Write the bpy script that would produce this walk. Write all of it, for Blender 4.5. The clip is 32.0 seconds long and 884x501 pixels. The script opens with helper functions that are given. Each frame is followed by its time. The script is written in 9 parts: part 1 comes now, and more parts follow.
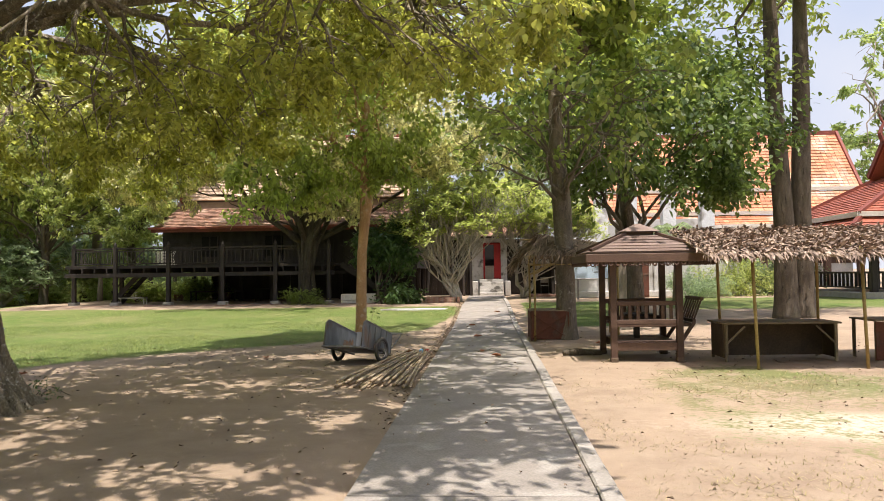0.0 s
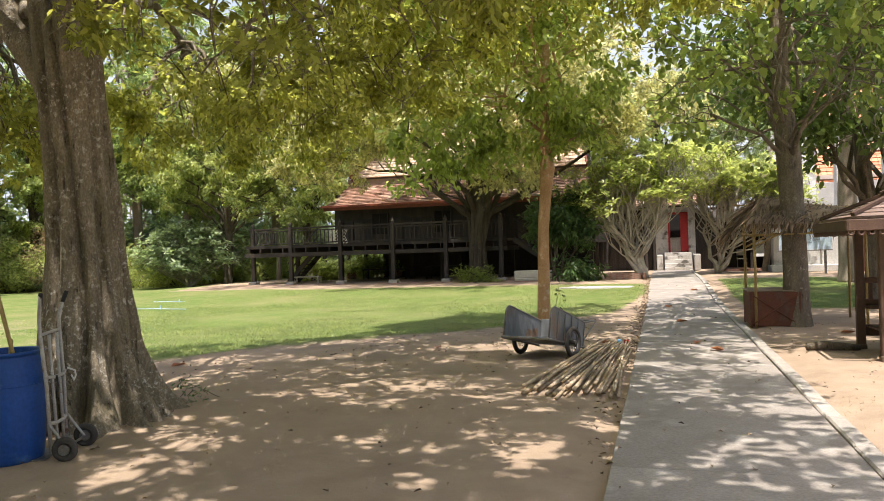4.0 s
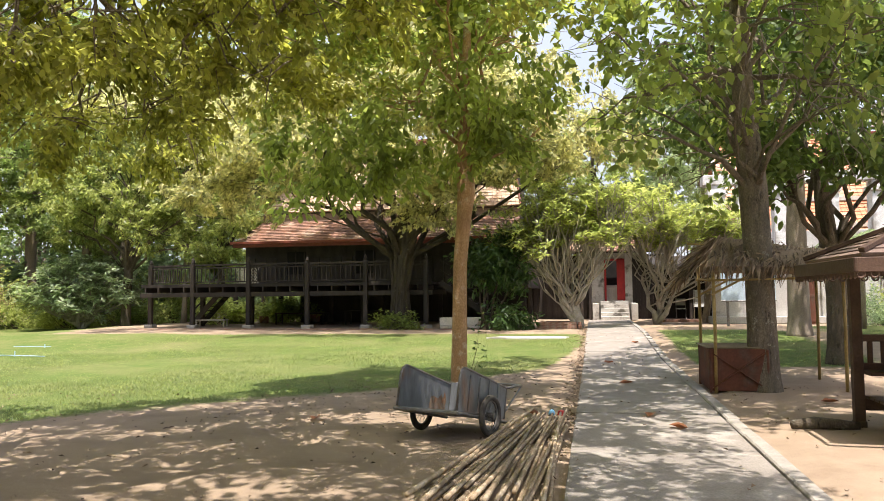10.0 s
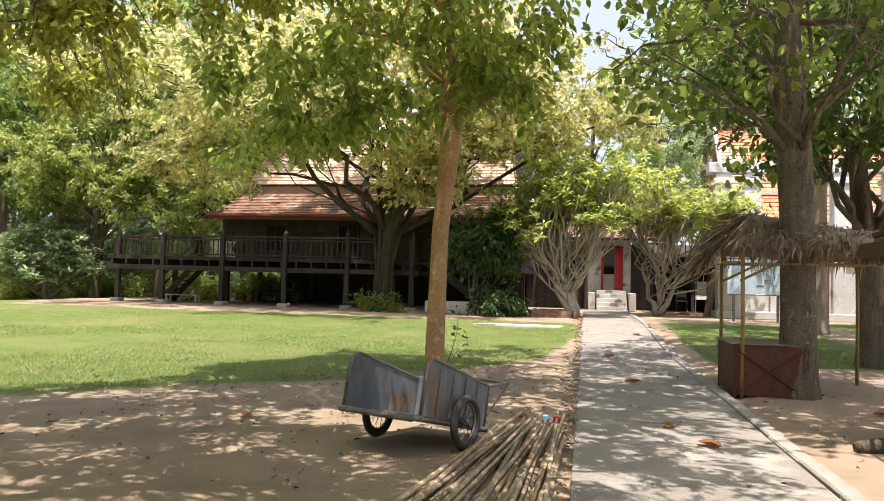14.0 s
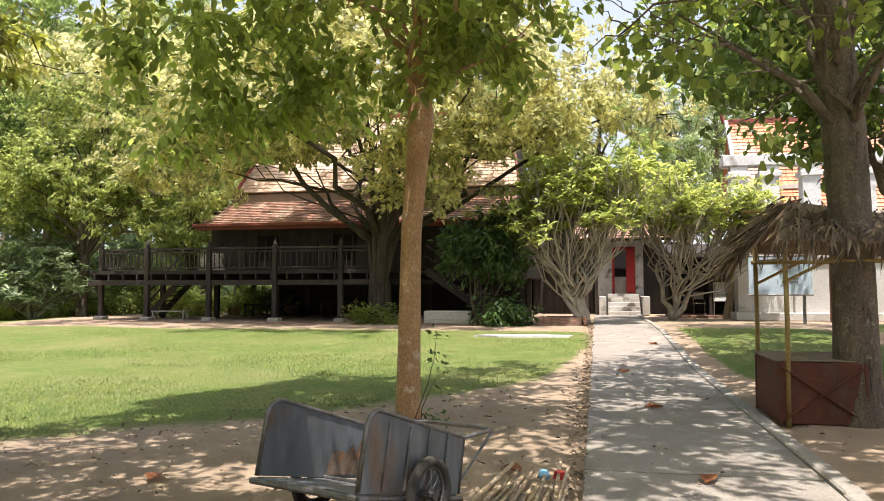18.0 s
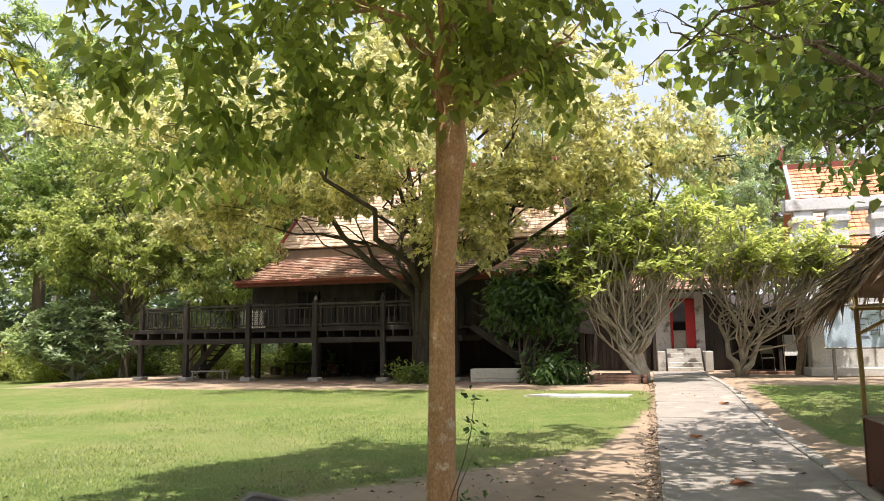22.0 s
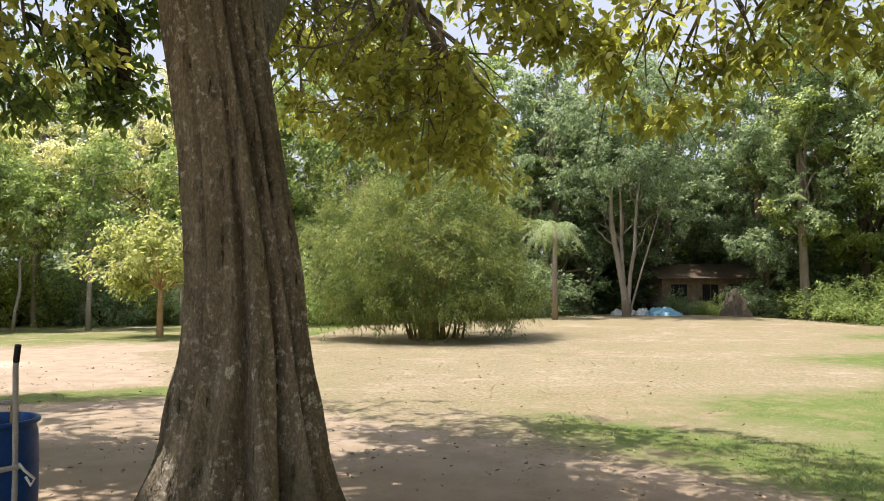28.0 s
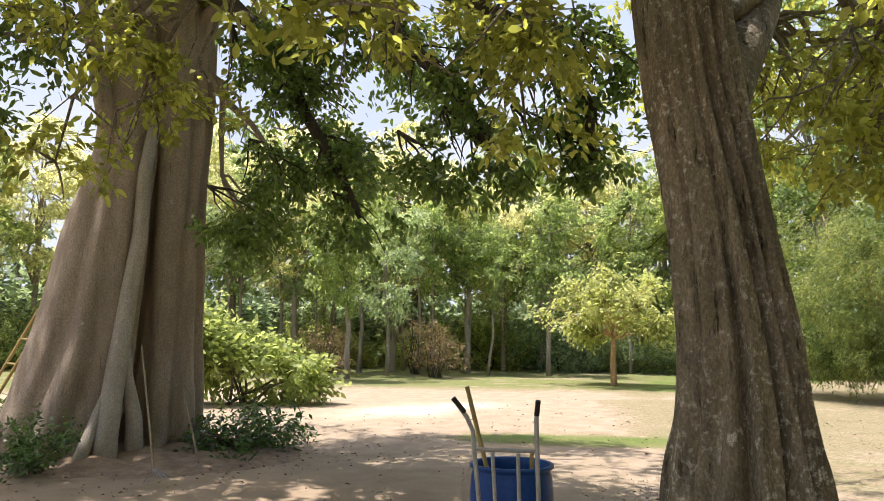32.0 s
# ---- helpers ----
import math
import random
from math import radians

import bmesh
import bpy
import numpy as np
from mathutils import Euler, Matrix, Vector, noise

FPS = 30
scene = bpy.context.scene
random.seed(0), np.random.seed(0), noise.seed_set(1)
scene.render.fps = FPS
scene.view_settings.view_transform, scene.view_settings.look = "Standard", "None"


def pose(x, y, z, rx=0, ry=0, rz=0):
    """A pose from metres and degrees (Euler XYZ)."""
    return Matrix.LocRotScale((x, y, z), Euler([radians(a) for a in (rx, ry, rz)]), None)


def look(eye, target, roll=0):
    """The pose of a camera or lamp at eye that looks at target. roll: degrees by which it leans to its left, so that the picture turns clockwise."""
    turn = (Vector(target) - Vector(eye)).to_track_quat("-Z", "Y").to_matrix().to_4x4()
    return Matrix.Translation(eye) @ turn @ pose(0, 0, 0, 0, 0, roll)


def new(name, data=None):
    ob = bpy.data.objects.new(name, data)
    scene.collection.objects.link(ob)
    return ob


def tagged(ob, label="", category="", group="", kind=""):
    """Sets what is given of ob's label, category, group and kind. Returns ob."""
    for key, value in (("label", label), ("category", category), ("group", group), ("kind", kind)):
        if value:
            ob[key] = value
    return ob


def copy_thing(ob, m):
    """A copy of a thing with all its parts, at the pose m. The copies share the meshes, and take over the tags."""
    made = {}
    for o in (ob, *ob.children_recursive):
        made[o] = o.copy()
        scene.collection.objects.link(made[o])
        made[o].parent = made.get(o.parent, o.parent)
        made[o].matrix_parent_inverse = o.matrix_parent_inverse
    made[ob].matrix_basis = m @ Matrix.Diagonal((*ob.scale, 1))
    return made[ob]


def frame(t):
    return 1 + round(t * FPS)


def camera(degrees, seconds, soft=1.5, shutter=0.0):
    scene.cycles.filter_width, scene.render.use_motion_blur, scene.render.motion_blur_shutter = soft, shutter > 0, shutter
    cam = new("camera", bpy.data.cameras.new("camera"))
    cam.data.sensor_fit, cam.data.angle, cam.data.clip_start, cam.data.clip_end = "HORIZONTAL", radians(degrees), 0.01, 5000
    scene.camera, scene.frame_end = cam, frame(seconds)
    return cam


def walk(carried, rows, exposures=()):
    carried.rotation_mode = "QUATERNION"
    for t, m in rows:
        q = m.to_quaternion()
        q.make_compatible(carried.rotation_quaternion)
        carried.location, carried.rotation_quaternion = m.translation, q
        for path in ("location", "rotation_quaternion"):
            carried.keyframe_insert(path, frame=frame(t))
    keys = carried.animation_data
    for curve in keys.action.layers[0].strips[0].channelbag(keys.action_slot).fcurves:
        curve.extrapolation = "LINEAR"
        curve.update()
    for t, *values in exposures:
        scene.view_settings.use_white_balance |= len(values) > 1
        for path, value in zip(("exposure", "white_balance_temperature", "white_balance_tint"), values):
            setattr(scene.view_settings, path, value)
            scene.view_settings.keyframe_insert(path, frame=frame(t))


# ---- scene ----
cam = camera(61.1, 32.0, soft=0.55)
PATH = [
    (0, (1.0, -1.39, 1.564), (0.881, 0.606, 1.625), -0.8),
    (0.5, (0.887, -1.118, 1.568), (0.693, 0.872, 1.611), -1.4),
    (1, (0.761, -0.851, 1.569), (0.351, 1.107, 1.604), -1.0),
    (1.5, (0.658, -0.583, 1.573), (0.131, 1.346, 1.591), -1.5),
    (2, (0.581, -0.325, 1.575), (0.042, 1.601, 1.587), -1.9),
    (2.5, (0.514, -0.062, 1.583), (0.002, 1.871, 1.592), -1.5),
    (4.5, (0.314, 0.995, 1.607), (-0.255, 2.912, 1.609), -1.8),
    (5, (0.233, 1.22, 1.608), (-0.263, 3.157, 1.624), -2.2),
    (5.5, (0.229, 1.417, 1.6), (-0.179, 3.375, 1.652), -2.4),
    (6, (0.201, 1.619, 1.585), (-0.187, 3.58, 1.66), -2.1),
    (6.5, (0.184, 1.836, 1.602), (-0.203, 3.796, 1.686), -1.3),
    (7, (0.172, 2.058, 1.606), (-0.149, 4.03, 1.696), -1.3),
    (7.5, (0.189, 2.287, 1.601), (-0.106, 4.263, 1.691), -1.1),
    (8, (0.207, 2.525, 1.599), (-0.157, 4.489, 1.688), -0.5),
    (8.5, (0.2, 2.791, 1.591), (-0.179, 4.752, 1.693), -0.3),
    (9, (0.235, 3.066, 1.566), (-0.136, 5.028, 1.684), -0.4),
    (9.5, (0.257, 3.348, 1.543), (-0.129, 5.306, 1.666), -0.2),
    (10, (0.25, 3.632, 1.527), (-0.144, 5.59, 1.648), -0.6),
    (10.5, (0.257, 3.911, 1.518), (-0.128, 5.871, 1.62), -0.9),
    (11, (0.263, 4.181, 1.503), (-0.129, 6.141, 1.583), -0.2),
    (11.5, (0.224, 4.433, 1.483), (-0.18, 6.391, 1.553), 0.6),
    (12, (0.199, 4.677, 1.477), (-0.181, 6.639, 1.551), 0.5),
    (12.5, (0.186, 4.94, 1.464), (-0.182, 6.904, 1.542), 1.1),
    (13, (0.183, 5.207, 1.461), (-0.226, 7.163, 1.535), 1.8),
    (13.5, (0.104, 5.409, 1.413), (-0.312, 7.364, 1.489), 2.0),
    (14, (0.076, 5.605, 1.381), (-0.302, 7.567, 1.465), 1.5),
    (14.5, (0.082, 5.818, 1.377), (-0.314, 7.774, 1.5), 1.5),
    (16.5, (0.187, 6.757, 1.488), (-0.237, 8.709, 1.589), 0.2),
    (17, (0.151, 6.984, 1.47), (-0.3, 8.93, 1.566), 0.3),
    (17.5, (0.107, 7.18, 1.459), (-0.327, 9.13, 1.557), -0.1),
    (18, (0.116, 7.374, 1.448), (-0.288, 9.33, 1.549), -0.1),
    (18.5, (0.131, 7.546, 1.44), (-0.296, 9.497, 1.544), 0.5),
    (19, (0.094, 7.704, 1.444), (-0.348, 9.651, 1.555), 1.2),
    (19.5, (0.043, 7.87, 1.438), (-0.399, 9.813, 1.601), 0.8),
    (20, (0.054, 8.046, 1.425), (-0.41, 9.983, 1.607), -0.3),
    (20.5, (0.06, 8.194, 1.416), (-0.506, 10.103, 1.607), -0.1),
    (21, (0.024, 8.33, 1.427), (-0.58, 10.227, 1.618), 0.2),
    (21.5, (-0.022, 8.454, 1.434), (-0.58, 10.359, 1.678), -0.4),
    (22, (-0.029, 8.566, 1.421), (-0.556, 10.478, 1.674), -0.7),
    (22.5, (-0.036, 8.676, 1.414), (-0.707, 10.545, 1.652), -0.1),
    (23, (-0.084, 8.776, 1.399), (-1.052, 10.518, 1.565), 0.6),
    (23.5, (-0.182, 8.862, 1.392), (-1.407, 10.437, 1.53), 0.4),
    (24, (-0.287, 8.937, 1.404), (-1.743, 10.3, 1.551), -0.7),
    (24.5, (-0.394, 8.997, 1.419), (-2.05, 10.106, 1.587), -1.9),
    (25, (-0.494, 9.041, 1.438), (-2.354, 9.757, 1.61), -1.6),
    (25.5, (-0.574, 9.071, 1.456), (-2.516, 9.523, 1.613), -1.8),
    (26, (-0.629, 9.082, 1.477), (-2.605, 9.351, 1.628), -1.9),
    (26.5, (-0.653, 9.072, 1.5), (-2.645, 9.18, 1.644), -0.9),
    (28.5, (-0.631, 8.954, 1.697), (-2.573, 8.487, 1.8), -0.4),
    (29, (-0.608, 8.914, 1.705), (-2.473, 8.197, 1.797), -1.2),
    (29.5, (-0.574, 8.858, 1.71), (-2.346, 7.936, 1.799), -1.5),
    (30, (-0.538, 8.825, 1.715), (-2.225, 7.754, 1.798), -1.1),
    (30.5, (-0.51, 8.811, 1.725), (-2.186, 7.723, 1.811), -0.6),
    (31, (-0.491, 8.801, 1.735), (-2.141, 7.676, 1.853), -0.2),
    (31.5, (-0.452, 8.786, 1.747), (-2.035, 7.577, 1.93), 0.1),
    (32, (-0.395, 8.755, 1.761), (-1.904, 7.463, 1.993), 0.7),
]
EXPOSURES = [(0.0, 0.9, 6500, 17), (2.0, 1.08, 6500, 17), (6.0, 1.2, 6500, 17), (22.0, 1.17, 6500, 17), (26.0, 0.91, 6500, 17), (29.0, 1.0, 6500, 17), (32.0, 1.1, 6500, 17)]
walk(cam, [(t, look(eye, goal, roll)) for t, eye, goal, roll in PATH], EXPOSURES)

# ---- world and sun ----
SUN_ELEVATION, SUN_AZIMUTH = 73.0, 163.0      # azimuth from +y towards +x, degrees
world = bpy.data.worlds.new("world")
scene.world = world
world.use_nodes = True
wn = world.node_tree
sky = wn.nodes.new("ShaderNodeTexSky")
sky.sky_type = "NISHITA"
sky.sun_disc = False
sky.sun_elevation = radians(SUN_ELEVATION)
sky.sun_rotation = radians(SUN_AZIMUTH)
sky.air_density, sky.dust_density, sky.ozone_density = 1.0, 3.0, 1.0
wn.links.new(sky.outputs[0], wn.nodes["Background"].inputs[0])
wn.nodes["Background"].inputs[1].default_value = 0.132
sun = new("sun", bpy.data.lights.new("sun", "SUN"))
sun.data.energy, sun.data.angle, sun.data.color = 3.5, radians(0.53), (1.0, 0.95, 0.86)
_e, _a = radians(SUN_ELEVATION), radians(SUN_AZIMUTH)
sun.matrix_world = look((0, 0, 60), (-math.sin(_a) * math.cos(_e), -math.cos(_a) * math.cos(_e), 60 - math.sin(_e)))

# ---- tools ----
def smooth01(v):
    v = min(1.0, max(0.0, v))
    return v * v * (3 - 2 * v)


def ground_z(x, y):
    """Height of the ground: level by the path, a little higher round the house, a low mound at the far lawn."""
    rise = 0.29 * smooth01((y - 20) / 10) * smooth01((x + 26) / 6)
    mound = 0.55 * math.exp(-((x + 42) ** 2 + (y - 15) ** 2) / 160.0)
    return rise + mound


_UNIT = []
for _sx in (-1, 1):
    for _sy in (-1, 1):
        for _sz in (-1, 1):
            for _ax in range(3):
                _UNIT.append(((_sx, _sy, _sz), _ax))


def _chamfer_faces():
    """Faces of a chamfered box: three points a corner, each lying on one of the three sides that meet there."""
    at = {u: n for n, u in enumerate(_UNIT)}
    out = []
    for ax in range(3):
        b, c = (ax + 1) % 3, (ax + 2) % 3
        for s in (-1, 1):
            ring = []
            for sb, sc in ((-1, -1), (1, -1), (1, 1), (-1, 1)):
                k = [0, 0, 0]
                k[ax], k[b], k[c] = s, sb, sc
                ring.append(at[(tuple(k), ax)])
            out.append(ring if s > 0 else ring[::-1])
        for sb in (-1, 1):
            for sc in (-1, 1):
                k0, k1 = [0, 0, 0], [0, 0, 0]
                k0[ax], k0[b], k0[c] = -1, sb, sc
                k1[ax], k1[b], k1[c] = 1, sb, sc
                ring = [at[(tuple(k0), b)], at[(tuple(k1), b)], at[(tuple(k1), c)], at[(tuple(k0), c)]]
                out.append(ring if sb * sc < 0 else ring[::-1])
    for sx in (-1, 1):
        for sy in (-1, 1):
            for sz in (-1, 1):
                ring = [at[((sx, sy, sz), ax)] for ax in range(3)]
                out.append(ring if sx * sy * sz > 0 else ring[::-1])
    return out


_CHAMFER = _chamfer_faces()


class Shape:
    """Collects the faces of one mesh."""

    def __init__(self):
        self.v, self.f = [], []

    def add(self, verts, faces):
        n = len(self.v)
        self.v.extend(tuple(p) for p in verts)
        self.f.extend([n + i for i in f] for f in faces)
        return self

    def box(self, x, y, z, w, d, h, bevel=0.008, rot=(0, 0, 0), m=None):
        """A chamfered box with its centre at x, y, z."""
        half = (w / 2, d / 2, h / 2)
        b = min(bevel, 0.45 * min(w, d, h))
        pts = [Vector([s[i] * (half[i] if i == ax else half[i] - b) for i in range(3)]) for s, ax in _UNIT]
        turn = pose(x, y, z, *rot)
        if m is not None:
            turn = m @ turn
        return self.add([turn @ p for p in pts], _CHAMFER)

    def beam(self, a, b, w, h, bevel=0.006):
        """A square bar from a to b."""
        a, b = Vector(a), Vector(b)
        q = (b - a).to_track_quat("Y", "Z").to_matrix().to_4x4()
        m = Matrix.Translation((a + b) / 2) @ q
        return self.box(0, 0, 0, w, (b - a).length, h, bevel, m=m)

    def tube(self, pts, radii, seg=8, cap=True, flute=None):
        """A round bar along pts. flute(angle, along) scales the radius."""
        pts = [Vector(p) for p in pts]
        if not hasattr(radii, "__len__"):
            radii = [radii] * len(pts)
        n0 = len(self.v)
        ref = None
        for i, p in enumerate(pts):
            d = (pts[min(i + 1, len(pts) - 1)] - pts[max(i - 1, 0)]).normalized()
            if ref is None:
                ref = Vector((1, 0, 0)) if abs(d.x) < 0.9 else Vector((0, 1, 0))
            side = (ref - d * ref.dot(d)).normalized()
            up = d.cross(side)
            ref = side
            for k in range(seg):
                a = 2 * math.pi * k / seg
                r = radii[i] * (flute(a, i / max(1, len(pts) - 1)) if flute else 1)
                self.v.append(tuple(p + side * (r * math.cos(a)) + up * (r * math.sin(a))))
        for i in range(len(pts) - 1):
            for k in range(seg):
                a, b = n0 + i * seg + k, n0 + i * seg + (k + 1) % seg
                self.f.append([a, b, b + seg, a + seg])
        if cap:
            self.f.append([n0 + k for k in range(seg)][::-1])
            self.f.append([n0 + (len(pts) - 1) * seg + k for k in range(seg)])
        return self

    def lathe(self, profile, seg=24, x=0, y=0, z=0):
        """Turns (radius, height) pairs round the upright axis."""
        n0, n = len(self.v), len(profile)
        for r, h in profile:
            for k in range(seg):
                a = 2 * math.pi * k / seg
                self.v.append((x + r * math.cos(a), y + r * math.sin(a), z + h))
        for i in range(n - 1):
            for k in range(seg):
                a, b = n0 + i * seg + k, n0 + i * seg + (k + 1) % seg
                self.f.append([a, b, b + seg, a + seg])
        return self

    def ring(self, centre, axis, radius, thick, seg=28, inner=8):
        """A torus."""
        c, ax = Vector(centre), Vector(axis).normalized()
        side = ax.orthogonal().normalized()
        up = ax.cross(side)
        n0 = len(self.v)
        for i in range(seg):
            a = 2 * math.pi * i / seg
            out = side * math.cos(a) + up * math.sin(a)
            for k in range(inner):
                t = 2 * math.pi * k / inner
                self.v.append(tuple(c + out * (radius + thick * math.cos(t)) + ax * (thick * math.sin(t))))
        for i in range(seg):
            for k in range(inner):
                a, b = n0 + i * inner + k, n0 + i * inner + (k + 1) % inner
                c2, d2 = n0 + ((i + 1) % seg) * inner + (k + 1) % inner, n0 + ((i + 1) % seg) * inner + k
                self.f.append([a, d2, c2, b])
        return self

    def slab(self, outline, z0, z1):
        """An upright prism over a flat outline."""
        n = len(outline)
        self.add([(x, y, z0) for x, y in outline] + [(x, y, z1) for x, y in outline],
                 [list(range(n))[::-1], list(range(n, 2 * n))] + [[i, (i + 1) % n, n + (i + 1) % n, n + i] for i in range(n)])
        return self

    def sheet(self, quad, thick):
        """A flat plate on four corners, with thickness along its normal, downwards."""
        q = [Vector(p) for p in quad]
        nrm = (q[1] - q[0]).cross(q[3] - q[0]).normalized() * thick
        return self.add(q + [p - nrm for p in q],
                        [[0, 1, 2, 3], [7, 6, 5, 4], [0, 4, 5, 1], [1, 5, 6, 2], [2, 6, 7, 3], [3, 7, 4, 0]])

    def mesh(self, name, smooth=False):
        me = bpy.data.meshes.new(name)
        me.from_pydata(self.v, [], self.f)
        if smooth:
            me.shade_smooth()
        me.update()
        return me


def thing(name, x, y, z, label, category, group="", rz=0, kind=""):
    ob = new(name)
    ob.empty_display_size = 0.1
    ob.matrix_world = pose(x, y, z, 0, 0, rz)
    return tagged(ob, label, category, group, kind)


def part(name, shape, material, parent, label="", smooth=False, kind=""):
    me = shape.mesh(name, smooth) if isinstance(shape, Shape) else shape
    ob = new(name, me)
    if not me.materials:
        me.materials.append(material)
    ob.parent = parent
    return tagged(ob, label, kind=kind)


def solo(name, shape, material, label, category, kind="", smooth=False, at=(0, 0, 0), rz=0, group=""):
    """A thing of one mesh."""
    ob = new(name, shape.mesh(name, smooth) if isinstance(shape, Shape) else shape)
    if not ob.data.materials:
        ob.data.materials.append(material)
    ob.matrix_world = pose(*at, 0, 0, rz)
    return tagged(ob, label, category, group, kind)


def array_mesh(name, verts, corners, per):
    """A mesh from arrays; every face has per corners."""
    me = bpy.data.meshes.new(name)
    n = len(corners) // per
    me.vertices.add(len(verts))
    me.vertices.foreach_set("co", np.asarray(verts, np.float32).ravel())
    me.loops.add(len(corners))
    me.loops.foreach_set("vertex_index", np.asarray(corners, np.int32))
    me.polygons.add(n)
    me.polygons.foreach_set("loop_start", np.arange(0, n * per, per, dtype=np.int32))
    me.update(calc_edges=True)
    return me

# ---- materials ----
def material(name, rgb, rgb2=None, rough=0.8, scale=4.0, fine=40.0, bump=0.25, metal=0.0, vary=0.15, stretch=(1, 1, 1), sheen=0.3,
             stain=None, stain_scale=1.2, stain_at=0.55, coords="Object", speckle=0.18, deep=0.02):
    """A weathered surface: two colours mixed by coarse noise, fine grain, patches of a third colour, relief."""
    m = bpy.data.materials.new(name)
    m.use_nodes = True
    nt = m.node_tree
    N, L = nt.nodes, nt.links
    bsdf = N["Principled BSDF"]
    co = N.new("ShaderNodeTexCoord")
    mp = N.new("ShaderNodeMapping")
    mp.inputs["Scale"].default_value = stretch
    L.new(co.outputs[coords], mp.inputs[0])
    a, b = N.new("ShaderNodeTexNoise"), N.new("ShaderNodeTexNoise")
    a.inputs["Scale"].default_value, a.inputs["Detail"].default_value, a.inputs["Roughness"].default_value = scale, 5, 0.6
    b.inputs["Scale"].default_value, b.inputs["Detail"].default_value = fine, 4
    L.new(mp.outputs[0], a.inputs[0]), L.new(mp.outputs[0], b.inputs[0])
    ramp = N.new("ShaderNodeMapRange")
    ramp.inputs[1].default_value, ramp.inputs[2].default_value = 0.32, 0.68
    L.new(a.outputs[0], ramp.inputs[0])
    mix = N.new("ShaderNodeMix")
    mix.data_type = "RGBA"
    mix.inputs[6].default_value = (*rgb, 1)
    mix.inputs[7].default_value = (*(rgb2 or [c * 0.7 for c in rgb]), 1)
    L.new(ramp.outputs[0], mix.inputs[0])
    out = mix.outputs[2]
    if stain:
        s = N.new("ShaderNodeTexNoise")
        s.inputs["Scale"].default_value, s.inputs["Detail"].default_value = stain_scale, 6
        L.new(mp.outputs[0], s.inputs[0])
        sr = N.new("ShaderNodeMapRange")
        sr.inputs[1].default_value, sr.inputs[2].default_value = stain_at, stain_at + 0.12
        L.new(s.outputs[0], sr.inputs[0])
        sm = N.new("ShaderNodeMix")
        sm.data_type = "RGBA"
        sm.inputs[7].default_value = (*stain, 1)
        L.new(sr.outputs[0], sm.inputs[0]), L.new(out, sm.inputs[6])
        out = sm.outputs[2]
    geo, info = N.new("ShaderNodeNewGeometry"), N.new("ShaderNodeObjectInfo")
    add = N.new("ShaderNodeMath")
    add.operation = "ADD"
    L.new(geo.outputs["Random Per Island"], add.inputs[0]), L.new(info.outputs["Random"], add.inputs[1])
    frac = N.new("ShaderNodeMath")
    frac.operation = "FRACT"
    L.new(add.outputs[0], frac.inputs[0])
    hsv = N.new("ShaderNodeHueSaturation")
    val = N.new("ShaderNodeMapRange")
    val.inputs[3].default_value, val.inputs[4].default_value = 1 - vary, 1 + vary
    L.new(frac.outputs[0], val.inputs[0])
    grain = N.new("ShaderNodeMapRange")
    grain.inputs[1].default_value, grain.inputs[2].default_value = 0.25, 0.75
    grain.inputs[3].default_value, grain.inputs[4].default_value = 1 - speckle, 1 + speckle
    L.new(b.outputs[0], grain.inputs[0])
    mul = N.new("ShaderNodeMath")
    mul.operation = "MULTIPLY"
    L.new(val.outputs[0], mul.inputs[0]), L.new(grain.outputs[0], mul.inputs[1])
    L.new(mul.outputs[0], hsv.inputs["Value"]), L.new(out, hsv.inputs["Color"])
    L.new(hsv.outputs[0], bsdf.inputs["Base Color"])
    bsdf.inputs["Roughness"].default_value = rough
    bsdf.inputs["Metallic"].default_value = metal
    bsdf.inputs["Specular IOR Level"].default_value = sheen
    if bump:
        tot = N.new("ShaderNodeMath")
        tot.operation = "ADD"
        L.new(a.outputs[0], tot.inputs[0]), L.new(b.outputs[0], tot.inputs[1])
        bp = N.new("ShaderNodeBump")
        bp.inputs["Strength"].default_value, bp.inputs["Distance"].default_value = bump, deep
        L.new(tot.outputs[0], bp.inputs["Height"]), L.new(bp.outputs[0], bsdf.inputs["Normal"])
    return m


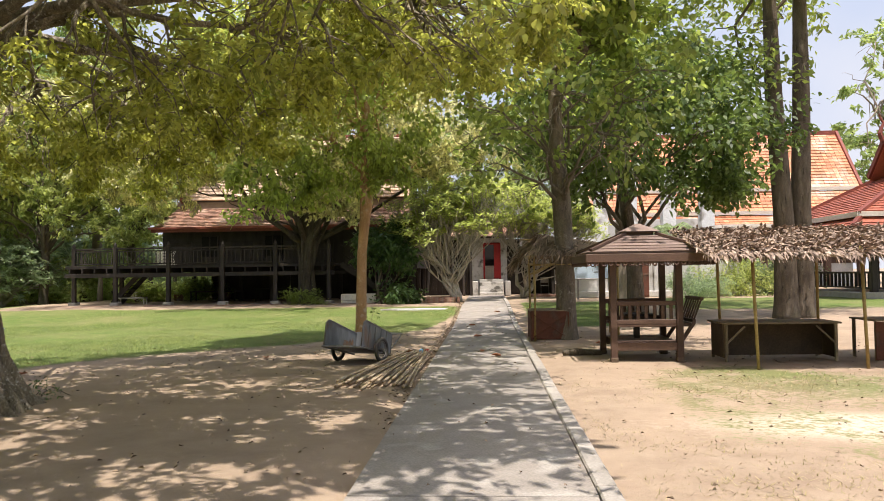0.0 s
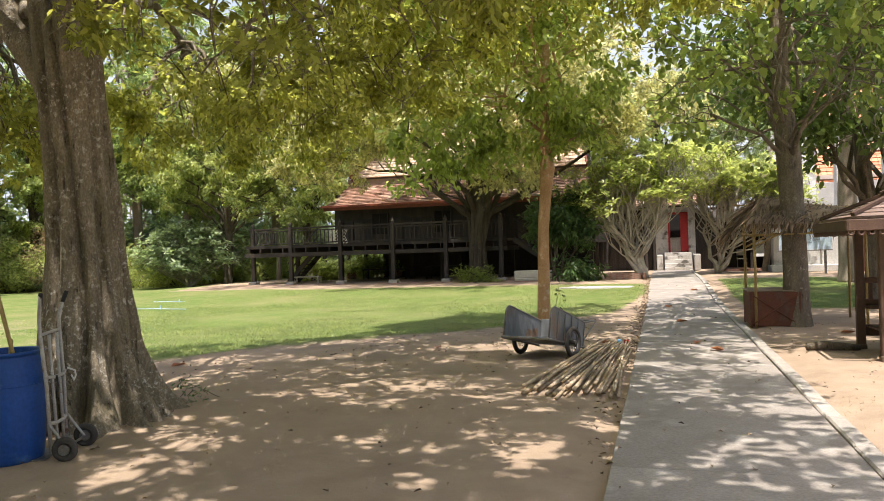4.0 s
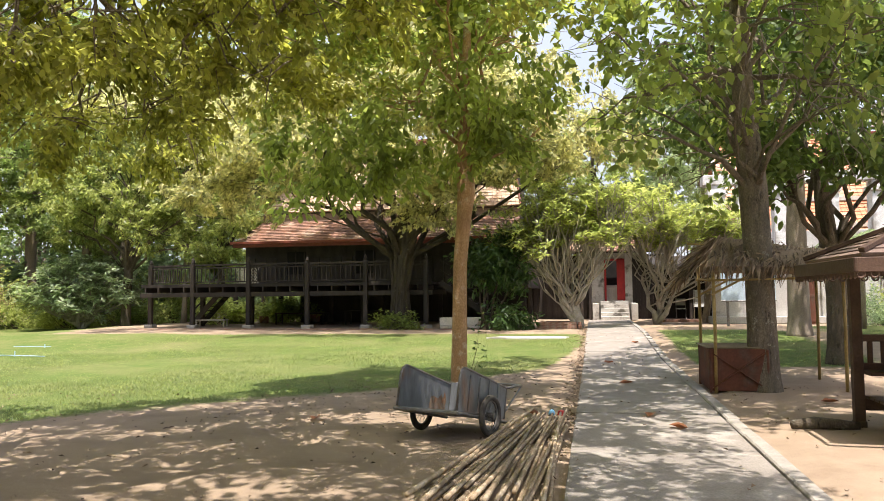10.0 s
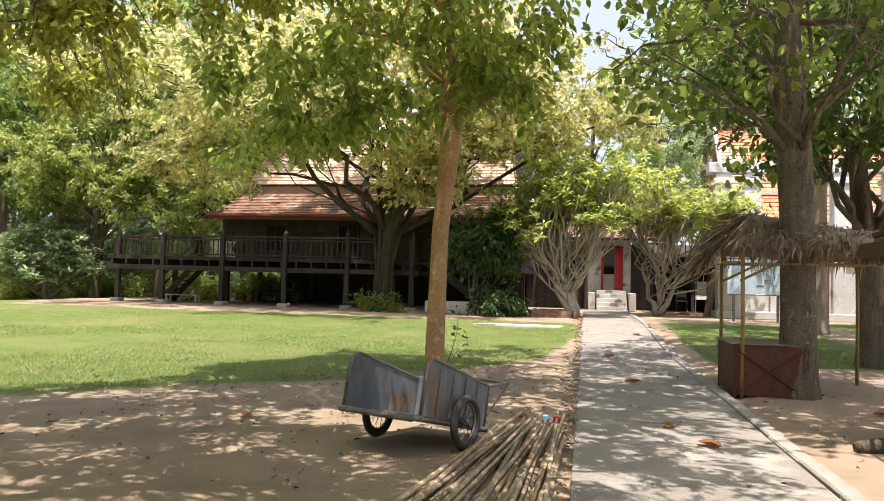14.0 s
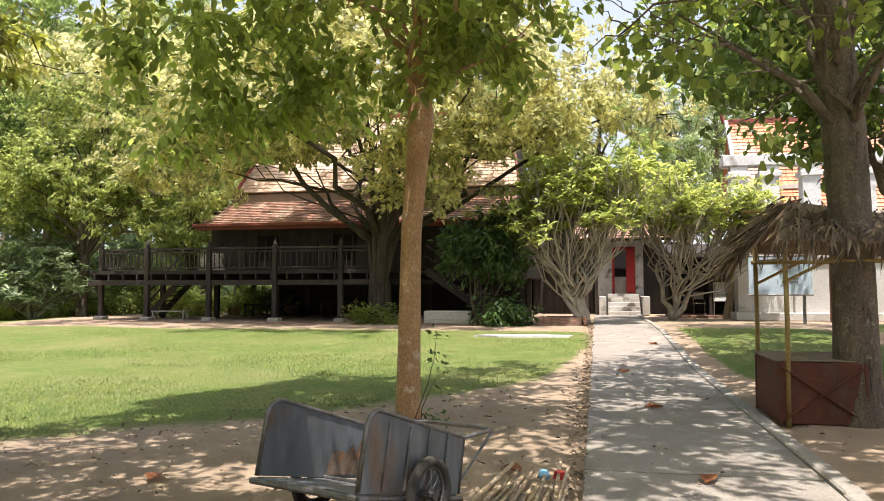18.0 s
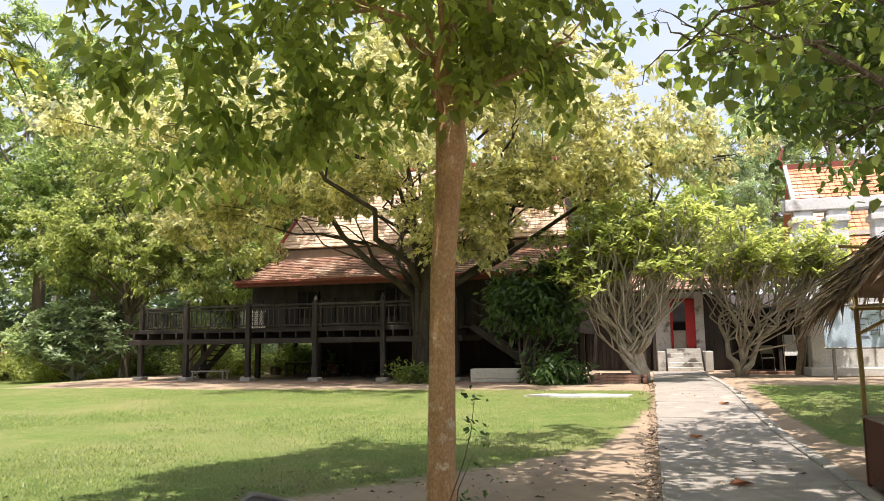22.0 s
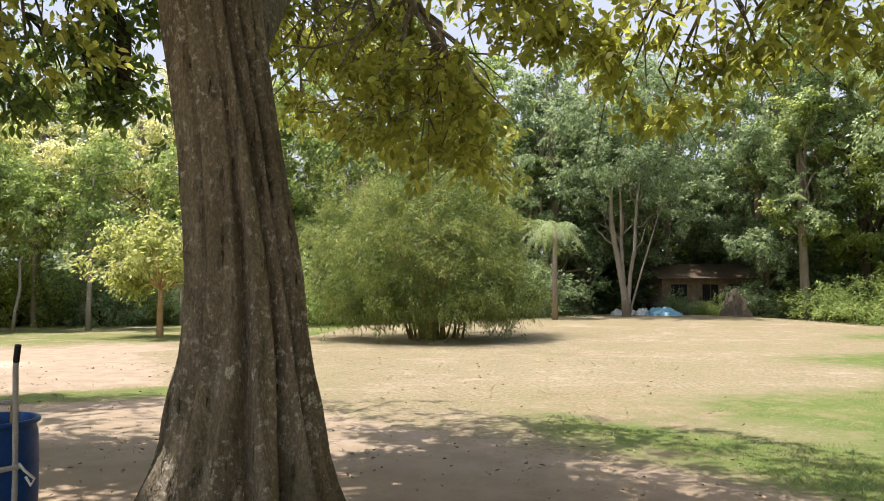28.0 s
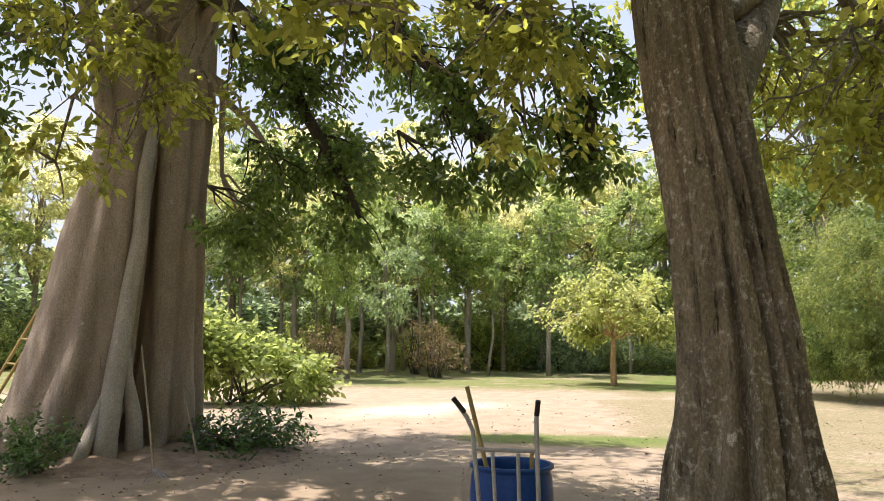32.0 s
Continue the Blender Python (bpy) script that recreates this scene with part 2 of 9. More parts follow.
def leaf_material(name, rgb, rgb2, through_rgb, amount=0.4, rough=0.45):
    """Leaves: two greens by leaf, light shining through."""
    m = bpy.data.materials.new(name)
    m.use_nodes = True
    nt = m.node_tree
    N, L = nt.nodes, nt.links
    bsdf, outn = N["Principled BSDF"], N["Material Output"]
    geo, info = N.new("ShaderNodeNewGeometry"), N.new("ShaderNodeObjectInfo")
    mix = N.new("ShaderNodeMix")
    mix.data_type = "RGBA"
    mix.inputs[6].default_value, mix.inputs[7].default_value = (*[c * 0.95 for c in rgb], 1), (*[c * 1.45 for c in rgb2], 1)
    co, clump, part_of = N.new("ShaderNodeTexCoord"), N.new("ShaderNodeTexNoise"), N.new("ShaderNodeMapRange")
    clump.inputs["Scale"].default_value, clump.inputs["Detail"].default_value = 1.3, 3
    part_of.inputs[1].default_value, part_of.inputs[2].default_value, part_of.inputs[3].default_value, part_of.inputs[4].default_value = 0.35, 0.65, -0.55, 0.55
    both = N.new("ShaderNodeMath")
    both.operation, both.use_clamp = "ADD", True
    L.new(co.outputs["Object"], clump.inputs[0]), L.new(clump.outputs[0], part_of.inputs[0])
    L.new(geo.outputs["Random Per Island"], both.inputs[0]), L.new(part_of.outputs[0], both.inputs[1])
    L.new(both.outputs[0], mix.inputs[0])
    hsv = N.new("ShaderNodeHueSaturation")
    val = N.new("ShaderNodeMapRange")
    val.inputs[3].default_value, val.inputs[4].default_value = 0.8, 1.2
    L.new(info.outputs["Random"], val.inputs[0])
    L.new(val.outputs[0], hsv.inputs["Value"]), L.new(mix.outputs[2], hsv.inputs["Color"])
    L.new(hsv.outputs[0], bsdf.inputs["Base Color"])
    bsdf.inputs["Roughness"].default_value = rough
    bsdf.inputs["Specular IOR Level"].default_value = 0.45
    tr = N.new("ShaderNodeBsdfTranslucent")
    hs2 = N.new("ShaderNodeHueSaturation")
    one = N.new("ShaderNodeMapRange")
    one.inputs[3].default_value, one.inputs[4].default_value = 0.6, 1.5
    L.new(geo.outputs["Random Per Island"], one.inputs[0])
    L.new(one.outputs[0], hs2.inputs["Value"])
    hs2.inputs["Color"].default_value = (*through_rgb, 1)
    L.new(hs2.outputs[0], tr.inputs[0])
    ms = N.new("ShaderNodeMixShader")
    ms.inputs[0].default_value = amount
    L.new(bsdf.outputs[0], ms.inputs[1]), L.new(tr.outputs[0], ms.inputs[2])
    L.new(ms.outputs[0], outn.inputs[0])
    return m


def bark(name, rgb, dark, lichen, spots=0.58, spot_scale=9.0, moss=(0.1, 0.105, 0.05), mossy=0.6, crack=0.38, relief=0.9, deep=0.05):
    """Bark: long weathered streaks, dark cracks, pale lichen spots in patches, a breath of moss."""
    m = bpy.data.materials.new(name)
    m.use_nodes = True
    N, L = m.node_tree.nodes, m.node_tree.links
    bsdf = N["Principled BSDF"]
    co = N.new("ShaderNodeTexCoord")

    def nz(scale, detail=5, rough=0.6, tall=1.0):
        mp, n = N.new("ShaderNodeMapping"), N.new("ShaderNodeTexNoise")
        mp.inputs["Scale"].default_value = (1, 1, tall)
        n.inputs["Scale"].default_value, n.inputs["Detail"].default_value, n.inputs["Roughness"].default_value = scale, detail, rough
        L.new(co.outputs["Object"], mp.inputs[0]), L.new(mp.outputs[0], n.inputs[0])
        return n.outputs[0]

    def span(v, a, b, c=0.0, d=1.0):
        n = N.new("ShaderNodeMapRange")
        for k, q in enumerate((a, b, c, d), 1):
            n.inputs[k].default_value = q
        L.new(v, n.inputs[0])
        return n.outputs[0]

    def calc(op, a, b):
        n = N.new("ShaderNodeMath")
        n.operation = op
        for k, v in enumerate((a, b)):
            if isinstance(v, float):
                n.inputs[k].default_value = v
            else:
                L.new(v, n.inputs[k])
        return n.outputs[0]

    def mix(f, a, b):
        n = N.new("ShaderNodeMix")
        n.data_type = "RGBA"
        for k, v in ((0, f), (6, a), (7, b)):
            if isinstance(v, tuple):
                n.inputs[k].default_value = (*v, 1)
            else:
                L.new(v, n.inputs[k])
        return n.outputs[2]

    streak, broad, grain = nz(5, 6, 0.65, 0.25), nz(1.3, 4), nz(55, 4, 0.6, 0.6)
    fissure, scab = nz(16, 4, 0.7, 0.22), nz(spot_scale, 8, 0.72)
    col = mix(span(streak, 0.35, 0.65), rgb, dark)
    col = mix(span(broad, 0.52, 0.75, 0.0, mossy), col, moss)
    col = mix(span(fissure, crack, crack - 0.07), col, tuple(c * 0.4 for c in dark))
    pale = calc("MULTIPLY", span(scab, spots, spots + 0.06), span(broad, 0.62, 0.42))
    col = mix(pale, col, lichen)
    col = mix(span(grain, 0.6, 0.42, 0.0, 0.45), col, tuple(c * 0.45 for c in dark))
    L.new(col, bsdf.inputs["Base Color"])
    bsdf.inputs["Roughness"].default_value, bsdf.inputs["Specular IOR Level"].default_value = 0.92, 0.2
    high = calc("ADD", calc("ADD", streak, calc("MULTIPLY", grain, 0.35)), calc("MULTIPLY", span(fissure, crack - 0.08, crack + 0.05), 0.7))
    bp = N.new("ShaderNodeBump")
    bp.inputs["Strength"].default_value, bp.inputs["Distance"].default_value = relief, deep
    L.new(high, bp.inputs["Height"]), L.new(bp.outputs[0], bsdf.inputs["Normal"])
    return m


BARK_GREY = bark("grey bark", (0.36, 0.3, 0.212), (0.165, 0.138, 0.095), (0.64, 0.6, 0.51), 0.54, 17, mossy=0.7, moss=(0.155, 0.145, 0.075), crack=0.38)
BARK_PALE = bark("pale smooth bark", (0.4, 0.335, 0.265), (0.29, 0.235, 0.18), (0.5, 0.46, 0.39), 0.62, 7, mossy=0.25, crack=0.29, relief=0.5, deep=0.03)
BARK_B = bark("pale buttressed bark", (0.44, 0.36, 0.28), (0.31, 0.25, 0.19), (0.54, 0.49, 0.41), 0.62, 7, mossy=0.3, crack=0.33, relief=0.7, deep=0.035)
BARK_ROOT = bark("pale grey root bark", (0.48, 0.44, 0.38), (0.38, 0.335, 0.275), (0.58, 0.55, 0.5), 0.6, 8, mossy=0.15, crack=0.27, relief=0.4, deep=0.02)
BARK_WHITE = bark("whitish bark", (0.38, 0.335, 0.27), (0.26, 0.22, 0.175), (0.5, 0.47, 0.41), 0.56, 6, mossy=0.2, crack=0.3, relief=0.4, deep=0.02)
BARK_BROWN = bark("grey-brown flaking bark", (0.29, 0.24, 0.175), (0.165, 0.135, 0.1), (0.42, 0.39, 0.31), 0.57, 9, mossy=0.4)
BARK_TAN = bark("tan bark", (0.56, 0.365, 0.2), (0.42, 0.255, 0.13), (0.68, 0.58, 0.42), 0.54, 7, mossy=0.1, crack=0.3, relief=0.6, deep=0.025)
BARK_DARK = bark("dark bark", (0.2, 0.165, 0.12), (0.105, 0.085, 0.062), (0.3, 0.285, 0.23), 0.6, 8, mossy=0.5)
BARK_FRANGI = material("grey frangipani bark", (0.42, 0.385, 0.32), (0.29, 0.262, 0.215), 0.85, 5, 30, 0.4, vary=0.05)
# Dark bark, blackened further so that foliage shade sits in its colour.
BARK_SHADED = bark("blackish bark, foliage shade painted in", (0.11, 0.092, 0.068), (0.055, 0.045, 0.034), (0.2, 0.19, 0.15), 0.6, 8, mossy=0.5)
LEAF_A = leaf_material("yellow-green leaves", (0.1, 0.12, 0.03), (0.2, 0.195, 0.06), (0.6, 0.62, 0.115), 0.55)
LEAF_B = leaf_material("dark green leaves", (0.035, 0.068, 0.022), (0.085, 0.125, 0.036), (0.24, 0.34, 0.06), 0.45)
LEAF_C = leaf_material("mid-green leaves", (0.075, 0.12, 0.036), (0.17, 0.21, 0.065), (0.6, 0.7, 0.15), 0.52)
LEAF_D = leaf_material("broad green leaves", (0.068, 0.112, 0.034), (0.165, 0.205, 0.065), (0.5, 0.6, 0.12), 0.48)
LEAF_E = leaf_material("deep green leaves", (0.038, 0.075, 0.023), (0.09, 0.135, 0.038), (0.26, 0.36, 0.075), 0.4)
LEAF_F = leaf_material("light yellow-green leaves", (0.15, 0.185, 0.06), (0.58, 0.53, 0.28), (0.8, 0.79, 0.36), 0.46)
LEAF_SMALL = leaf_material("pale fresh leaves", (0.15, 0.19, 0.055), (0.34, 0.345, 0.14), (0.66, 0.7, 0.22), 0.48, 0.45)
# Paler and more translucent than other leaves, to put backlight into the colour.
LEAF_GLOW = leaf_material("leaves brightened as if backlit", (0.22, 0.235, 0.1), (0.44, 0.42, 0.24), (0.85, 0.84, 0.45), 0.75, 0.5)
LEAF_LAWN = leaf_material("fresh mixed green leaves", (0.09, 0.15, 0.04), (0.28, 0.29, 0.1), (0.55, 0.62, 0.18), 0.48)
LEAF_FRANGI = leaf_material("frangipani leaves", (0.105, 0.16, 0.042), (0.26, 0.3, 0.09), (0.62, 0.68, 0.18), 0.5)
LEAF_DARK = leaf_material("dark glossy leaves", (0.03, 0.068, 0.02), (0.065, 0.115, 0.034), (0.16, 0.28, 0.05), 0.28, 0.35)
LEAF_FAR = leaf_material("far green leaves", (0.068, 0.118, 0.038), (0.195, 0.25, 0.095), (0.52, 0.64, 0.2), 0.47, 0.55)
LEAF_BLUE = leaf_material("bluish far leaves", (0.06, 0.105, 0.056), (0.185, 0.23, 0.145), (0.46, 0.58, 0.27), 0.45, 0.5)
LEAF_FRESH = leaf_material("fresh green leaves", (0.11, 0.17, 0.042), (0.235, 0.28, 0.085), (0.58, 0.66, 0.2), 0.48, 0.55)
LEAF_BAMBOO = leaf_material("bamboo leaves", (0.075, 0.115, 0.028), (0.21, 0.24, 0.07), (0.46, 0.52, 0.13), 0.38, 0.5)
# Greener inner leaves, darkened further to paint the clump's inner shade.
LEAF_BAMBOO_INNER = leaf_material("greener inner bamboo leaves, shade painted in", (0.04, 0.075, 0.02), (0.1, 0.135, 0.04), (0.26, 0.36, 0.08), 0.34, 0.5)
LEAF_SILVER = leaf_material("pale green leaves", (0.125, 0.185, 0.09), (0.28, 0.335, 0.2), (0.55, 0.67, 0.3), 0.48, 0.5)
# Second colour is near white: sun highlights painted into the leaves.
LEAF_PALE = leaf_material("leaves painted with pale sun glints", (0.12, 0.195, 0.085), (0.42, 0.47, 0.33), (0.5, 0.62, 0.26), 0.4, 0.35)
LEAF_DRY = leaf_material("dry red-brown leaves", (0.3, 0.09, 0.03), (0.2, 0.09, 0.04), (0.3, 0.1, 0.03), 0.2)
DARK_WOOD = material("dark stained wood", (0.058, 0.046, 0.038), (0.03, 0.024, 0.02), 0.6, 3, 40, 0.35, stretch=(1, 1, 0.3), vary=0.3)
BROWN_WOOD = material("brown painted wood", (0.115, 0.07, 0.048), (0.08, 0.048, 0.035), 0.55, 4, 40, 0.3, vary=0.15)
ROOF_WOOD = material("weathered brown roof boards", (0.17, 0.115, 0.09), (0.24, 0.18, 0.15), 0.6, 2.5, 40, 0.3, vary=0.2)
RAW_DARK = material("dark weathered board", (0.125, 0.088, 0.058), (0.085, 0.06, 0.042), 0.8, 3, 40, 0.3, vary=0.15)
RAW_WOOD = material("weathered bare wood", (0.3, 0.24, 0.16), (0.2, 0.155, 0.1), 0.85, 5, 60, 0.4, vary=0.2)
RUST_STAIN = material("rust stain", (0.17, 0.105, 0.065), (0.24, 0.19, 0.15), 0.8, 14, 60, 0.2, vary=0.05, stain=(0.25, 0.125, 0.06), stain_scale=9, stain_at=0.56)
BAMBOO = material("dry bamboo", (0.42, 0.32, 0.205), (0.26, 0.19, 0.12), 0.6, 3, 30, 0.3, vary=0.35, stain=(0.54, 0.45, 0.32), stain_scale=4)
BAMBOO_RING = material("pale bamboo joint", (0.56, 0.48, 0.35), (0.42, 0.33, 0.22), 0.65, 6, 40, 0.2, vary=0.2)
BAMBOO_POLE = material("yellowed bamboo pole", (0.42, 0.31, 0.12), (0.3, 0.21, 0.08), 0.55, 3, 30, 0.2, vary=0.2)
CONCRETE = material("worn concrete", (0.315, 0.285, 0.245), (0.235, 0.21, 0.178), 0.9, 1.4, 45, 0.3, vary=0.06, stain=(0.36, 0.335, 0.29), stain_scale=2.2, coords="Object")
KERB = material("pale concrete kerb", (0.4, 0.37, 0.32), (0.3, 0.275, 0.235), 0.9, 3, 50, 0.35, vary=0.1)
WHITEWASH = material("stained whitewash", (0.56, 0.55, 0.52), (0.42, 0.41, 0.38), 0.9, 0.9, 20, 0.3, vary=0.03, stain=(0.24, 0.22, 0.18), stain_scale=1.1, stain_at=0.63)
WHITE = material("white plaster", (0.72, 0.72, 0.71), (0.6, 0.6, 0.58), 0.85, 1, 20, 0.15, vary=0.03, stain=(0.34, 0.32, 0.29), stain_scale=1.3, stain_at=0.55)
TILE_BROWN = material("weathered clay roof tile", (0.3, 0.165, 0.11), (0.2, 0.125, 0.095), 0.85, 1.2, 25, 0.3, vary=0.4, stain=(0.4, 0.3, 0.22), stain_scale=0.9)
# Upper roof: weathered clay, made paler to paint its sunlight in too.
TILE_TAN = material("weathered clay roof tile painted sunlit", (0.56, 0.41, 0.3), (0.46, 0.32, 0.23), 0.9, 1.2, 25, 0.3, vary=0.2, stain=(0.62, 0.5, 0.39), stain_scale=0.8)
TILE_ORANGE = material("sun-bleached orange roof tile", (0.6, 0.25, 0.125), (0.5, 0.2, 0.1), 0.6, 1, 20, 0.2, vary=0.25, stain=(0.64, 0.4, 0.28), stain_scale=0.5, stain_at=0.52)
TILE_RED = material("red-brown roof tile", (0.36, 0.11, 0.06), (0.26, 0.085, 0.055), 0.6, 1, 20, 0.2, vary=0.25)
TRIM_RED = material("red-brown painted trim", (0.25, 0.07, 0.045), (0.18, 0.055, 0.04), 0.6, 3, 30, 0.2)
BRICK = material("old red brick", (0.36, 0.2, 0.14), (0.26, 0.15, 0.11), 0.9, 3, 30, 0.5, vary=0.25, stain=(0.42, 0.37, 0.3), stain_scale=2)
THATCH = material("dry brown palm thatch", (0.3, 0.22, 0.14), (0.17, 0.12, 0.08), 0.9, 5, 40, 0.4, vary=0.5)
THATCH_GREY = material("grey dead leaf thatch", (0.4, 0.31, 0.24), (0.22, 0.16, 0.12), 0.9, 5, 40, 0.4, vary=0.5)
SHEET_METAL = material("dull galvanised sheet", (0.25, 0.265, 0.275), (0.12, 0.13, 0.135), 0.45, 5, 40, 0.15, metal=0.35, vary=0.08, stretch=(1, 1, 0.35), stain=(0.22, 0.135, 0.08), stain_scale=3.0, stain_at=0.58)
STEEL = material("worn steel", (0.3, 0.3, 0.3), (0.18, 0.16, 0.14), 0.45, 8, 60, 0.2, metal=0.8, vary=0.1)
GREY_PAINT = material("chipped grey paint", (0.42, 0.42, 0.4), (0.33, 0.3, 0.26), 0.55, 9, 60, 0.2, vary=0.05, stain=(0.22, 0.1, 0.05), stain_scale=14, stain_at=0.63)
RUBBER = material("dusty black rubber", (0.045, 0.042, 0.04), (0.085, 0.075, 0.06), 0.9, 9, 60, 0.3)
BLUE_PLASTIC = material("blue plastic", (0.012, 0.075, 0.3), (0.01, 0.055, 0.22), 0.42, 3, 30, 0.06, vary=0.02, stain=(0.06, 0.14, 0.34), stain_scale=5, stain_at=0.62)
BLACK_GRIP = material("black rubber grip", (0.03, 0.03, 0.03), None, 0.7, 8, 60, 0.1)
OLD_PLASTER = material("old blackened lime plaster", (0.52, 0.5, 0.46), (0.36, 0.34, 0.3), 0.92, 1.4, 20, 0.4, vary=0.05, stain=(0.13, 0.12, 0.1), stain_scale=2.2, stain_at=0.54)
RED_PAINT = material("deep red paint", (0.34, 0.026, 0.024), (0.25, 0.022, 0.02), 0.5, 4, 30, 0.1)
RUST_BOARD = material("red-brown board", (0.161, 0.0589, 0.0341), (0.112, 0.0465, 0.031), 0.8, 2.5, 30, 0.25, vary=0.1, stain=(0.12, 0.08, 0.06), stain_scale=2.4)
BOARD_BLUE = material("pale blue board", (0.5, 0.6, 0.68), (0.43, 0.53, 0.62), 0.6, 2, 30, 0.05, vary=0.04)
# Near-black colour that paints the shade inside windows and the gate passage.
BLACK = material("painted recess shade", (0.02, 0.018, 0.016), None, 0.9, 4, 30, 0.1)
PVC = material("pale blue pipe", (0.45, 0.62, 0.75), None, 0.4, 5, 30, 0.05)
CLOTH_BLUE = material("blue tarpaulin", (0.12, 0.35, 0.55), (0.3, 0.5, 0.62), 0.5, 3, 30, 0.3)
RED_FLOWER = material("red plastic", (0.6, 0.05, 0.04), None, 0.5, 5, 30, 0.1)
CREAM = material("cream paint", (0.62, 0.58, 0.5), (0.52, 0.48, 0.4), 0.8, 2, 30, 0.1)
TRAVELLER = material("dry soil and litter", (0.27, 0.195, 0.135), (0.16, 0.115, 0.08), 0.95, 6, 40, 0.8)

# ---- ground ----
def step01(v):
    v = np.clip(v, 0, 1)
    return v * v * (3 - 2 * v)


def lawn_amount(x, y):
    """How much turf grows at a spot: the big lawn, the strips right of the path, thin turf elsewhere."""
    edge = np.interp(x, [-60, -30, -20, -14, -10.5, -8.2, -6.3, -3.6, -1.6, -0.4, 0.0], [-14, -6, -2.5, 1.5, 5.5, 9.4, 12.6, 14.9, 17.6, 20.5, 24.0])
    big = step01((y - edge) / 2.4 + 0.4) * (x < -0.05) * step01((np.interp(x, [-23, -19.5], [41.0, 28.7]) - y) / 0.9) * step01((-0.3 - x) / 0.5 + step01((y - 21) / 4))
    line = 12.6 + (-9.5 - x) * 0.5 + 1.3 * np.sin(0.9 * x + 0.3 * y) + 0.9 * np.sin(0.43 * y - 0.5 * x)
    dry = step01((line - y) / 6 + 0.45) * step01((-6 - x) / 3)
    right = step01((x - 2.1) / 0.5) * step01((y - 19.6) / 1.0) * step01((31.5 - y) / 2) * step01((7.0 - x) / 1.5)
    near = 0.7 * np.exp(-((x - 7.6 + 0.5 * np.sin(1.3 * y)) / 3.9) ** 4 - ((y - 9.2 + 0.4 * np.sin(1.1 * x)) / 1.75) ** 4)
    far_right = step01((x - 6.5) / 2) * step01((y - 24) / 3) * step01((34 - y) / 2)
    along, across = (x + 12.3) * -0.53 + (y - 1.9) * 0.85, (x + 12.3) * 0.85 + (y - 1.9) * 0.53
    strip = np.exp(-((along / 2.6) ** 4) - (across / 0.95) ** 2)
    strip2 = 0.75 * np.exp(-((x + 10.0 - 0.74 * (y - 9.7)) / 1.2) ** 2) * step01((y - 8.0) / 1.4)
    far = step01((np.hypot(x, y - 9) - 24) / 4) * (y < 2) * 0.62
    tuft = 0.36 * step01((x - 2.6) / 0.8) * step01((y - 2.5) / 1.5) * step01((11 - y) / 2)
    dry = dry * (1 - strip) * (1 - strip2) * (1 - 0.8 * step01((np.hypot(x, y - 9) - 26) / 3) * (y < 0))
    return np.clip(np.maximum.reduce([big * (1 - 0.35 * dry), right, near, far_right, strip, far, tuft]), 0, 1), np.clip(np.maximum(dry, 0.45 * near + 0.4 * tuft), 0, 1)


def make_ground():
    xs = np.concatenate([[-1500, -400, -160, -90], np.arange(-60, -14, 0.8), np.arange(-14, 8, 0.22), np.arange(8, 40, 0.8), [60, 160, 400, 1500]])
    ys = np.concatenate([[-1500, -400, -160, -90], np.arange(-50, -4, 0.8), np.arange(-4, 22, 0.22), np.arange(22, 60, 0.8), [90, 160, 400, 1500]])
    X, Y = np.meshgrid(xs, ys)
    Z = np.array([ground_z(a, b) for a, b in zip(X.ravel(), Y.ravel())])
    for i, (a, b) in enumerate(zip(X.ravel(), Y.ravel())):
        if -60 < a < 40 and -50 < b < 60:
            off = 0.03 * noise.noise((a * 0.35, b * 0.35, 0)) + 0.012 * noise.noise((a * 1.6, b * 1.6, 3))
            if -0.3 < a < 2.2 and -6 < b < 46:
                off = -0.03
            Z[i] += off
    verts = np.stack([X.ravel(), Y.ravel(), Z], 1)
    nx, ny = len(xs), len(ys)
    i = (np.arange(ny - 1)[:, None] * nx + np.arange(nx - 1)).ravel()
    me = array_mesh("ground", verts, np.stack([i, i + 1, i + nx + 1, i + nx], 1).ravel(), 4)
    me.shade_smooth()
    turf, dry = lawn_amount(X.ravel(), Y.ravel())
    sand = np.exp(-(((X.ravel() - 5.0) / 1.9) ** 2 + ((Y.ravel() - 6.2) / 0.85) ** 2)) + 0.8 * np.exp(-(((X.ravel() + 14.5) / 3.5) ** 2 + ((Y.ravel() + 4.0) / 1.6) ** 2))
    for nm, data in (("turf", turf), ("dryness", dry), ("sand", sand)):
        at = me.attributes.new(nm, "FLOAT", "POINT")
        at.data.foreach_set("value", data.astype(np.float32))
    return me


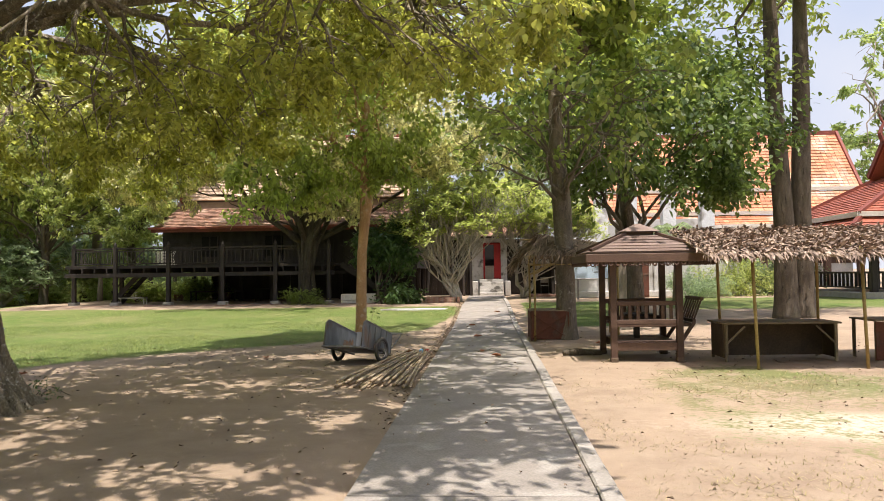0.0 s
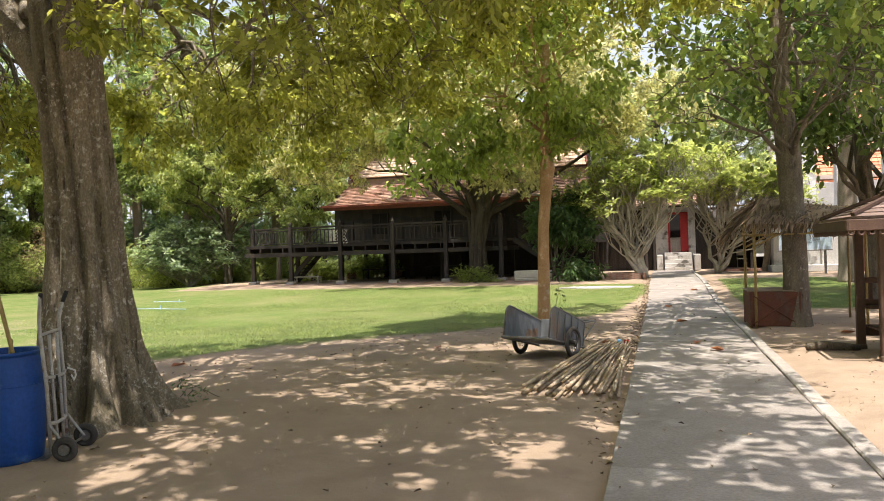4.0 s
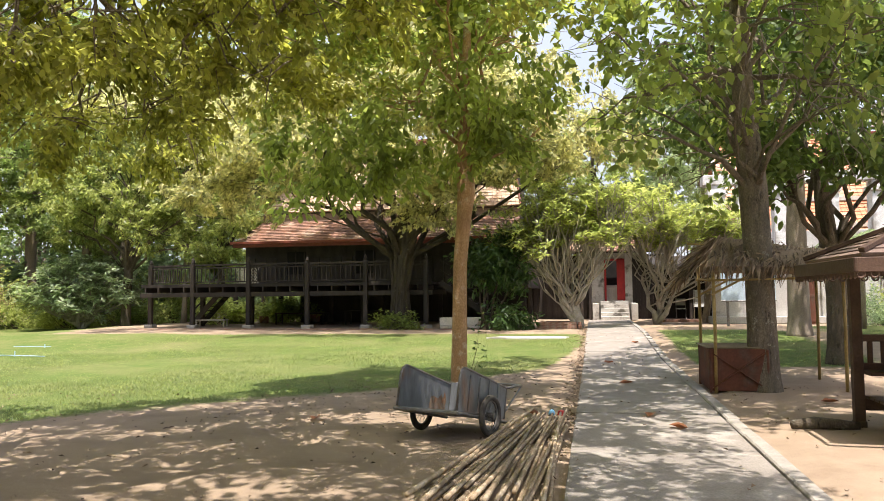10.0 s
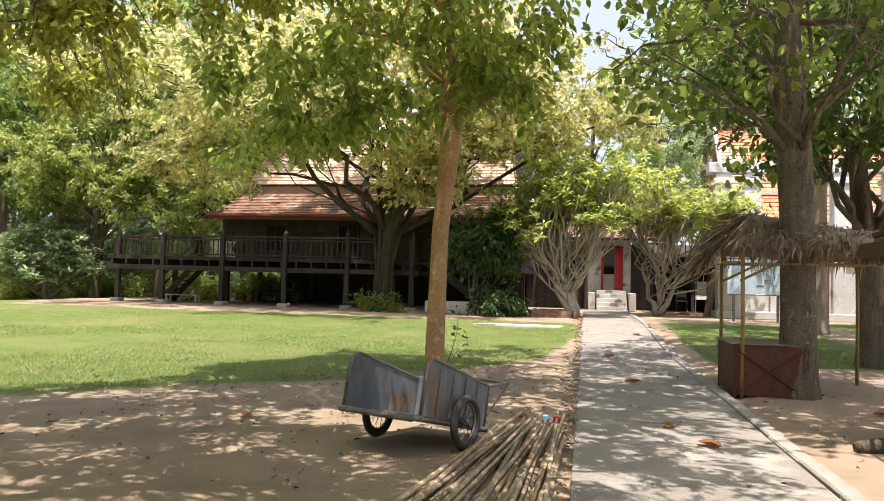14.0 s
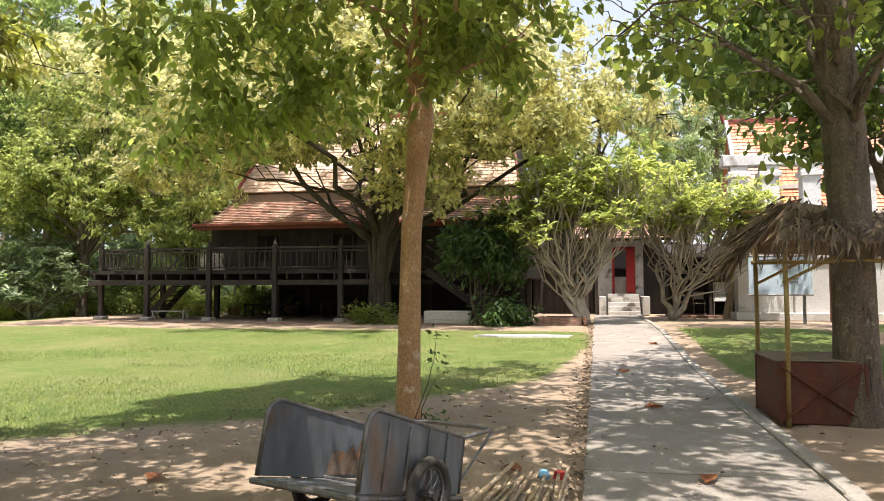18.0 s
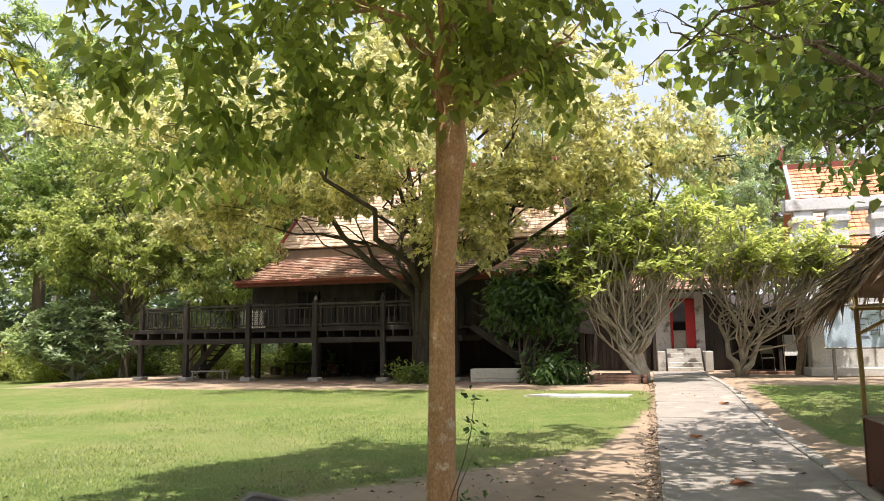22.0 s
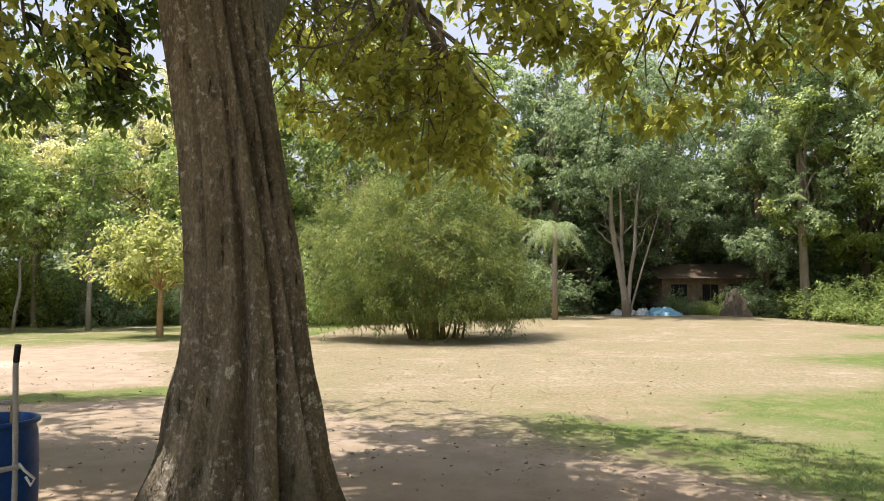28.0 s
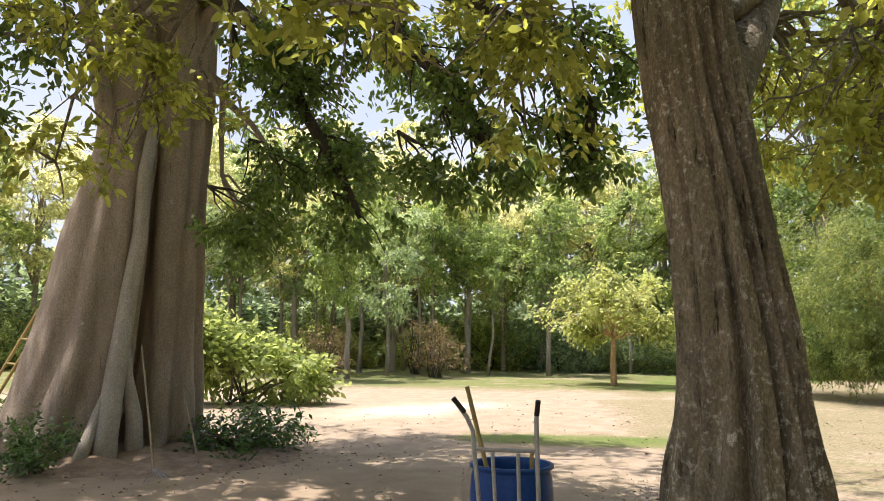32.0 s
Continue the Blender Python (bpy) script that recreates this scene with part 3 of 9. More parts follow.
def ground_material():
    m = bpy.data.materials.new("dirt and lawn")
    m.use_nodes = True
    N, L = m.node_tree.nodes, m.node_tree.links
    bsdf = N["Principled BSDF"]
    co = N.new("ShaderNodeTexCoord")

    def nz(scale, detail=5, rough=0.6):
        n = N.new("ShaderNodeTexNoise")
        n.inputs["Scale"].default_value, n.inputs["Detail"].default_value, n.inputs["Roughness"].default_value = scale, detail, rough
        L.new(co.outputs["Object"], n.inputs[0])
        return n.outputs[0]

    def rng(v, a, b, c=0.0, d=1.0):
        n = N.new("ShaderNodeMapRange")
        for k, q in enumerate((a, b, c, d), 1):
            n.inputs[k].default_value = q
        L.new(v, n.inputs[0])
        return n.outputs[0]

    def mix(f, a, b):
        n = N.new("ShaderNodeMix")
        n.data_type = "RGBA"
        for s, v in ((0, f), (6, a), (7, b)):
            if isinstance(v, tuple):
                n.inputs[s].default_value = (*v, 1)
            elif isinstance(v, float):
                n.inputs[s].default_value = v
            else:
                L.new(v, n.inputs[s])
        return n.outputs[2]

    def math2(op, a, b):
        n = N.new("ShaderNodeMath")
        n.operation = op
        for s, v in enumerate((a, b)):
            if isinstance(v, float):
                n.inputs[s].default_value = v
            else:
                L.new(v, n.inputs[s])
        return n.outputs[0]

    n_big, n_mid, n_fine, n_grit = nz(0.35), nz(2.2), nz(14), nz(90, 3)
    dirt = mix(rng(n_mid, 0.35, 0.65), (0.36, 0.28, 0.198), (0.28, 0.21, 0.147))
    dirt = mix(rng(n_big, 0.4, 0.7), dirt, (0.39, 0.295, 0.205))
    dirt = mix(rng(n_grit, 0.55, 0.75, 0, 0.5), dirt, (0.2, 0.145, 0.1))
    green = mix(rng(n_fine, 0.35, 0.65), (0.072, 0.13, 0.026), (0.145, 0.185, 0.05))
    green = mix(rng(n_mid, 0.45, 0.7, 0, 0.8), green, (0.185, 0.2, 0.07))
    green = mix(rng(n_big, 0.45, 0.72), green, (0.2, 0.2, 0.08))
    green = mix(rng(n_grit, 0.5, 0.72, 0, 0.55), green, (0.055, 0.09, 0.024))
    straw = mix(rng(n_fine, 0.35, 0.65), (0.36, 0.285, 0.195), (0.215, 0.17, 0.11))
    straw = mix(rng(n_grit, 0.5, 0.7, 0, 0.7), straw, (0.13, 0.11, 0.055))
    at1, at2 = N.new("ShaderNodeAttribute"), N.new("ShaderNodeAttribute")
    at1.attribute_name, at2.attribute_name = "turf", "dryness"
    wob = math2("ADD", rng(n_big, 0.2, 0.8, -0.4, 0.4), rng(n_mid, 0.2, 0.8, -0.25, 0.25))
    wob = math2("ADD", wob, rng(n_fine, 0.2, 0.8, -0.3, 0.3))
    turf = rng(math2("ADD", at1.outputs["Fac"], wob), 0.34, 0.66)
    dry = rng(math2("ADD", at2.outputs["Fac"], wob), 0.3, 0.85)
    dirt = mix(dry, dirt, mix(rng(n_mid, 0.4, 0.6), (0.37, 0.295, 0.215), (0.3, 0.24, 0.165)))
    at3 = N.new("ShaderNodeAttribute")
    at3.attribute_name = "sand"
    dirt = mix(rng(math2("ADD", at3.outputs["Fac"], wob), 0.3, 0.7), dirt, mix(rng(n_fine, 0.4, 0.6), (0.56, 0.47, 0.36), (0.46, 0.375, 0.28)))
    grass = mix(math2("MULTIPLY", dry, rng(n_mid, 0.35, 0.65, 0.5, 0.95)), green, straw)
    col = mix(turf, dirt, grass)
    L.new(col, bsdf.inputs["Base Color"])
    bsdf.inputs["Roughness"].default_value = 0.95
    bsdf.inputs["Specular IOR Level"].default_value = 0.15
    bp = N.new("ShaderNodeBump")
    bp.inputs["Strength"].default_value, bp.inputs["Distance"].default_value = 0.5, 0.03
    L.new(math2("ADD", n_fine, math2("MULTIPLY", n_grit, 0.5)), bp.inputs["Height"])
    L.new(bp.outputs[0], bsdf.inputs["Normal"])
    return m


ground = tagged(new("ground", make_ground()), "bare sandy dirt and lawn, littered with dry leaves", "ground", kind="structure")
ground.data.materials.append(ground_material())


def grass_blades():
    """Short turf on the near lawn."""
    rng = np.random.default_rng(5)
    n = 230000
    x = np.concatenate([rng.uniform(-17, -0.3, n), rng.uniform(2.1, 9, n // 8)])
    y = np.concatenate([rng.uniform(9, 30, n), rng.uniform(6.5, 31, n // 8)])
    turf, dry = lawn_amount(x, y)
    wob = np.array([noise.noise((a * 1.3, b * 1.3, 7)) for a, b in zip(x, y)]) * 0.35
    near = np.clip(1.5 - np.hypot(x - 0, y - 8) / 18, 0.0, 1) * np.clip((x + 17) / 4, 0, 1)
    keep = (turf - 0.6 * dry + wob > 0.55) & (rng.random(len(x)) < near)
    x, y = x[keep], y[keep]
    z = np.array([ground_z(a, b) for a, b in zip(x, y)])
    k = len(x)
    a, lean = rng.uniform(0, 6.283, k), rng.uniform(0.02, 0.06, k)
    h, w = rng.uniform(0.014, 0.038, k), rng.uniform(0.005, 0.011, k)
    b0 = np.stack([x + np.cos(a) * w, y + np.sin(a) * w, z - 0.01], 1)
    b1 = np.stack([x - np.cos(a) * w, y - np.sin(a) * w, z - 0.01], 1)
    tip = np.stack([x + np.sin(a) * lean, y - np.cos(a) * lean, z + h], 1)
    return array_mesh("lawn_grass", np.stack([b0, b1, tip], 1).reshape(-1, 3), np.arange(3 * k), 3)


GRASS = leaf_material("short grass", (0.075, 0.13, 0.025), (0.17, 0.2, 0.06), (0.32, 0.38, 0.12), 0.45)
solo("lawn_grass", grass_blades(), GRASS, "short sunlit green lawn grass beside the path", "grass", kind="stuff")


def dry_tufts():
    """Sparse straw on the sunny dirt right of the path and the worn far lawn."""
    rng = np.random.default_rng(8)
    cx, cy = np.concatenate([rng.uniform(2.3, 11, 1100), rng.uniform(-22, -8, 500)]), np.concatenate([rng.uniform(0.5, 10.5, 1100), rng.uniform(-1, 12, 500)])
    n = 34
    x = np.repeat(cx, n) + rng.normal(0, 0.2, len(cx) * n)
    y = np.repeat(cy, n) + rng.normal(0, 0.2, len(cx) * n)
    z = np.array([ground_z(a, b) for a, b in zip(x, y)])
    k = len(x)
    a, lean = rng.uniform(0, 6.283, k), rng.uniform(0.02, 0.07, k)
    h, w = rng.uniform(0.006, 0.02, k), rng.uniform(0.003, 0.006, k)
    b0 = np.stack([x + np.cos(a) * w, y + np.sin(a) * w, z - 0.01], 1)
    b1 = np.stack([x - np.cos(a) * w, y - np.sin(a) * w, z - 0.01], 1)
    tip = np.stack([x + np.sin(a) * lean, y - np.cos(a) * lean, z + h], 1)
    return array_mesh("dry_grass", np.stack([b0, b1, tip], 1).reshape(-1, 3), np.arange(3 * k), 3)


STRAW = leaf_material("straw", (0.2, 0.165, 0.07), (0.3, 0.25, 0.13), (0.4, 0.33, 0.14), 0.3)
solo("dry_grass", dry_tufts(), STRAW, "sparse dry grass tufts on the bare dirt", "grass", kind="stuff")


def haze():
    """Bright hazy sky low over the horizon, all round."""
    s = Shape().lathe([(900, -40), (900, 120), (900, 300), (860, 460), (780, 600)], 48)
    s.f = [f[::-1] for f in s.f]
    m = bpy.data.materials.new("hazy sky")
    m.use_nodes = True
    N, L = m.node_tree.nodes, m.node_tree.links
    N.remove(N["Principled BSDF"])
    em, co, sp, up = N.new("ShaderNodeEmission"), N.new("ShaderNodeTexCoord"), N.new("ShaderNodeSeparateXYZ"), N.new("ShaderNodeMapRange")
    cl, mx, add = N.new("ShaderNodeTexNoise"), N.new("ShaderNodeMix"), N.new("ShaderNodeMath")
    cl.inputs["Scale"].default_value, cl.inputs["Detail"].default_value = 0.006, 5
    L.new(co.outputs["Object"], sp.inputs[0]), L.new(co.outputs["Object"], cl.inputs[0])
    up.inputs[1].default_value, up.inputs[2].default_value = 0, 620
    L.new(sp.outputs[2], up.inputs[0])
    add.operation = "SUBTRACT"
    L.new(up.outputs[0], add.inputs[0]), L.new(cl.outputs[0], add.inputs[1])
    ad2 = N.new("ShaderNodeMath")
    ad2.inputs[1].default_value = 0.45
    L.new(add.outputs[0], ad2.inputs[0])
    mx.data_type, mx.clamp_factor = "RGBA", True
    mx.inputs[6].default_value, mx.inputs[7].default_value = (0.86, 0.92, 1.0, 1), (0.52, 0.68, 0.95, 1)
    L.new(ad2.outputs[0], mx.inputs[0]), L.new(mx.outputs[2], em.inputs[0])
    em.inputs[1].default_value = 0.5
    L.new(em.outputs[0], N["Material Output"].inputs[0])
    solo("backdrop", s, m, "bright hazy white sky above the treetops", "sky", kind="structure")


haze()

# ---- trees ----
def leaf_arrays(centres, outward, per, length, width, spread, droop, rng, pointed):
    """Leaves set on both sides of short twigs: base, direction, side and normal of each, as vertex arrays."""
    k = len(centres)
    n = k * per
    axis = outward * 0.7 + rng.normal(0, 0.55, (k, 3)) + np.array([0, 0, -0.35 * droop])
    axis /= np.linalg.norm(axis, axis=1, keepdims=True)
    flank = np.cross(axis, rng.normal(0, 0.3, (k, 3)) + np.array([0, 0, 1.0]))
    flank /= np.linalg.norm(flank, axis=1, keepdims=True) + 1e-9
    along = rng.uniform(-1, 1, (n, 1)) * (1.7 * float(np.mean(spread)))
    c = np.repeat(centres, per, 0) + np.repeat(axis, per, 0) * along + rng.normal(0, 1, (n, 3)) * spread * 0.5
    d = np.repeat(axis, per, 0) * 0.55 + np.repeat(flank, per, 0) * rng.choice([-0.8, 0.8], (n, 1)) + rng.normal(0, 0.38, (n, 3)) + np.array([0, 0, -0.7 * droop])
    d /= np.linalg.norm(d, axis=1, keepdims=True)
    up = rng.normal(0, 0.7, (n, 3)) + np.array([0, 0, 1.0])
    s = np.cross(d, up)
    s /= np.linalg.norm(s, axis=1, keepdims=True) + 1e-9
    nrm = np.cross(s, d)
    L = (length * rng.uniform(0.65, 1.3, n))[:, None]
    W = (width * rng.uniform(0.7, 1.2, n))[:, None]
    if pointed == "small":
        return np.stack([c - 0.5 * W * s, c + 0.5 * W * s, c + L * d - 0.1 * L * nrm], 1).reshape(-1, 3), 3
    if pointed:
        rows = [c, c + 0.32 * L * d + 0.5 * W * s + 0.12 * W * nrm, c + 0.68 * L * d + 0.42 * W * s + 0.1 * W * nrm - 0.04 * L * nrm,
                c + L * d - 0.14 * L * nrm, c + 0.68 * L * d - 0.42 * W * s + 0.1 * W * nrm - 0.04 * L * nrm, c + 0.32 * L * d - 0.5 * W * s + 0.12 * W * nrm]
        return np.stack(rows, 1).reshape(-1, 3), 6
    rows = [c, c + 0.45 * L * d + 0.5 * W * s + 0.15 * W * nrm, c + L * d - 0.08 * L * nrm, c + 0.45 * L * d - 0.5 * W * s + 0.15 * W * nrm]
    return np.stack(rows, 1).reshape(-1, 3), 4


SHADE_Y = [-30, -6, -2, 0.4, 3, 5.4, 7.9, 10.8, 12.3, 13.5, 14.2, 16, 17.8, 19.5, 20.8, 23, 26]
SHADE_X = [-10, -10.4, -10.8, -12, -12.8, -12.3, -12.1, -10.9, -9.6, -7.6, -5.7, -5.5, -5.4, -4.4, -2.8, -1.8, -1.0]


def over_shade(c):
    """Trims crowns at a set shade edge: lawn and dirt right of path stay sunlit."""
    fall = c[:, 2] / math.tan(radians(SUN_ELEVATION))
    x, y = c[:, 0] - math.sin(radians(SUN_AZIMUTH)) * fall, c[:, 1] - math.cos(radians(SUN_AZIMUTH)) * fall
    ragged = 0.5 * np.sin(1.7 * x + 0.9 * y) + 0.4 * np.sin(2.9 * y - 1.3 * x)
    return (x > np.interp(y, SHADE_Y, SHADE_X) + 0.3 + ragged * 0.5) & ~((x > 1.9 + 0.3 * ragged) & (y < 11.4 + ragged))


def crown_mesh(name, blobs, clusters, per, length, width, spread, droop, seed, pointed=False, shell=0.55, gap=-0.12, lump=0.75, keep=None, at=(0, 0, 0)):
    """A crown of many leaves in clumps near the surfaces of several blobs (x, y, z, rx, ry, rz), open between the clumps."""
    rng = np.random.default_rng(seed)
    b = np.array(blobs, float)
    clusters = int(clusters * 2.2)
    size = b[:, 3] * b[:, 4] + b[:, 4] * b[:, 5] + b[:, 3] * b[:, 5]
    pick = rng.choice(len(b), clusters, p=size / size.sum())
    u = rng.normal(0, 1, (clusters, 3))
    u /= np.linalg.norm(u, axis=1, keepdims=True)
    r = shell + (1.08 - shell) * rng.random(clusters) ** 0.7
    r = r * (1 + 0.22 * np.sin(u[:, 0] * 5 + pick) * np.sin(u[:, 1] * 6 + 2 * pick) + 0.15 * rng.normal(0, 1, clusters))
    centres = b[pick, :3] + u * r[:, None] * b[pick, 3:]
    near = np.array([noise.noise((p[0] * lump + seed, p[1] * lump, p[2] * lump * 1.3)) for p in centres]) > gap
    chosen = np.nonzero(near)[0][:int(clusters / 2.2)]
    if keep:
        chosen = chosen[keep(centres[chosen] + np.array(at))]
    centres, u = centres[chosen], u[chosen]
    verts, k = leaf_arrays(centres, u, per, length, width, spread, droop, rng, pointed)
    return array_mesh(name, verts, np.arange(len(verts)), k)


def bent(a, b, rng, sag=0.0, wild=0.12, n=6):
    """A crooked line from a to b."""
    a, b = Vector(a), Vector(b)
    span = (b - a).length
    pts = [a]
    for i in range(1, n):
        t = i / n
        p = a.lerp(b, t) + Vector((rng.gauss(0, 1), rng.gauss(0, 1), rng.gauss(0, 0.6))) * span * wild * 0.4
        p.z += sag * span * math.sin(math.pi * t)
        pts.append(p)
    return pts + [b]


def limbs(parent, start, blobs, r0, bark, seed, twigs=4, sag=0.1, every=1):
    """One limb from a point of the trunk into each blob, with twigs."""
    rng = random.Random(seed)
    for n, (x, y, z, rx, ry, rz) in enumerate(blobs):
        if n % every:
            continue
        s = Shape()
        src = start[n % len(start)]
        line = bent(src, (x, y, z - rz * 0.2), rng, sag)
        rr = r0 * rng.uniform(0.7, 1.1)
        s.tube(line, [rr * (1 - 0.8 * i / (len(line) - 1)) for i in range(len(line))], 7)
        for k in range(twigs):
            f = line[rng.randint(len(line) // 2, len(line) - 1)]
            g = (x + rng.uniform(-0.9, 0.9) * rx, y + rng.uniform(-0.9, 0.9) * ry, z + rng.uniform(-0.8, 0.7) * rz)
            tl = bent(f, g, rng, 0.05, 0.2, 5)
            s.tube(tl, [rr * 0.28 * (1 - 0.8 * i / 5) for i in range(6)], 5)
        part("limb", s, bark, parent, smooth=True)


def tree(name, label, x, y, trunk, blobs, bark, leaf, crown, seed, starts=None, limb_r=0.1, seg=12, flute=None, twigs=4, sag=0.1,
         group="", every=1, extra=None, category="tree", keep=None):
    """trunk: (x, y, z, radius) rows from the ground up, local. crown: arguments of crown_mesh."""
    root = thing(name, x, y, ground_z(x, y) - 0.02, label, category, group)
    part("trunk", Shape().tube([t[:3] for t in trunk], [t[3] for t in trunk], seg, flute=flute), bark, root, smooth=True)
    top = trunk[-1][:3]
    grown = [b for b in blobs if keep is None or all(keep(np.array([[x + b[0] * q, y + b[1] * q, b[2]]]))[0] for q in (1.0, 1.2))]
    limbs(root, starts or [top], grown, limb_r, bark, seed, twigs, sag, every)
    at = (x, y, 0)
    part("crown", crown_mesh("crown", blobs, seed=seed, keep=keep, at=at, **crown), leaf, root)
    for c in extra or []:
        part("crown", crown_mesh("crown", c.pop("blobs", blobs), keep=keep, at=at, **c), leaf, root)
    return root


def ring_blobs(n, radius, z, r, rz, seed, jitter=0.15):
    rng = random.Random(seed)
    out = []
    for i in range(n):
        a = 2 * math.pi * (i + rng.uniform(-0.3, 0.3)) / n
        q = radius * rng.uniform(1 - jitter, 1 + jitter)
        k = r * rng.uniform(0.8, 1.2)
        out.append((q * math.cos(a), q * math.sin(a), z + rng.uniform(-0.4, 0.4), k, k, rz * rng.uniform(0.8, 1.2)))
    return out


def fluted(deep, lobes, flare, seed):
    """Buttressed cross-section that fades upwards."""
    rng = random.Random(seed)
    ph = [rng.uniform(0, 6.28) for _ in range(4)]

    def f(a, t):
        k = deep * (0.55 + 0.9 * max(0.0, 1 - t * 2.2))
        w = math.sin(lobes * a + ph[0] + 2.2 * t)
        v = 1 + k * (w - 0.55 * max(0, w) ** 2) + 0.4 * k * math.sin((lobes + 3) * a + ph[1] - 3 * t) + 0.2 * k * math.sin((2 * lobes + 1) * a + ph[2])
        return v
    return f


def grooved(grooves):
    """Deep furrows (degrees at the foot, drift over the height, depth, width in degrees) with rounded ribs between; roots spread at the foot."""
    def f(a, t):
        deg = math.degrees(a)
        v = 1.0
        for at, drift, deep, wide in grooves:
            d = (deg - at - drift * t * 1.6 - 5 * math.sin(7 * t + at) + 180) % 360 - 180
            k = deep * (0.75 + 0.5 * max(0, 1 - 3 * t)) * (1 - 0.55 * t)
            v -= k * math.exp(-((d / wide) ** 2))
            v += 0.5 * k * math.exp(-(((d - 1.9 * wide) / (1.1 * wide)) ** 2)) * (1 + 1.5 * max(0, 0.12 - t) / 0.12)
        return v * (1 + 0.02 * math.sin(a * 9 + 14 * t) + 0.015 * math.sin(a * 4 - 31 * t))
    return f


def trunk_rows(rows, n):
    """Resamples trunk rows smoothly to n rows."""
    rows = np.array(rows, float)
    t = np.linspace(0, 1, len(rows))
    u = np.linspace(0, 1, n)
    return [tuple(np.interp(q, t, rows[:, k]) for k in range(4)) for q in u]


# the great fluted tree beside the drum
A_BLOBS = (ring_blobs(11, 6.2, 5.7, 2.4, 1.3, 11) + ring_blobs(7, 4.0, 7.2, 2.6, 1.8, 12) + ring_blobs(4, 1.8, 9.6, 2.6, 2.0, 13)
           + [(6.0, -3.2, 5.0, 2.6, 2.4, 1.2), (5.4, 2.6, 5.4, 2.4, 2.0, 1.0), (0.8, 7.0, 5.2, 2.2, 1.8, 1.3), (-4.5, 4.0, 4.6, 2.0, 2.0, 1.2), (-1.5, -5.0, 5.0, 2.2, 2.0, 1.2)])
A_BLOBS = [b for b in A_BLOBS if b[1] > -3.0 or b[2] > 6.4 or b[0] > 3]
# Unseen high leaf layer, added to cast dappled shade on path and dirt.
A_SHADE_ROOF = [(x, y, 8.2 + 0.5 * math.sin(3 * x + y), 1.5, 1.5, 0.5) for x in (-1.5, 1.2, 3.9, 6.2) for y in (-9.5, -6.8, -4.1, -1.4)]
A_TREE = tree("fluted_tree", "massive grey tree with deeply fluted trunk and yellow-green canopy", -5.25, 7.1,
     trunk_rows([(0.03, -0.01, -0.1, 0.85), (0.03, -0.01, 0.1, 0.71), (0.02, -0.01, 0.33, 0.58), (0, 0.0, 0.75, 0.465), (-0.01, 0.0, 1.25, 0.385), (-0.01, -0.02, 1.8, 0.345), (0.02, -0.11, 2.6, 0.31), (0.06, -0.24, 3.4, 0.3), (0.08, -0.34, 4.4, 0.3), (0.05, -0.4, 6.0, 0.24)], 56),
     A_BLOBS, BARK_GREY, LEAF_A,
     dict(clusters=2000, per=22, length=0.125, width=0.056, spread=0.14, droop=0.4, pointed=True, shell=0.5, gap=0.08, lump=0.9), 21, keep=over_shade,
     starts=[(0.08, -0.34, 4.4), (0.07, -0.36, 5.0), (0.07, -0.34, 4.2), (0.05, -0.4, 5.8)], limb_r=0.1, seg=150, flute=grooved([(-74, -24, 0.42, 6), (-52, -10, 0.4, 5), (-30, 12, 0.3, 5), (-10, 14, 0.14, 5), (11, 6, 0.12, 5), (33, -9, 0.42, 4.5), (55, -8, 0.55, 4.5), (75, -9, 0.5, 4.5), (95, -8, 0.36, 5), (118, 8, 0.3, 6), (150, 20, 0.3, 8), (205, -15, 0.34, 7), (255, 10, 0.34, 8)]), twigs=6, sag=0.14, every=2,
     extra=[dict(clusters=1750, per=12, length=0.28, width=0.15, spread=0.16, droop=0.2, seed=25, shell=0.2, blobs=A_SHADE_ROOF, gap=-0.12, lump=1.1)])

A_SPRAYS = [(-1.3, 0.2, 3.5), (-1.4, 1.0, 3.6), (-1.5, 1.3, 3.2), (-1.6, 1.1, 2.8), (-1.3, 1.8, 3.8), (-1.4, 2.4, 3.6), (-1.2, 2.9, 3.8), (-1.2, 3.5, 3.5), (-1.0, 3.8, 3.8), (-0.9, 4.5, 3.3), (-0.7, 4.7, 3.8), (-0.4, 5.1, 3.8), (-0.1, 5.7, 3.6),
            (-0.3, 5.5, 3.4), (0.2, 6.0, 3.7), (-1.6, 0.6, 3.1), (-1.6, 2.9, 3.2), (-2.9, 0.3, 3.9), (-3.0, 0.9, 3.5), (-3.0, 0.2, 3.3), (-3.2, 1.2, 3.1), (-2.6, -0.3, 4.1), (-2.2, 0.4, 4.2), (-3.6, 0.6, 4.2), (-0.6, 3.4, 4.3), (0.0, 3.8, 4.3), (0.4, 4.3, 3.7),
            (0.9, 4.5, 4.1), (1.6, 4.7, 4.5), (-0.5, 3.7, 3.6), (1.2, 4.4, 4.8)]
A_THIN = [(2.5, -4.3, 3.1), (2.1, -4.0, 3.3), (1.7, -3.8, 3.7), (2.1, -3.8, 4.0), (2.6, -4.0, 4.1), (-0.1, -1.9, 4.4), (2.1, -1.3, 3.6), (2.7, -0.9, 3.3), (3.2, -0.8, 3.8), (3.9, -0.6, 3.9), (4.6, -0.4, 3.9), (5.4, -0.3, 3.9), (6.2, -0.3, 3.9)]
_ra = random.Random(29)
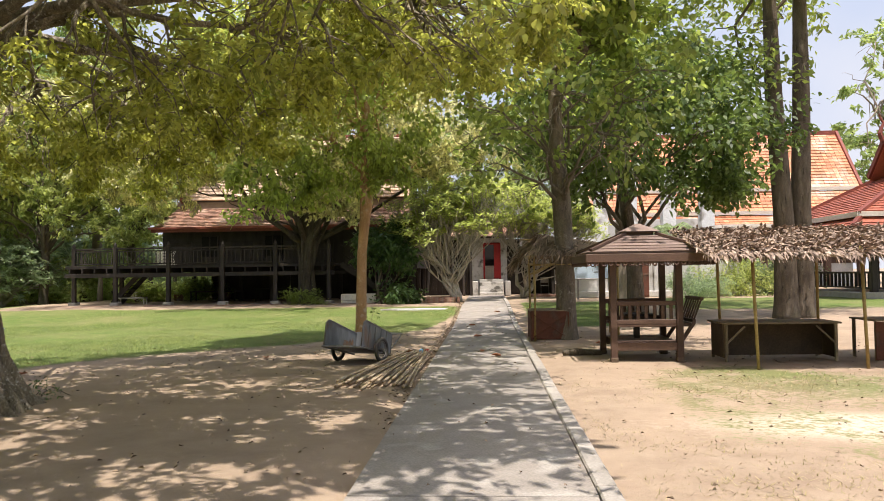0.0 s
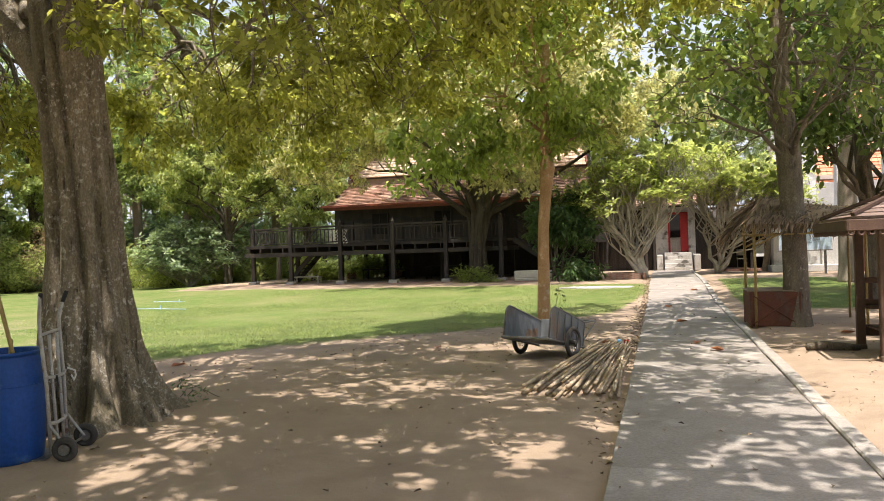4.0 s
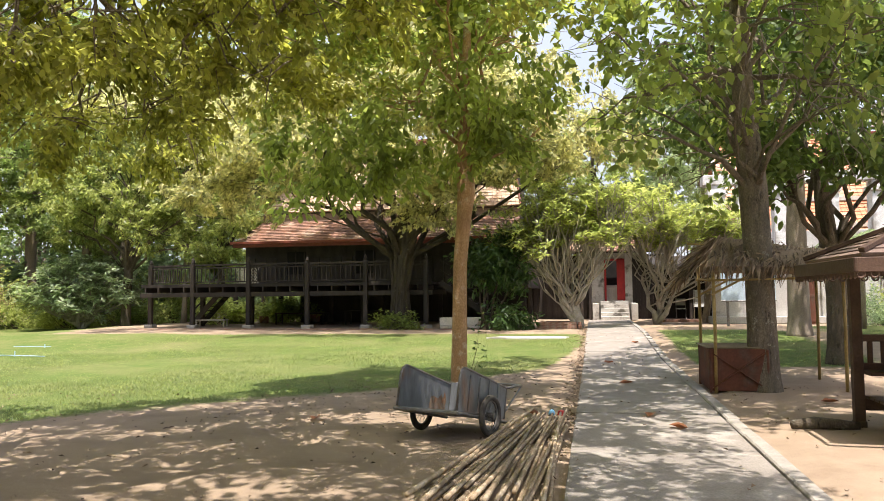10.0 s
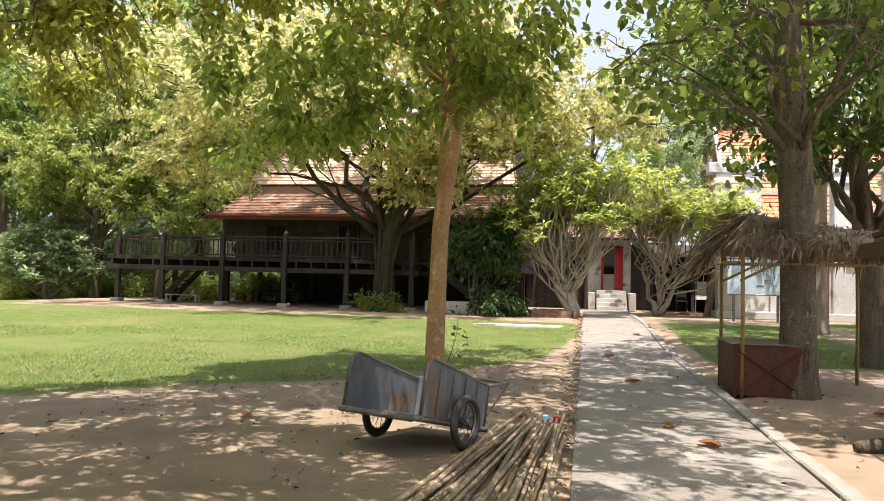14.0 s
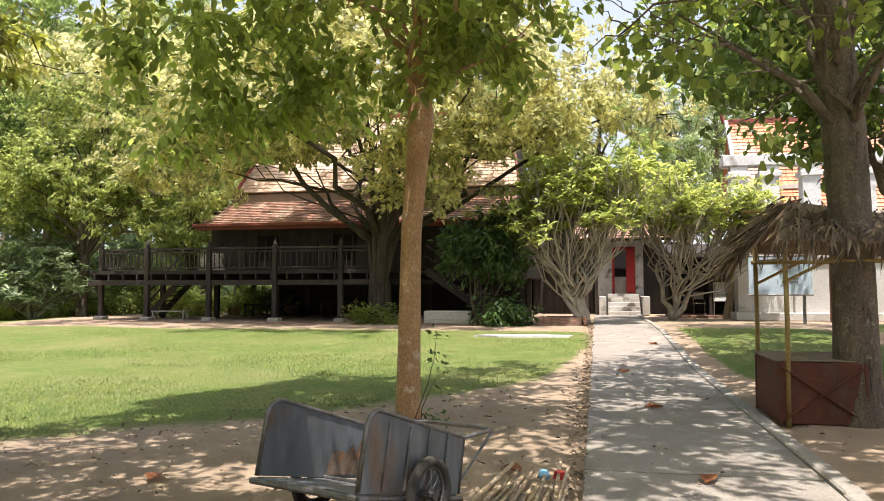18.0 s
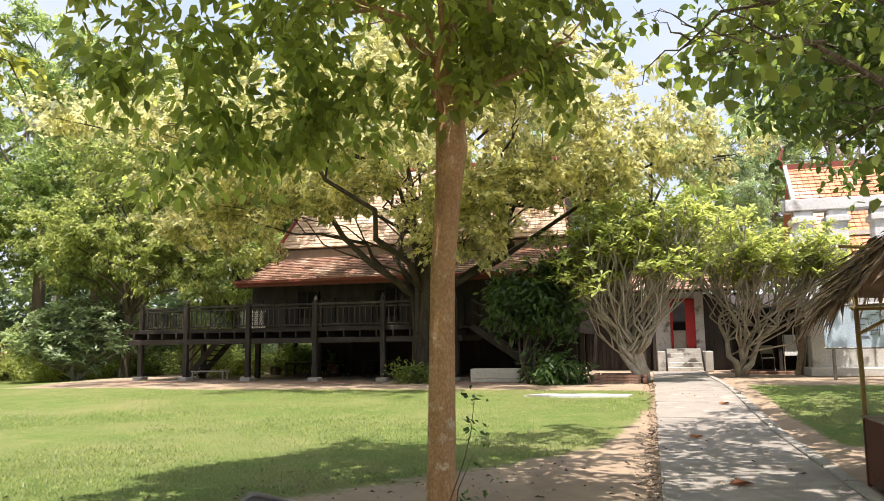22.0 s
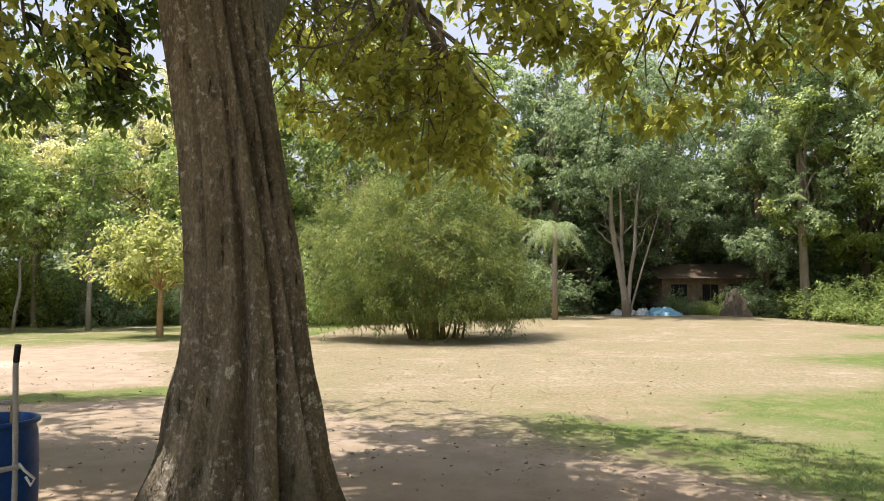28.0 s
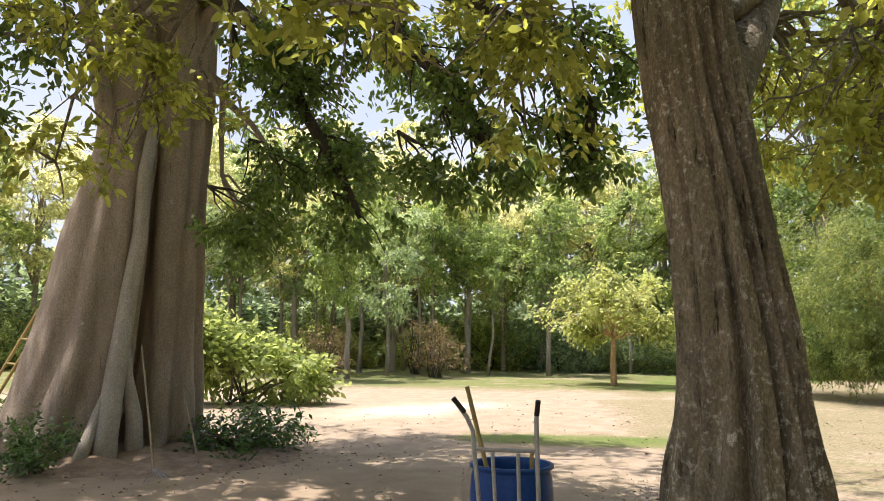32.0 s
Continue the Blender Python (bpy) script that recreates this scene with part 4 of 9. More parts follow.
for _ in range(76):
    qx, qy = _ra.uniform(-0.9, 3.6), _ra.uniform(-1.8, 4.3)
    qz = 3.25 + 0.2 * max(0, qx) + 1.3 * _ra.random() ** 1.3
    if math.hypot(qx, qy) > 1.3 and not (qx > 0 and abs(qy - 0.39 * qx) < 1.1 and qz < 4.5):      # the trunk's sunny side stays bare
        A_SPRAYS.append((qx, qy, qz))
A_SPRAYS += [(_ra.uniform(3.2, 7.2), _ra.uniform(0.8, 4.2), _ra.uniform(4.5, 5.4)) for _ in range(26)]
A_SPRAYS += [(_ra.uniform(-4.6, -1.6), _ra.uniform(-1.7, 0.7), _ra.uniform(3.8, 4.9)) for _ in range(11)]
A_HUBS = [(-2.6, -0.6, 4.9), (3.0, 1.5, 5.0), (1.5, 3.0, 4.9), (5.2, 2.6, 5.7), (1.2, -0.6, 4.7), (-1.9, 0.7, 4.5), (-1.0, 3.2, 4.8), (0.1, 4.4, 4.8), (1.6, -3.0, 4.9), (0.2, -1.7, 5.0), (1.9, 1.1, 4.4), (2.2, -1.0, 4.6), (4.4, -0.6, 5.0)]


# Limbs that carry the added shade layer.
limbs(A_TREE, [(0.05, -0.4, 5.8), (0.06, -0.38, 5.4)], A_SHADE_ROOF, 0.075, BARK_GREY, 27, 3, 0.08)


def low_sprays():
    """Low drooping sprays of leaves on thin boughs."""
    rng = random.Random(23)
    for hub in A_HUBS:
        line = bent((0.05, -0.3, 4.1), hub, rng, 0.1, 0.1, 5)
        part("limb", Shape().tube(line, [0.085, 0.08, 0.07, 0.06, 0.05, 0.04], 8), BARK_GREY, A_TREE, smooth=True)
    for p in A_SPRAYS + A_THIN:
        hub = min(A_HUBS, key=lambda h: (Vector(h) - Vector(p)).length)
        s = Shape()
        line = bent(hub, p, rng, 0.12, 0.14, 5)
        s.tube(line, [0.036, 0.032, 0.026, 0.02, 0.014, 0.008], 6)
        for k in range(5):
            f = line[rng.randint(2, 5)]
            g = (p[0] + rng.uniform(-0.6, 0.6), p[1] + rng.uniform(-0.6, 0.6), p[2] + rng.uniform(-0.35, 0.3))
            s.tube(bent(f, g, rng, 0.06, 0.16, 3), [0.012, 0.01, 0.008, 0.004], 5)
        part("bough", s, BARK_GREY, A_TREE, smooth=True)
    part("crown", crown_mesh("crown", [(x, y, z, 0.5, 0.5, 0.28) for x, y, z in A_SPRAYS], 1800, 28, 0.1, 0.044, 0.085, 0.7, 24, True, 0.15, -0.2, 1.6), LEAF_A, A_TREE)
    part("crown", crown_mesh("crown", [(x, y, z, 0.5, 0.5, 0.28) for x, y, z in A_THIN], 140, 26, 0.1, 0.044, 0.085, 0.6, 26, True, 0.15, -0.6), LEAF_A, A_TREE)
    part("limb", Shape().tube([(0.05, -0.2, 2.9), (-0.25, -0.15, 3.5), (-0.9, -0.1, 4.3), (-2.0, -0.2, 5.4), (-3.0, 0.2, 6.0)], [0.2, 0.19, 0.16, 0.12, 0.07], 12), BARK_GREY, A_TREE, smooth=True)


low_sprays()

# the second great tree, two merged stems with a pale root running down
B_BLOBS = (ring_blobs(8, 4.6, 9.6, 2.4, 1.5, 31) + ring_blobs(5, 2.4, 11.4, 2.6, 1.8, 32)
           + [(-1.8, 1.2, 6.4, 0.9, 0.9, 0.6), (-2.6, 1.0, 5.7, 0.9, 0.9, 0.7), (-3.7, 1.2, 4.6, 0.9, 0.9, 0.7), (-1.7, 1.4, 4.4, 0.8, 0.8, 0.6), (-2.3, 1.3, 5.0, 0.8, 0.8, 0.6), (-1.4, 1.2, 3.5, 0.6, 0.6, 0.45), (-3.2, 1.2, 3.7, 0.8, 0.7, 0.5),
              (-5.4, 2.2, 6.2, 1.3, 1.2, 0.8), (-6.4, 2.6, 5.2, 1.1, 1.1, 0.7), (-7.6, 3.0, 5.6, 1.3, 1.2, 0.8), (2.2, 0.8, 5.8, 1.1, 1.0, 0.8), (2.8, 0.2, 4.6, 0.8, 0.8, 0.7), (-4.6, 1.8, 7.2, 1.3, 1.2, 0.8)])
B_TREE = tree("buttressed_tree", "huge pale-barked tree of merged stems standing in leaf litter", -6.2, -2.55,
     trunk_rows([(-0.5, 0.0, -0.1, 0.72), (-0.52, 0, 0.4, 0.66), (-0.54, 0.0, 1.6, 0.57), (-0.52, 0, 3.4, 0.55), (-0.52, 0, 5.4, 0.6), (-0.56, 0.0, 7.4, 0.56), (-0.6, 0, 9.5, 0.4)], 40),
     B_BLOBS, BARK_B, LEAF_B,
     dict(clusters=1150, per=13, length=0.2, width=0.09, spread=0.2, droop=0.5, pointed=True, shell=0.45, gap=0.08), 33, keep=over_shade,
     starts=[(-0.6, 0.05, 9.0), (-0.5, 0.05, 7.4), (-0.5, 0.1, 6.6)], limb_r=0.13, seg=110, flute=grooved([(40, -6, 0.22, 9), (85, 6, 0.25, 8), (120, 4, 0.2, 8), (10, 10, 0.2, 9), (160, 0, 0.2, 10), (210, 0, 0.2, 12), (270, 0, 0.2, 12), (-40, 5, 0.2, 10)]), twigs=6, every=2,
     extra=[dict(clusters=520, per=17, length=0.13, width=0.065, spread=0.15, droop=0.75, pointed=True, seed=35, shell=0.25, gap=-0.25, blobs=B_BLOBS[13:])])
part("stem", Shape().tube([p[:3] for p in trunk_rows([(1.12, -0.1, -0.1, 0.85), (1.0, -0.05, 0.4, 0.74), (0.74, 0, 1.6, 0.68), (0.5, 0, 3.3, 0.58), (0.26, 0, 4.7, 0.45), (0.32, 0, 7.0, 0.34), (0.5, 0, 10.0, 0.22)], 36)],
                          [p[3] for p in trunk_rows([(1.12, -0.1, -0.1, 0.85), (1.0, -0.05, 0.4, 0.74), (0.74, 0, 1.6, 0.68), (0.5, 0, 3.3, 0.58), (0.26, 0, 4.7, 0.45), (0.32, 0, 7.0, 0.34), (0.5, 0, 10.0, 0.22)], 36)], 80,
                          flute=grooved([(30, 8, 0.2, 12), (75, -8, 0.16, 10), (120, 0, 0.22, 10), (170, 0, 0.2, 12), (250, 0, 0.2, 12), (-50, 0, 0.2, 12)])), BARK_B, B_TREE, "smooth grey merged stem", smooth=True)
part("stem", Shape().tube([(0.45, 0.1, 4.4), (0.72, 0.1, 5.3), (1.0, 0.1, 6.4), (1.5, 0, 8.5)], [0.2, 0.15, 0.12, 0.08], 12), BARK_B, B_TREE, smooth=True)
B_CLUMPS = [(-0.2, 2.9, 5.6), (-0.9, 3.2, 5.1), (-1.4, 3.4, 4.2), (-0.7, 2.7, 4.1), (-0.3, 2.3, 3.4), (-1.7, 3.4, 3.4), (-0.6, 3.4, 5.9), (-1.5, 4.1, 5.9),
            (-1.1, 5.5, 4.9), (-1.5, 5.7, 4.2), (-1.2, 5.2, 3.9), (-1.8, 5.9, 3.9), (-1.7, 6.7, 5.3), (-2.1, 6.9, 4.5), (-2.0, 6.4, 4.2), (-2.2, 7.3, 5.0), (-2.4, 6.8, 3.9), (-1.2, 6.1, 5.4)]
_b = random.Random(37)
# Boughs inside the crown take the shade-painted bark, unlike the pale trunk.
for ends in ([(-0.5, 0.3, 7.6), (-0.4, 1.6, 6.9), (-0.5, 2.7, 5.9), (-0.8, 3.0, 5.0), (-1.2, 3.3, 4.2), (-1.6, 3.4, 3.5)], [(-0.5, 0.3, 8.2), (-0.9, 2.2, 7.2), (-1.3, 4.2, 6.1), (-1.4, 5.4, 4.9), (-1.6, 5.8, 4.1)], [(-0.9, 2.2, 7.2), (-1.4, 4.6, 6.7), (-1.7, 6.3, 5.6), (-2.1, 6.9, 4.6), (-2.3, 6.8, 4.0)]):
    part("limb", Shape().tube(ends, [0.15 - 0.02 * i for i in range(len(ends))], 9), BARK_SHADED, B_TREE, smooth=True)
for p in B_CLUMPS:
    tw = Shape()
    for k in range(5):
        g = Vector(p) + Vector((_b.uniform(-0.5, 0.5), _b.uniform(-0.5, 0.5), _b.uniform(-0.4, 0.3)))
        tw.tube(bent(Vector(p) + Vector((0.3, -0.4, 0.5)), g, _b, 0.05, 0.15, 3), [0.022, 0.016, 0.01, 0.005], 5)
    part("bough", tw, BARK_SHADED, B_TREE, smooth=True)
part("crown", crown_mesh("crown", [(x, y, z, 0.62, 0.62, 0.45) for x, y, z in B_CLUMPS], 470, 26, 0.115, 0.056, 0.11, 0.75, 38, True, 0.2, -0.2, 1.2), LEAF_B, B_TREE)
for q, rr in (([(0.1, 0.5, 5.0), (0.24, 0.54, 4.2), (0.28, 0.6, 3.3), (0.44, 0.68, 2.4), (0.56, 0.75, 1.6), (0.7, 0.88, 0.9), (0.8, 0.98, 0.35), (0.85, 1.06, -0.05)], 0.165), ([(0.5, 0.72, 1.75), (0.46, 0.8, 1.15), (0.38, 0.92, 0.6), (0.38, 1.0, -0.05)], 0.13), ([(0.66, 0.82, 1.2), (0.9, 0.88, 0.65), (1.08, 0.97, 0.25), (1.25, 1.1, -0.05)], 0.1)):
    part("root", Shape().tube(q, [rr * (0.55 + 0.5 * i / (len(q) - 1)) for i in range(len(q))], 14), BARK_ROOT, B_TREE, "pale smooth root running down the trunk", smooth=True)

# the slim tree behind the cart
C_HIGH = [(x - 1.0, y, z, rx, ry, rz) for x, y, z, rx, ry, rz in ring_blobs(7, 2.0, 6.2, 1.4, 0.7, 41) + ring_blobs(4, 1.1, 7.2, 1.4, 0.9, 42)]
C_BLOBS = C_HIGH + [(-1.9, -0.9, 4.4, 1.1, 1.0, 0.6), (-1.5, 0.5, 4.9, 1.1, 1.0, 0.6), (0.9, -0.6, 4.5, 0.7, 0.7, 0.5), (0.3, -1.5, 4.7, 1.0, 0.9, 0.6), (-0.2, 0.3, 4.6, 0.9, 0.8, 0.5), (1.0, -0.9, 5.2, 0.9, 0.8, 0.6), (1.1, 0.4, 5.0, 0.7, 0.8, 0.5), (-0.7, -1.4, 4.2, 0.8, 0.7, 0.5), (-2.3, -1.0, 3.6, 0.6, 0.6, 0.45), (1.2, -0.3, 3.9, 0.4, 0.4, 0.35)]
C_LOW = [(x, y, z, 0.45, 0.45, 0.35) for x, y, z in ((-2.4, -1.0, 3.7), (-1.5, -1.2, 3.8), (-0.9, -1.0, 4.0), (0.8, -0.7, 3.9), (0.4, -1.1, 4.2), (-2.0, -1.4, 4.2), (-1.2, -0.2, 4.1), (-2.3, -0.3, 3.0), (-2.0, 0, 3.3), (-1.2, -0.2, 3.4), (0.5, -0.3, 3.5), (0.85, 0, 3.4), (0.3, 0.2, 3.7), (0.7, -0.2, 3.9), (1.0, 0.1, 3.7), (-0.5, -0.3, 3.7), (-0.9, 0, 3.6), (0.1, -0.4, 4.1), (-0.4, -1.4, 4.4), (-1.7, -0.6, 3.4), (1.1, -0.2, 4.4))]
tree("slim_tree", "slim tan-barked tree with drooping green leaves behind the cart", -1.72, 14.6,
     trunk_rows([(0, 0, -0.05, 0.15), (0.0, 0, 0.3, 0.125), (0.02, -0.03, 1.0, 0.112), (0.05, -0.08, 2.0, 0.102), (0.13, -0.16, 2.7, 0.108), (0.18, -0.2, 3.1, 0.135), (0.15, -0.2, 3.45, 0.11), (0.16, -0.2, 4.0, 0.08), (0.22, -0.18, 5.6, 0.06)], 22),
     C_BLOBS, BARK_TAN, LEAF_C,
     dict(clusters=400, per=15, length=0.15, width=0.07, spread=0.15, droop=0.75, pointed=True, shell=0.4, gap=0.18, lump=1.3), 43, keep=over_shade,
     starts=[(0.17, -0.2, 3.2), (0.15, -0.2, 3.7), (0.19, -0.19, 4.6)], limb_r=0.038, seg=14, twigs=5, sag=0.1, every=2,
     extra=[dict(clusters=270, per=15, length=0.14, width=0.066, spread=0.12, droop=0.9, pointed=True, seed=45, shell=0.2, gap=-0.3, blobs=C_LOW), dict(clusters=640, per=14, length=0.24, width=0.12, spread=0.2, droop=0.2, seed=44, shell=0.2, blobs=C_HIGH, gap=0.0, lump=1.2)])

# the broad-leaved tree at the right of the path
D_BLOBS = ring_blobs(7, 2.2, 5.6, 1.3, 0.8, 51) + ring_blobs(5, 1.6, 7.4, 1.7, 1.2, 52) + [(-1.9, -1.2, 3.9, 0.7, 0.7, 0.5), (-1.0, 0.2, 3.4, 0.6, 0.6, 0.5), (-2.3, 0.4, 4.7, 0.8, 0.8, 0.5), (0.9, -2.0, 4.2, 0.9, 0.8, 0.6), (-1.2, -2.2, 4.6, 0.8, 0.8, 0.6), (1.4, -0.8, 4.4, 0.9, 0.9, 0.6), (-0.6, -1.0, 4.2, 0.7, 0.7, 0.5)]
# Unseen high leaf layers, added to shade the path, dirt and counter box.
D_SHADE_ROOF = [(x - 1.2, y, 7.6, 1.4, 1.4, 0.6) for x in (-2.4, 0, 2.4) for y in (-2.6, 0, 2.4)]
D_SHADE_FRONT = [(x, y, 8.0, 1.1, 1.1, 0.5) for x in (-2.6, -1.0, 0.6) for y in (-4.6, -3.0)] + [(2.2, -4.2, 8.0, 1.1, 1.1, 0.5), (2.3, -2.6, 8.0, 1.1, 1.1, 0.5), (3.8, -3.0, 8.1, 1.1, 1.1, 0.5)]
D_SHADE = [(0.3, -1.9, 7.1, 0.9, 0.9, 0.5), (1.4, -1.3, 7.3, 1.0, 0.9, 0.5), (0.9, -0.4, 7.0, 0.8, 0.8, 0.5)]
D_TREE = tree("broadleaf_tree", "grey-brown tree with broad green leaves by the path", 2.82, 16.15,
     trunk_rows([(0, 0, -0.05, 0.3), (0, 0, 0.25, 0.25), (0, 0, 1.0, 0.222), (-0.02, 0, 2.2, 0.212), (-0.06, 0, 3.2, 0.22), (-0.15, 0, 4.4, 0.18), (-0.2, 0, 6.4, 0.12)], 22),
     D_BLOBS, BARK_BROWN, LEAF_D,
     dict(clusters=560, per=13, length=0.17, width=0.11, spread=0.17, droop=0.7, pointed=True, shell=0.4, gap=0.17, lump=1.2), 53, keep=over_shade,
     starts=[(-0.06, 0, 3.1), (-0.1, 0, 3.8), (-0.18, 0, 5.0)], limb_r=0.045, seg=16, twigs=5, sag=0.12,
     extra=[dict(clusters=300, per=12, length=0.26, width=0.14, spread=0.2, droop=0.2, seed=54, shell=0.2, blobs=D_SHADE_ROOF, gap=0.08, lump=1.5),
            dict(clusters=460, per=13, length=0.24, width=0.13, spread=0.2, droop=0.2, seed=55, shell=0.2, blobs=D_SHADE_FRONT, gap=0.08, lump=1.5)])
_d = random.Random(57)
for k in range(16):
    a, r = _d.uniform(-2.6, 0.3), _d.uniform(0.9, 2.4)
    top = Vector((r * math.cos(a) * 0.6, r * math.sin(a) * 0.6, _d.uniform(4.4, 5.4)))
    end = Vector((r * math.cos(a) * 1.25, r * math.sin(a) * 1.25, top.z - _d.uniform(0.5, 1.5)))
    tw = Shape()
    line = bent(top, end, _d, 0.22, 0.1, 6)
    tw.tube(line, [0.013, 0.012, 0.011, 0.01, 0.008, 0.006, 0.004], 6)
    for q in range(2):
        f = line[_d.randint(2, 4)]
        tw.tube(bent(f, f + Vector((_d.uniform(-0.5, 0.5), _d.uniform(-0.5, 0.5), _d.uniform(-0.6, -0.1))), _d, 0.15, 0.1, 4), [0.008, 0.007, 0.006, 0.005, 0.003], 5)
    part("twig", tw, BARK_WHITE, D_TREE, "pale bare drooping twig", smooth=True)
part("crown", crown_mesh("crown", D_SHADE, 130, 13, 0.22, 0.12, 0.2, 0.3, 58, True, 0.2, -0.6), LEAF_D, D_TREE)
# Limbs into the added shade layers.
limbs(D_TREE, [(-0.19, 0, 6.2)], D_SHADE_ROOF[::2] + D_SHADE_FRONT[::2] + D_SHADE, 0.05, BARK_BROWN, 56, 3, 0.08)

E_BLOBS = ring_blobs(7, 2.8, 5.6, 1.6, 1.3, 61) + ring_blobs(4, 1.6, 7.6, 1.8, 1.4, 62) + [(2.2, 0.6, 4.2, 1.3, 1.3, 0.8), (-1.4, -1.2, 3.9, 1.0, 0.9, 0.7), (0.9, -1.4, 3.7, 1.0, 0.9, 0.7), (-0.4, -1.6, 4.6, 1.2, 1.0, 0.8), (1.9, -0.9, 4.6, 1.1, 1.0, 0.8), (-2.2, -0.6, 4.8, 1.1, 1.0, 0.8), (3.4, 0.2, 5.0, 1.2, 1.1, 0.9), (3.0, 0.6, 6.4, 1.4, 1.2, 1.0), (2.6, -0.6, 3.8, 0.8, 0.8, 0.6)]
tree("leafy_tree", "dark-trunked leafy tree behind the small shelter", 5.35, 20.9,
     trunk_rows([(0, 0, -0.05, 0.34), (0, 0, 0.4, 0.27), (-0.02, 0, 1.6, 0.225), (-0.2, 0, 3.0, 0.19), (-0.3, 0, 4.4, 0.13)], 14),
     E_BLOBS, BARK_DARK, LEAF_E, dict(clusters=1250, per=14, length=0.2, width=0.11, spread=0.22, droop=0.7, pointed=True, shell=0.4, gap=0.03, lump=1.0), 63,
     starts=[(-0.05, 0, 2.4), (-0.2, 0, 3.0)], limb_r=0.07, twigs=4, every=2)
tree("grey_tree", "straight pale-trunked tree near the whitewashed wall", 6.2, 27.5,
     trunk_rows([(0, 0, -0.05, 0.4), (0, 0, 0.5, 0.32), (0, 0, 3.0, 0.29), (0.1, 0, 6.0, 0.2)], 12),
     ring_blobs(6, 2.4, 7.6, 1.6, 1.3, 64) + [(0, 0, 9, 2, 2, 1.5)], BARK_PALE, LEAF_D, dict(clusters=460, per=12, length=0.3, width=0.15, spread=0.3, droop=0.5, shell=0.4), 65, limb_r=0.12)

# two tall stems at the right
for dx, lean, sd in ((-0.36, -0.22, 71), (0.22, 0.12, 72)):
    tree("tall_tree", "tall straight dark-barked tree behind the thatched stall", 10.62 + dx, 22.6 + dx * 0.3,
         trunk_rows([(0, 0, -0.05, 0.44), (0, 0, 0.5, 0.36), (0.0, 0, 3.0, 0.3), (lean, 0, 7.0, 0.26), (lean * 1.3, 0, 11.0, 0.18)], 16),
         ring_blobs(5, 2.6, 11.5, 1.6, 1.2, sd) + [(lean - 1.6, -0.6, 7.8, 1.3, 1.3, 0.9)], BARK_DARK, LEAF_D,
         dict(clusters=330, per=11, length=0.28, width=0.14, spread=0.3, droop=0.5, shell=0.4), sd, limb_r=0.12, group="two tall trees")

# the old spreading tree against the house deck
F_LOW = [(x, y, z, 1.5, 1.1, 0.75) for x, y, z in ((-4.6, -1.8, 5.9), (-3.0, -2.4, 6.2), (-1.6, -2.2, 5.9), (0.6, -2.2, 5.7), (2.2, -2.0, 5.6), (3.8, -1.6, 5.9), (-6.2, -1.4, 5.7), (-7.6, -1.2, 5.4), (5.2, -1.2, 6.2), (1.7, -1.3, 4.5))]
F_BLOBS = (ring_blobs(9, 5.2, 7.4, 2.1, 1.4, 81) + ring_blobs(7, 3.2, 9.6, 2.4, 1.6, 82) + ring_blobs(4, 1.4, 11.6, 2.4, 1.5, 83)
           + [(-7.0, -0.5, 6.4, 2.3, 2.0, 1.5), (-5.2, -1.5, 5.4, 1.6, 1.4, 1.0), (6.4, 0, 8.6, 2.2, 2.0, 1.6), (-9.2, 0.5, 7.6, 2.2, 2.0, 1.6), (1.9, -1.4, 4.6, 1.0, 0.9, 0.9), (4.0, 0.8, 11.0, 2.2, 2.0, 1.6),
              (-3.2, -2.4, 6.6, 1.8, 1.4, 1.1), (-0.4, -2.6, 7.4, 1.9, 1.4, 1.2), (2.6, -2.2, 6.8, 1.8, 1.4, 1.2), (4.6, -1.6, 7.4, 1.8, 1.4, 1.2), (-6.0, -2.2, 7.6, 2.0, 1.5, 1.3), (0.8, -2.4, 9.2, 2.2, 1.6, 1.4), (-3.6, -2.0, 9.0, 2.2, 1.6, 1.4), (6.6, -1.2, 6.6, 1.4, 1.2, 1.0), (-8.4, -1.4, 9.4, 2.2, 1.8, 1.5), (7.8, 0.4, 7.4, 1.6, 1.4, 1.0), (9.3, 0.8, 7.0, 1.5, 1.3, 0.9)])
# Forward leaf layer, added to drop dappled shade on the ground before the house.
F_SHADE_OVER = [(x, y, 8.6 + 0.4 * math.sin(2 * x + y), 1.3, 1.2, 0.5) for x in (-10.5, -8, -5.5, -3, -0.5, 2.0, 4.5) for y in (-4.6, -3.2)]
F_TREE = tree("spreading_tree", "gnarled old tree with light yellow-green leaves growing beside the house deck", -7.05, 31.7,
     trunk_rows([(0, 0, -0.1, 0.56), (0, 0, 0.3, 0.39), (0, 0, 1.2, 0.29), (0.1, 0, 2.4, 0.34), (0.2, 0, 3.3, 0.42), (0.3, 0, 4.6, 0.28)], 22),
     F_BLOBS, BARK_SHADED, LEAF_F, dict(clusters=2400, per=34, length=0.2, width=0.12, spread=np.array([0.22, 0.22, 0.1]), droop=0.6, shell=0.55, gap=0.14, lump=1.15, pointed="small"), 84,
     starts=[(0.05, 0, 2.6), (0.2, 0, 3.2), (0.2, 0, 3.8)], limb_r=0.12, seg=40, flute=fluted(0.22, 7, 0, 4), twigs=4, sag=0.08, every=3,
     extra=[dict(clusters=680, per=32, length=0.19, width=0.12, pointed="small", spread=np.array([0.2, 0.2, 0.1]), droop=0.5, shell=0.5, gap=-0.1, lump=0.9, seed=87, blobs=F_LOW),
            dict(clusters=360, per=16, length=0.26, width=0.14, spread=0.22, droop=0.3, shell=0.3, gap=0.1, lump=1.0, seed=89, blobs=F_SHADE_OVER)])
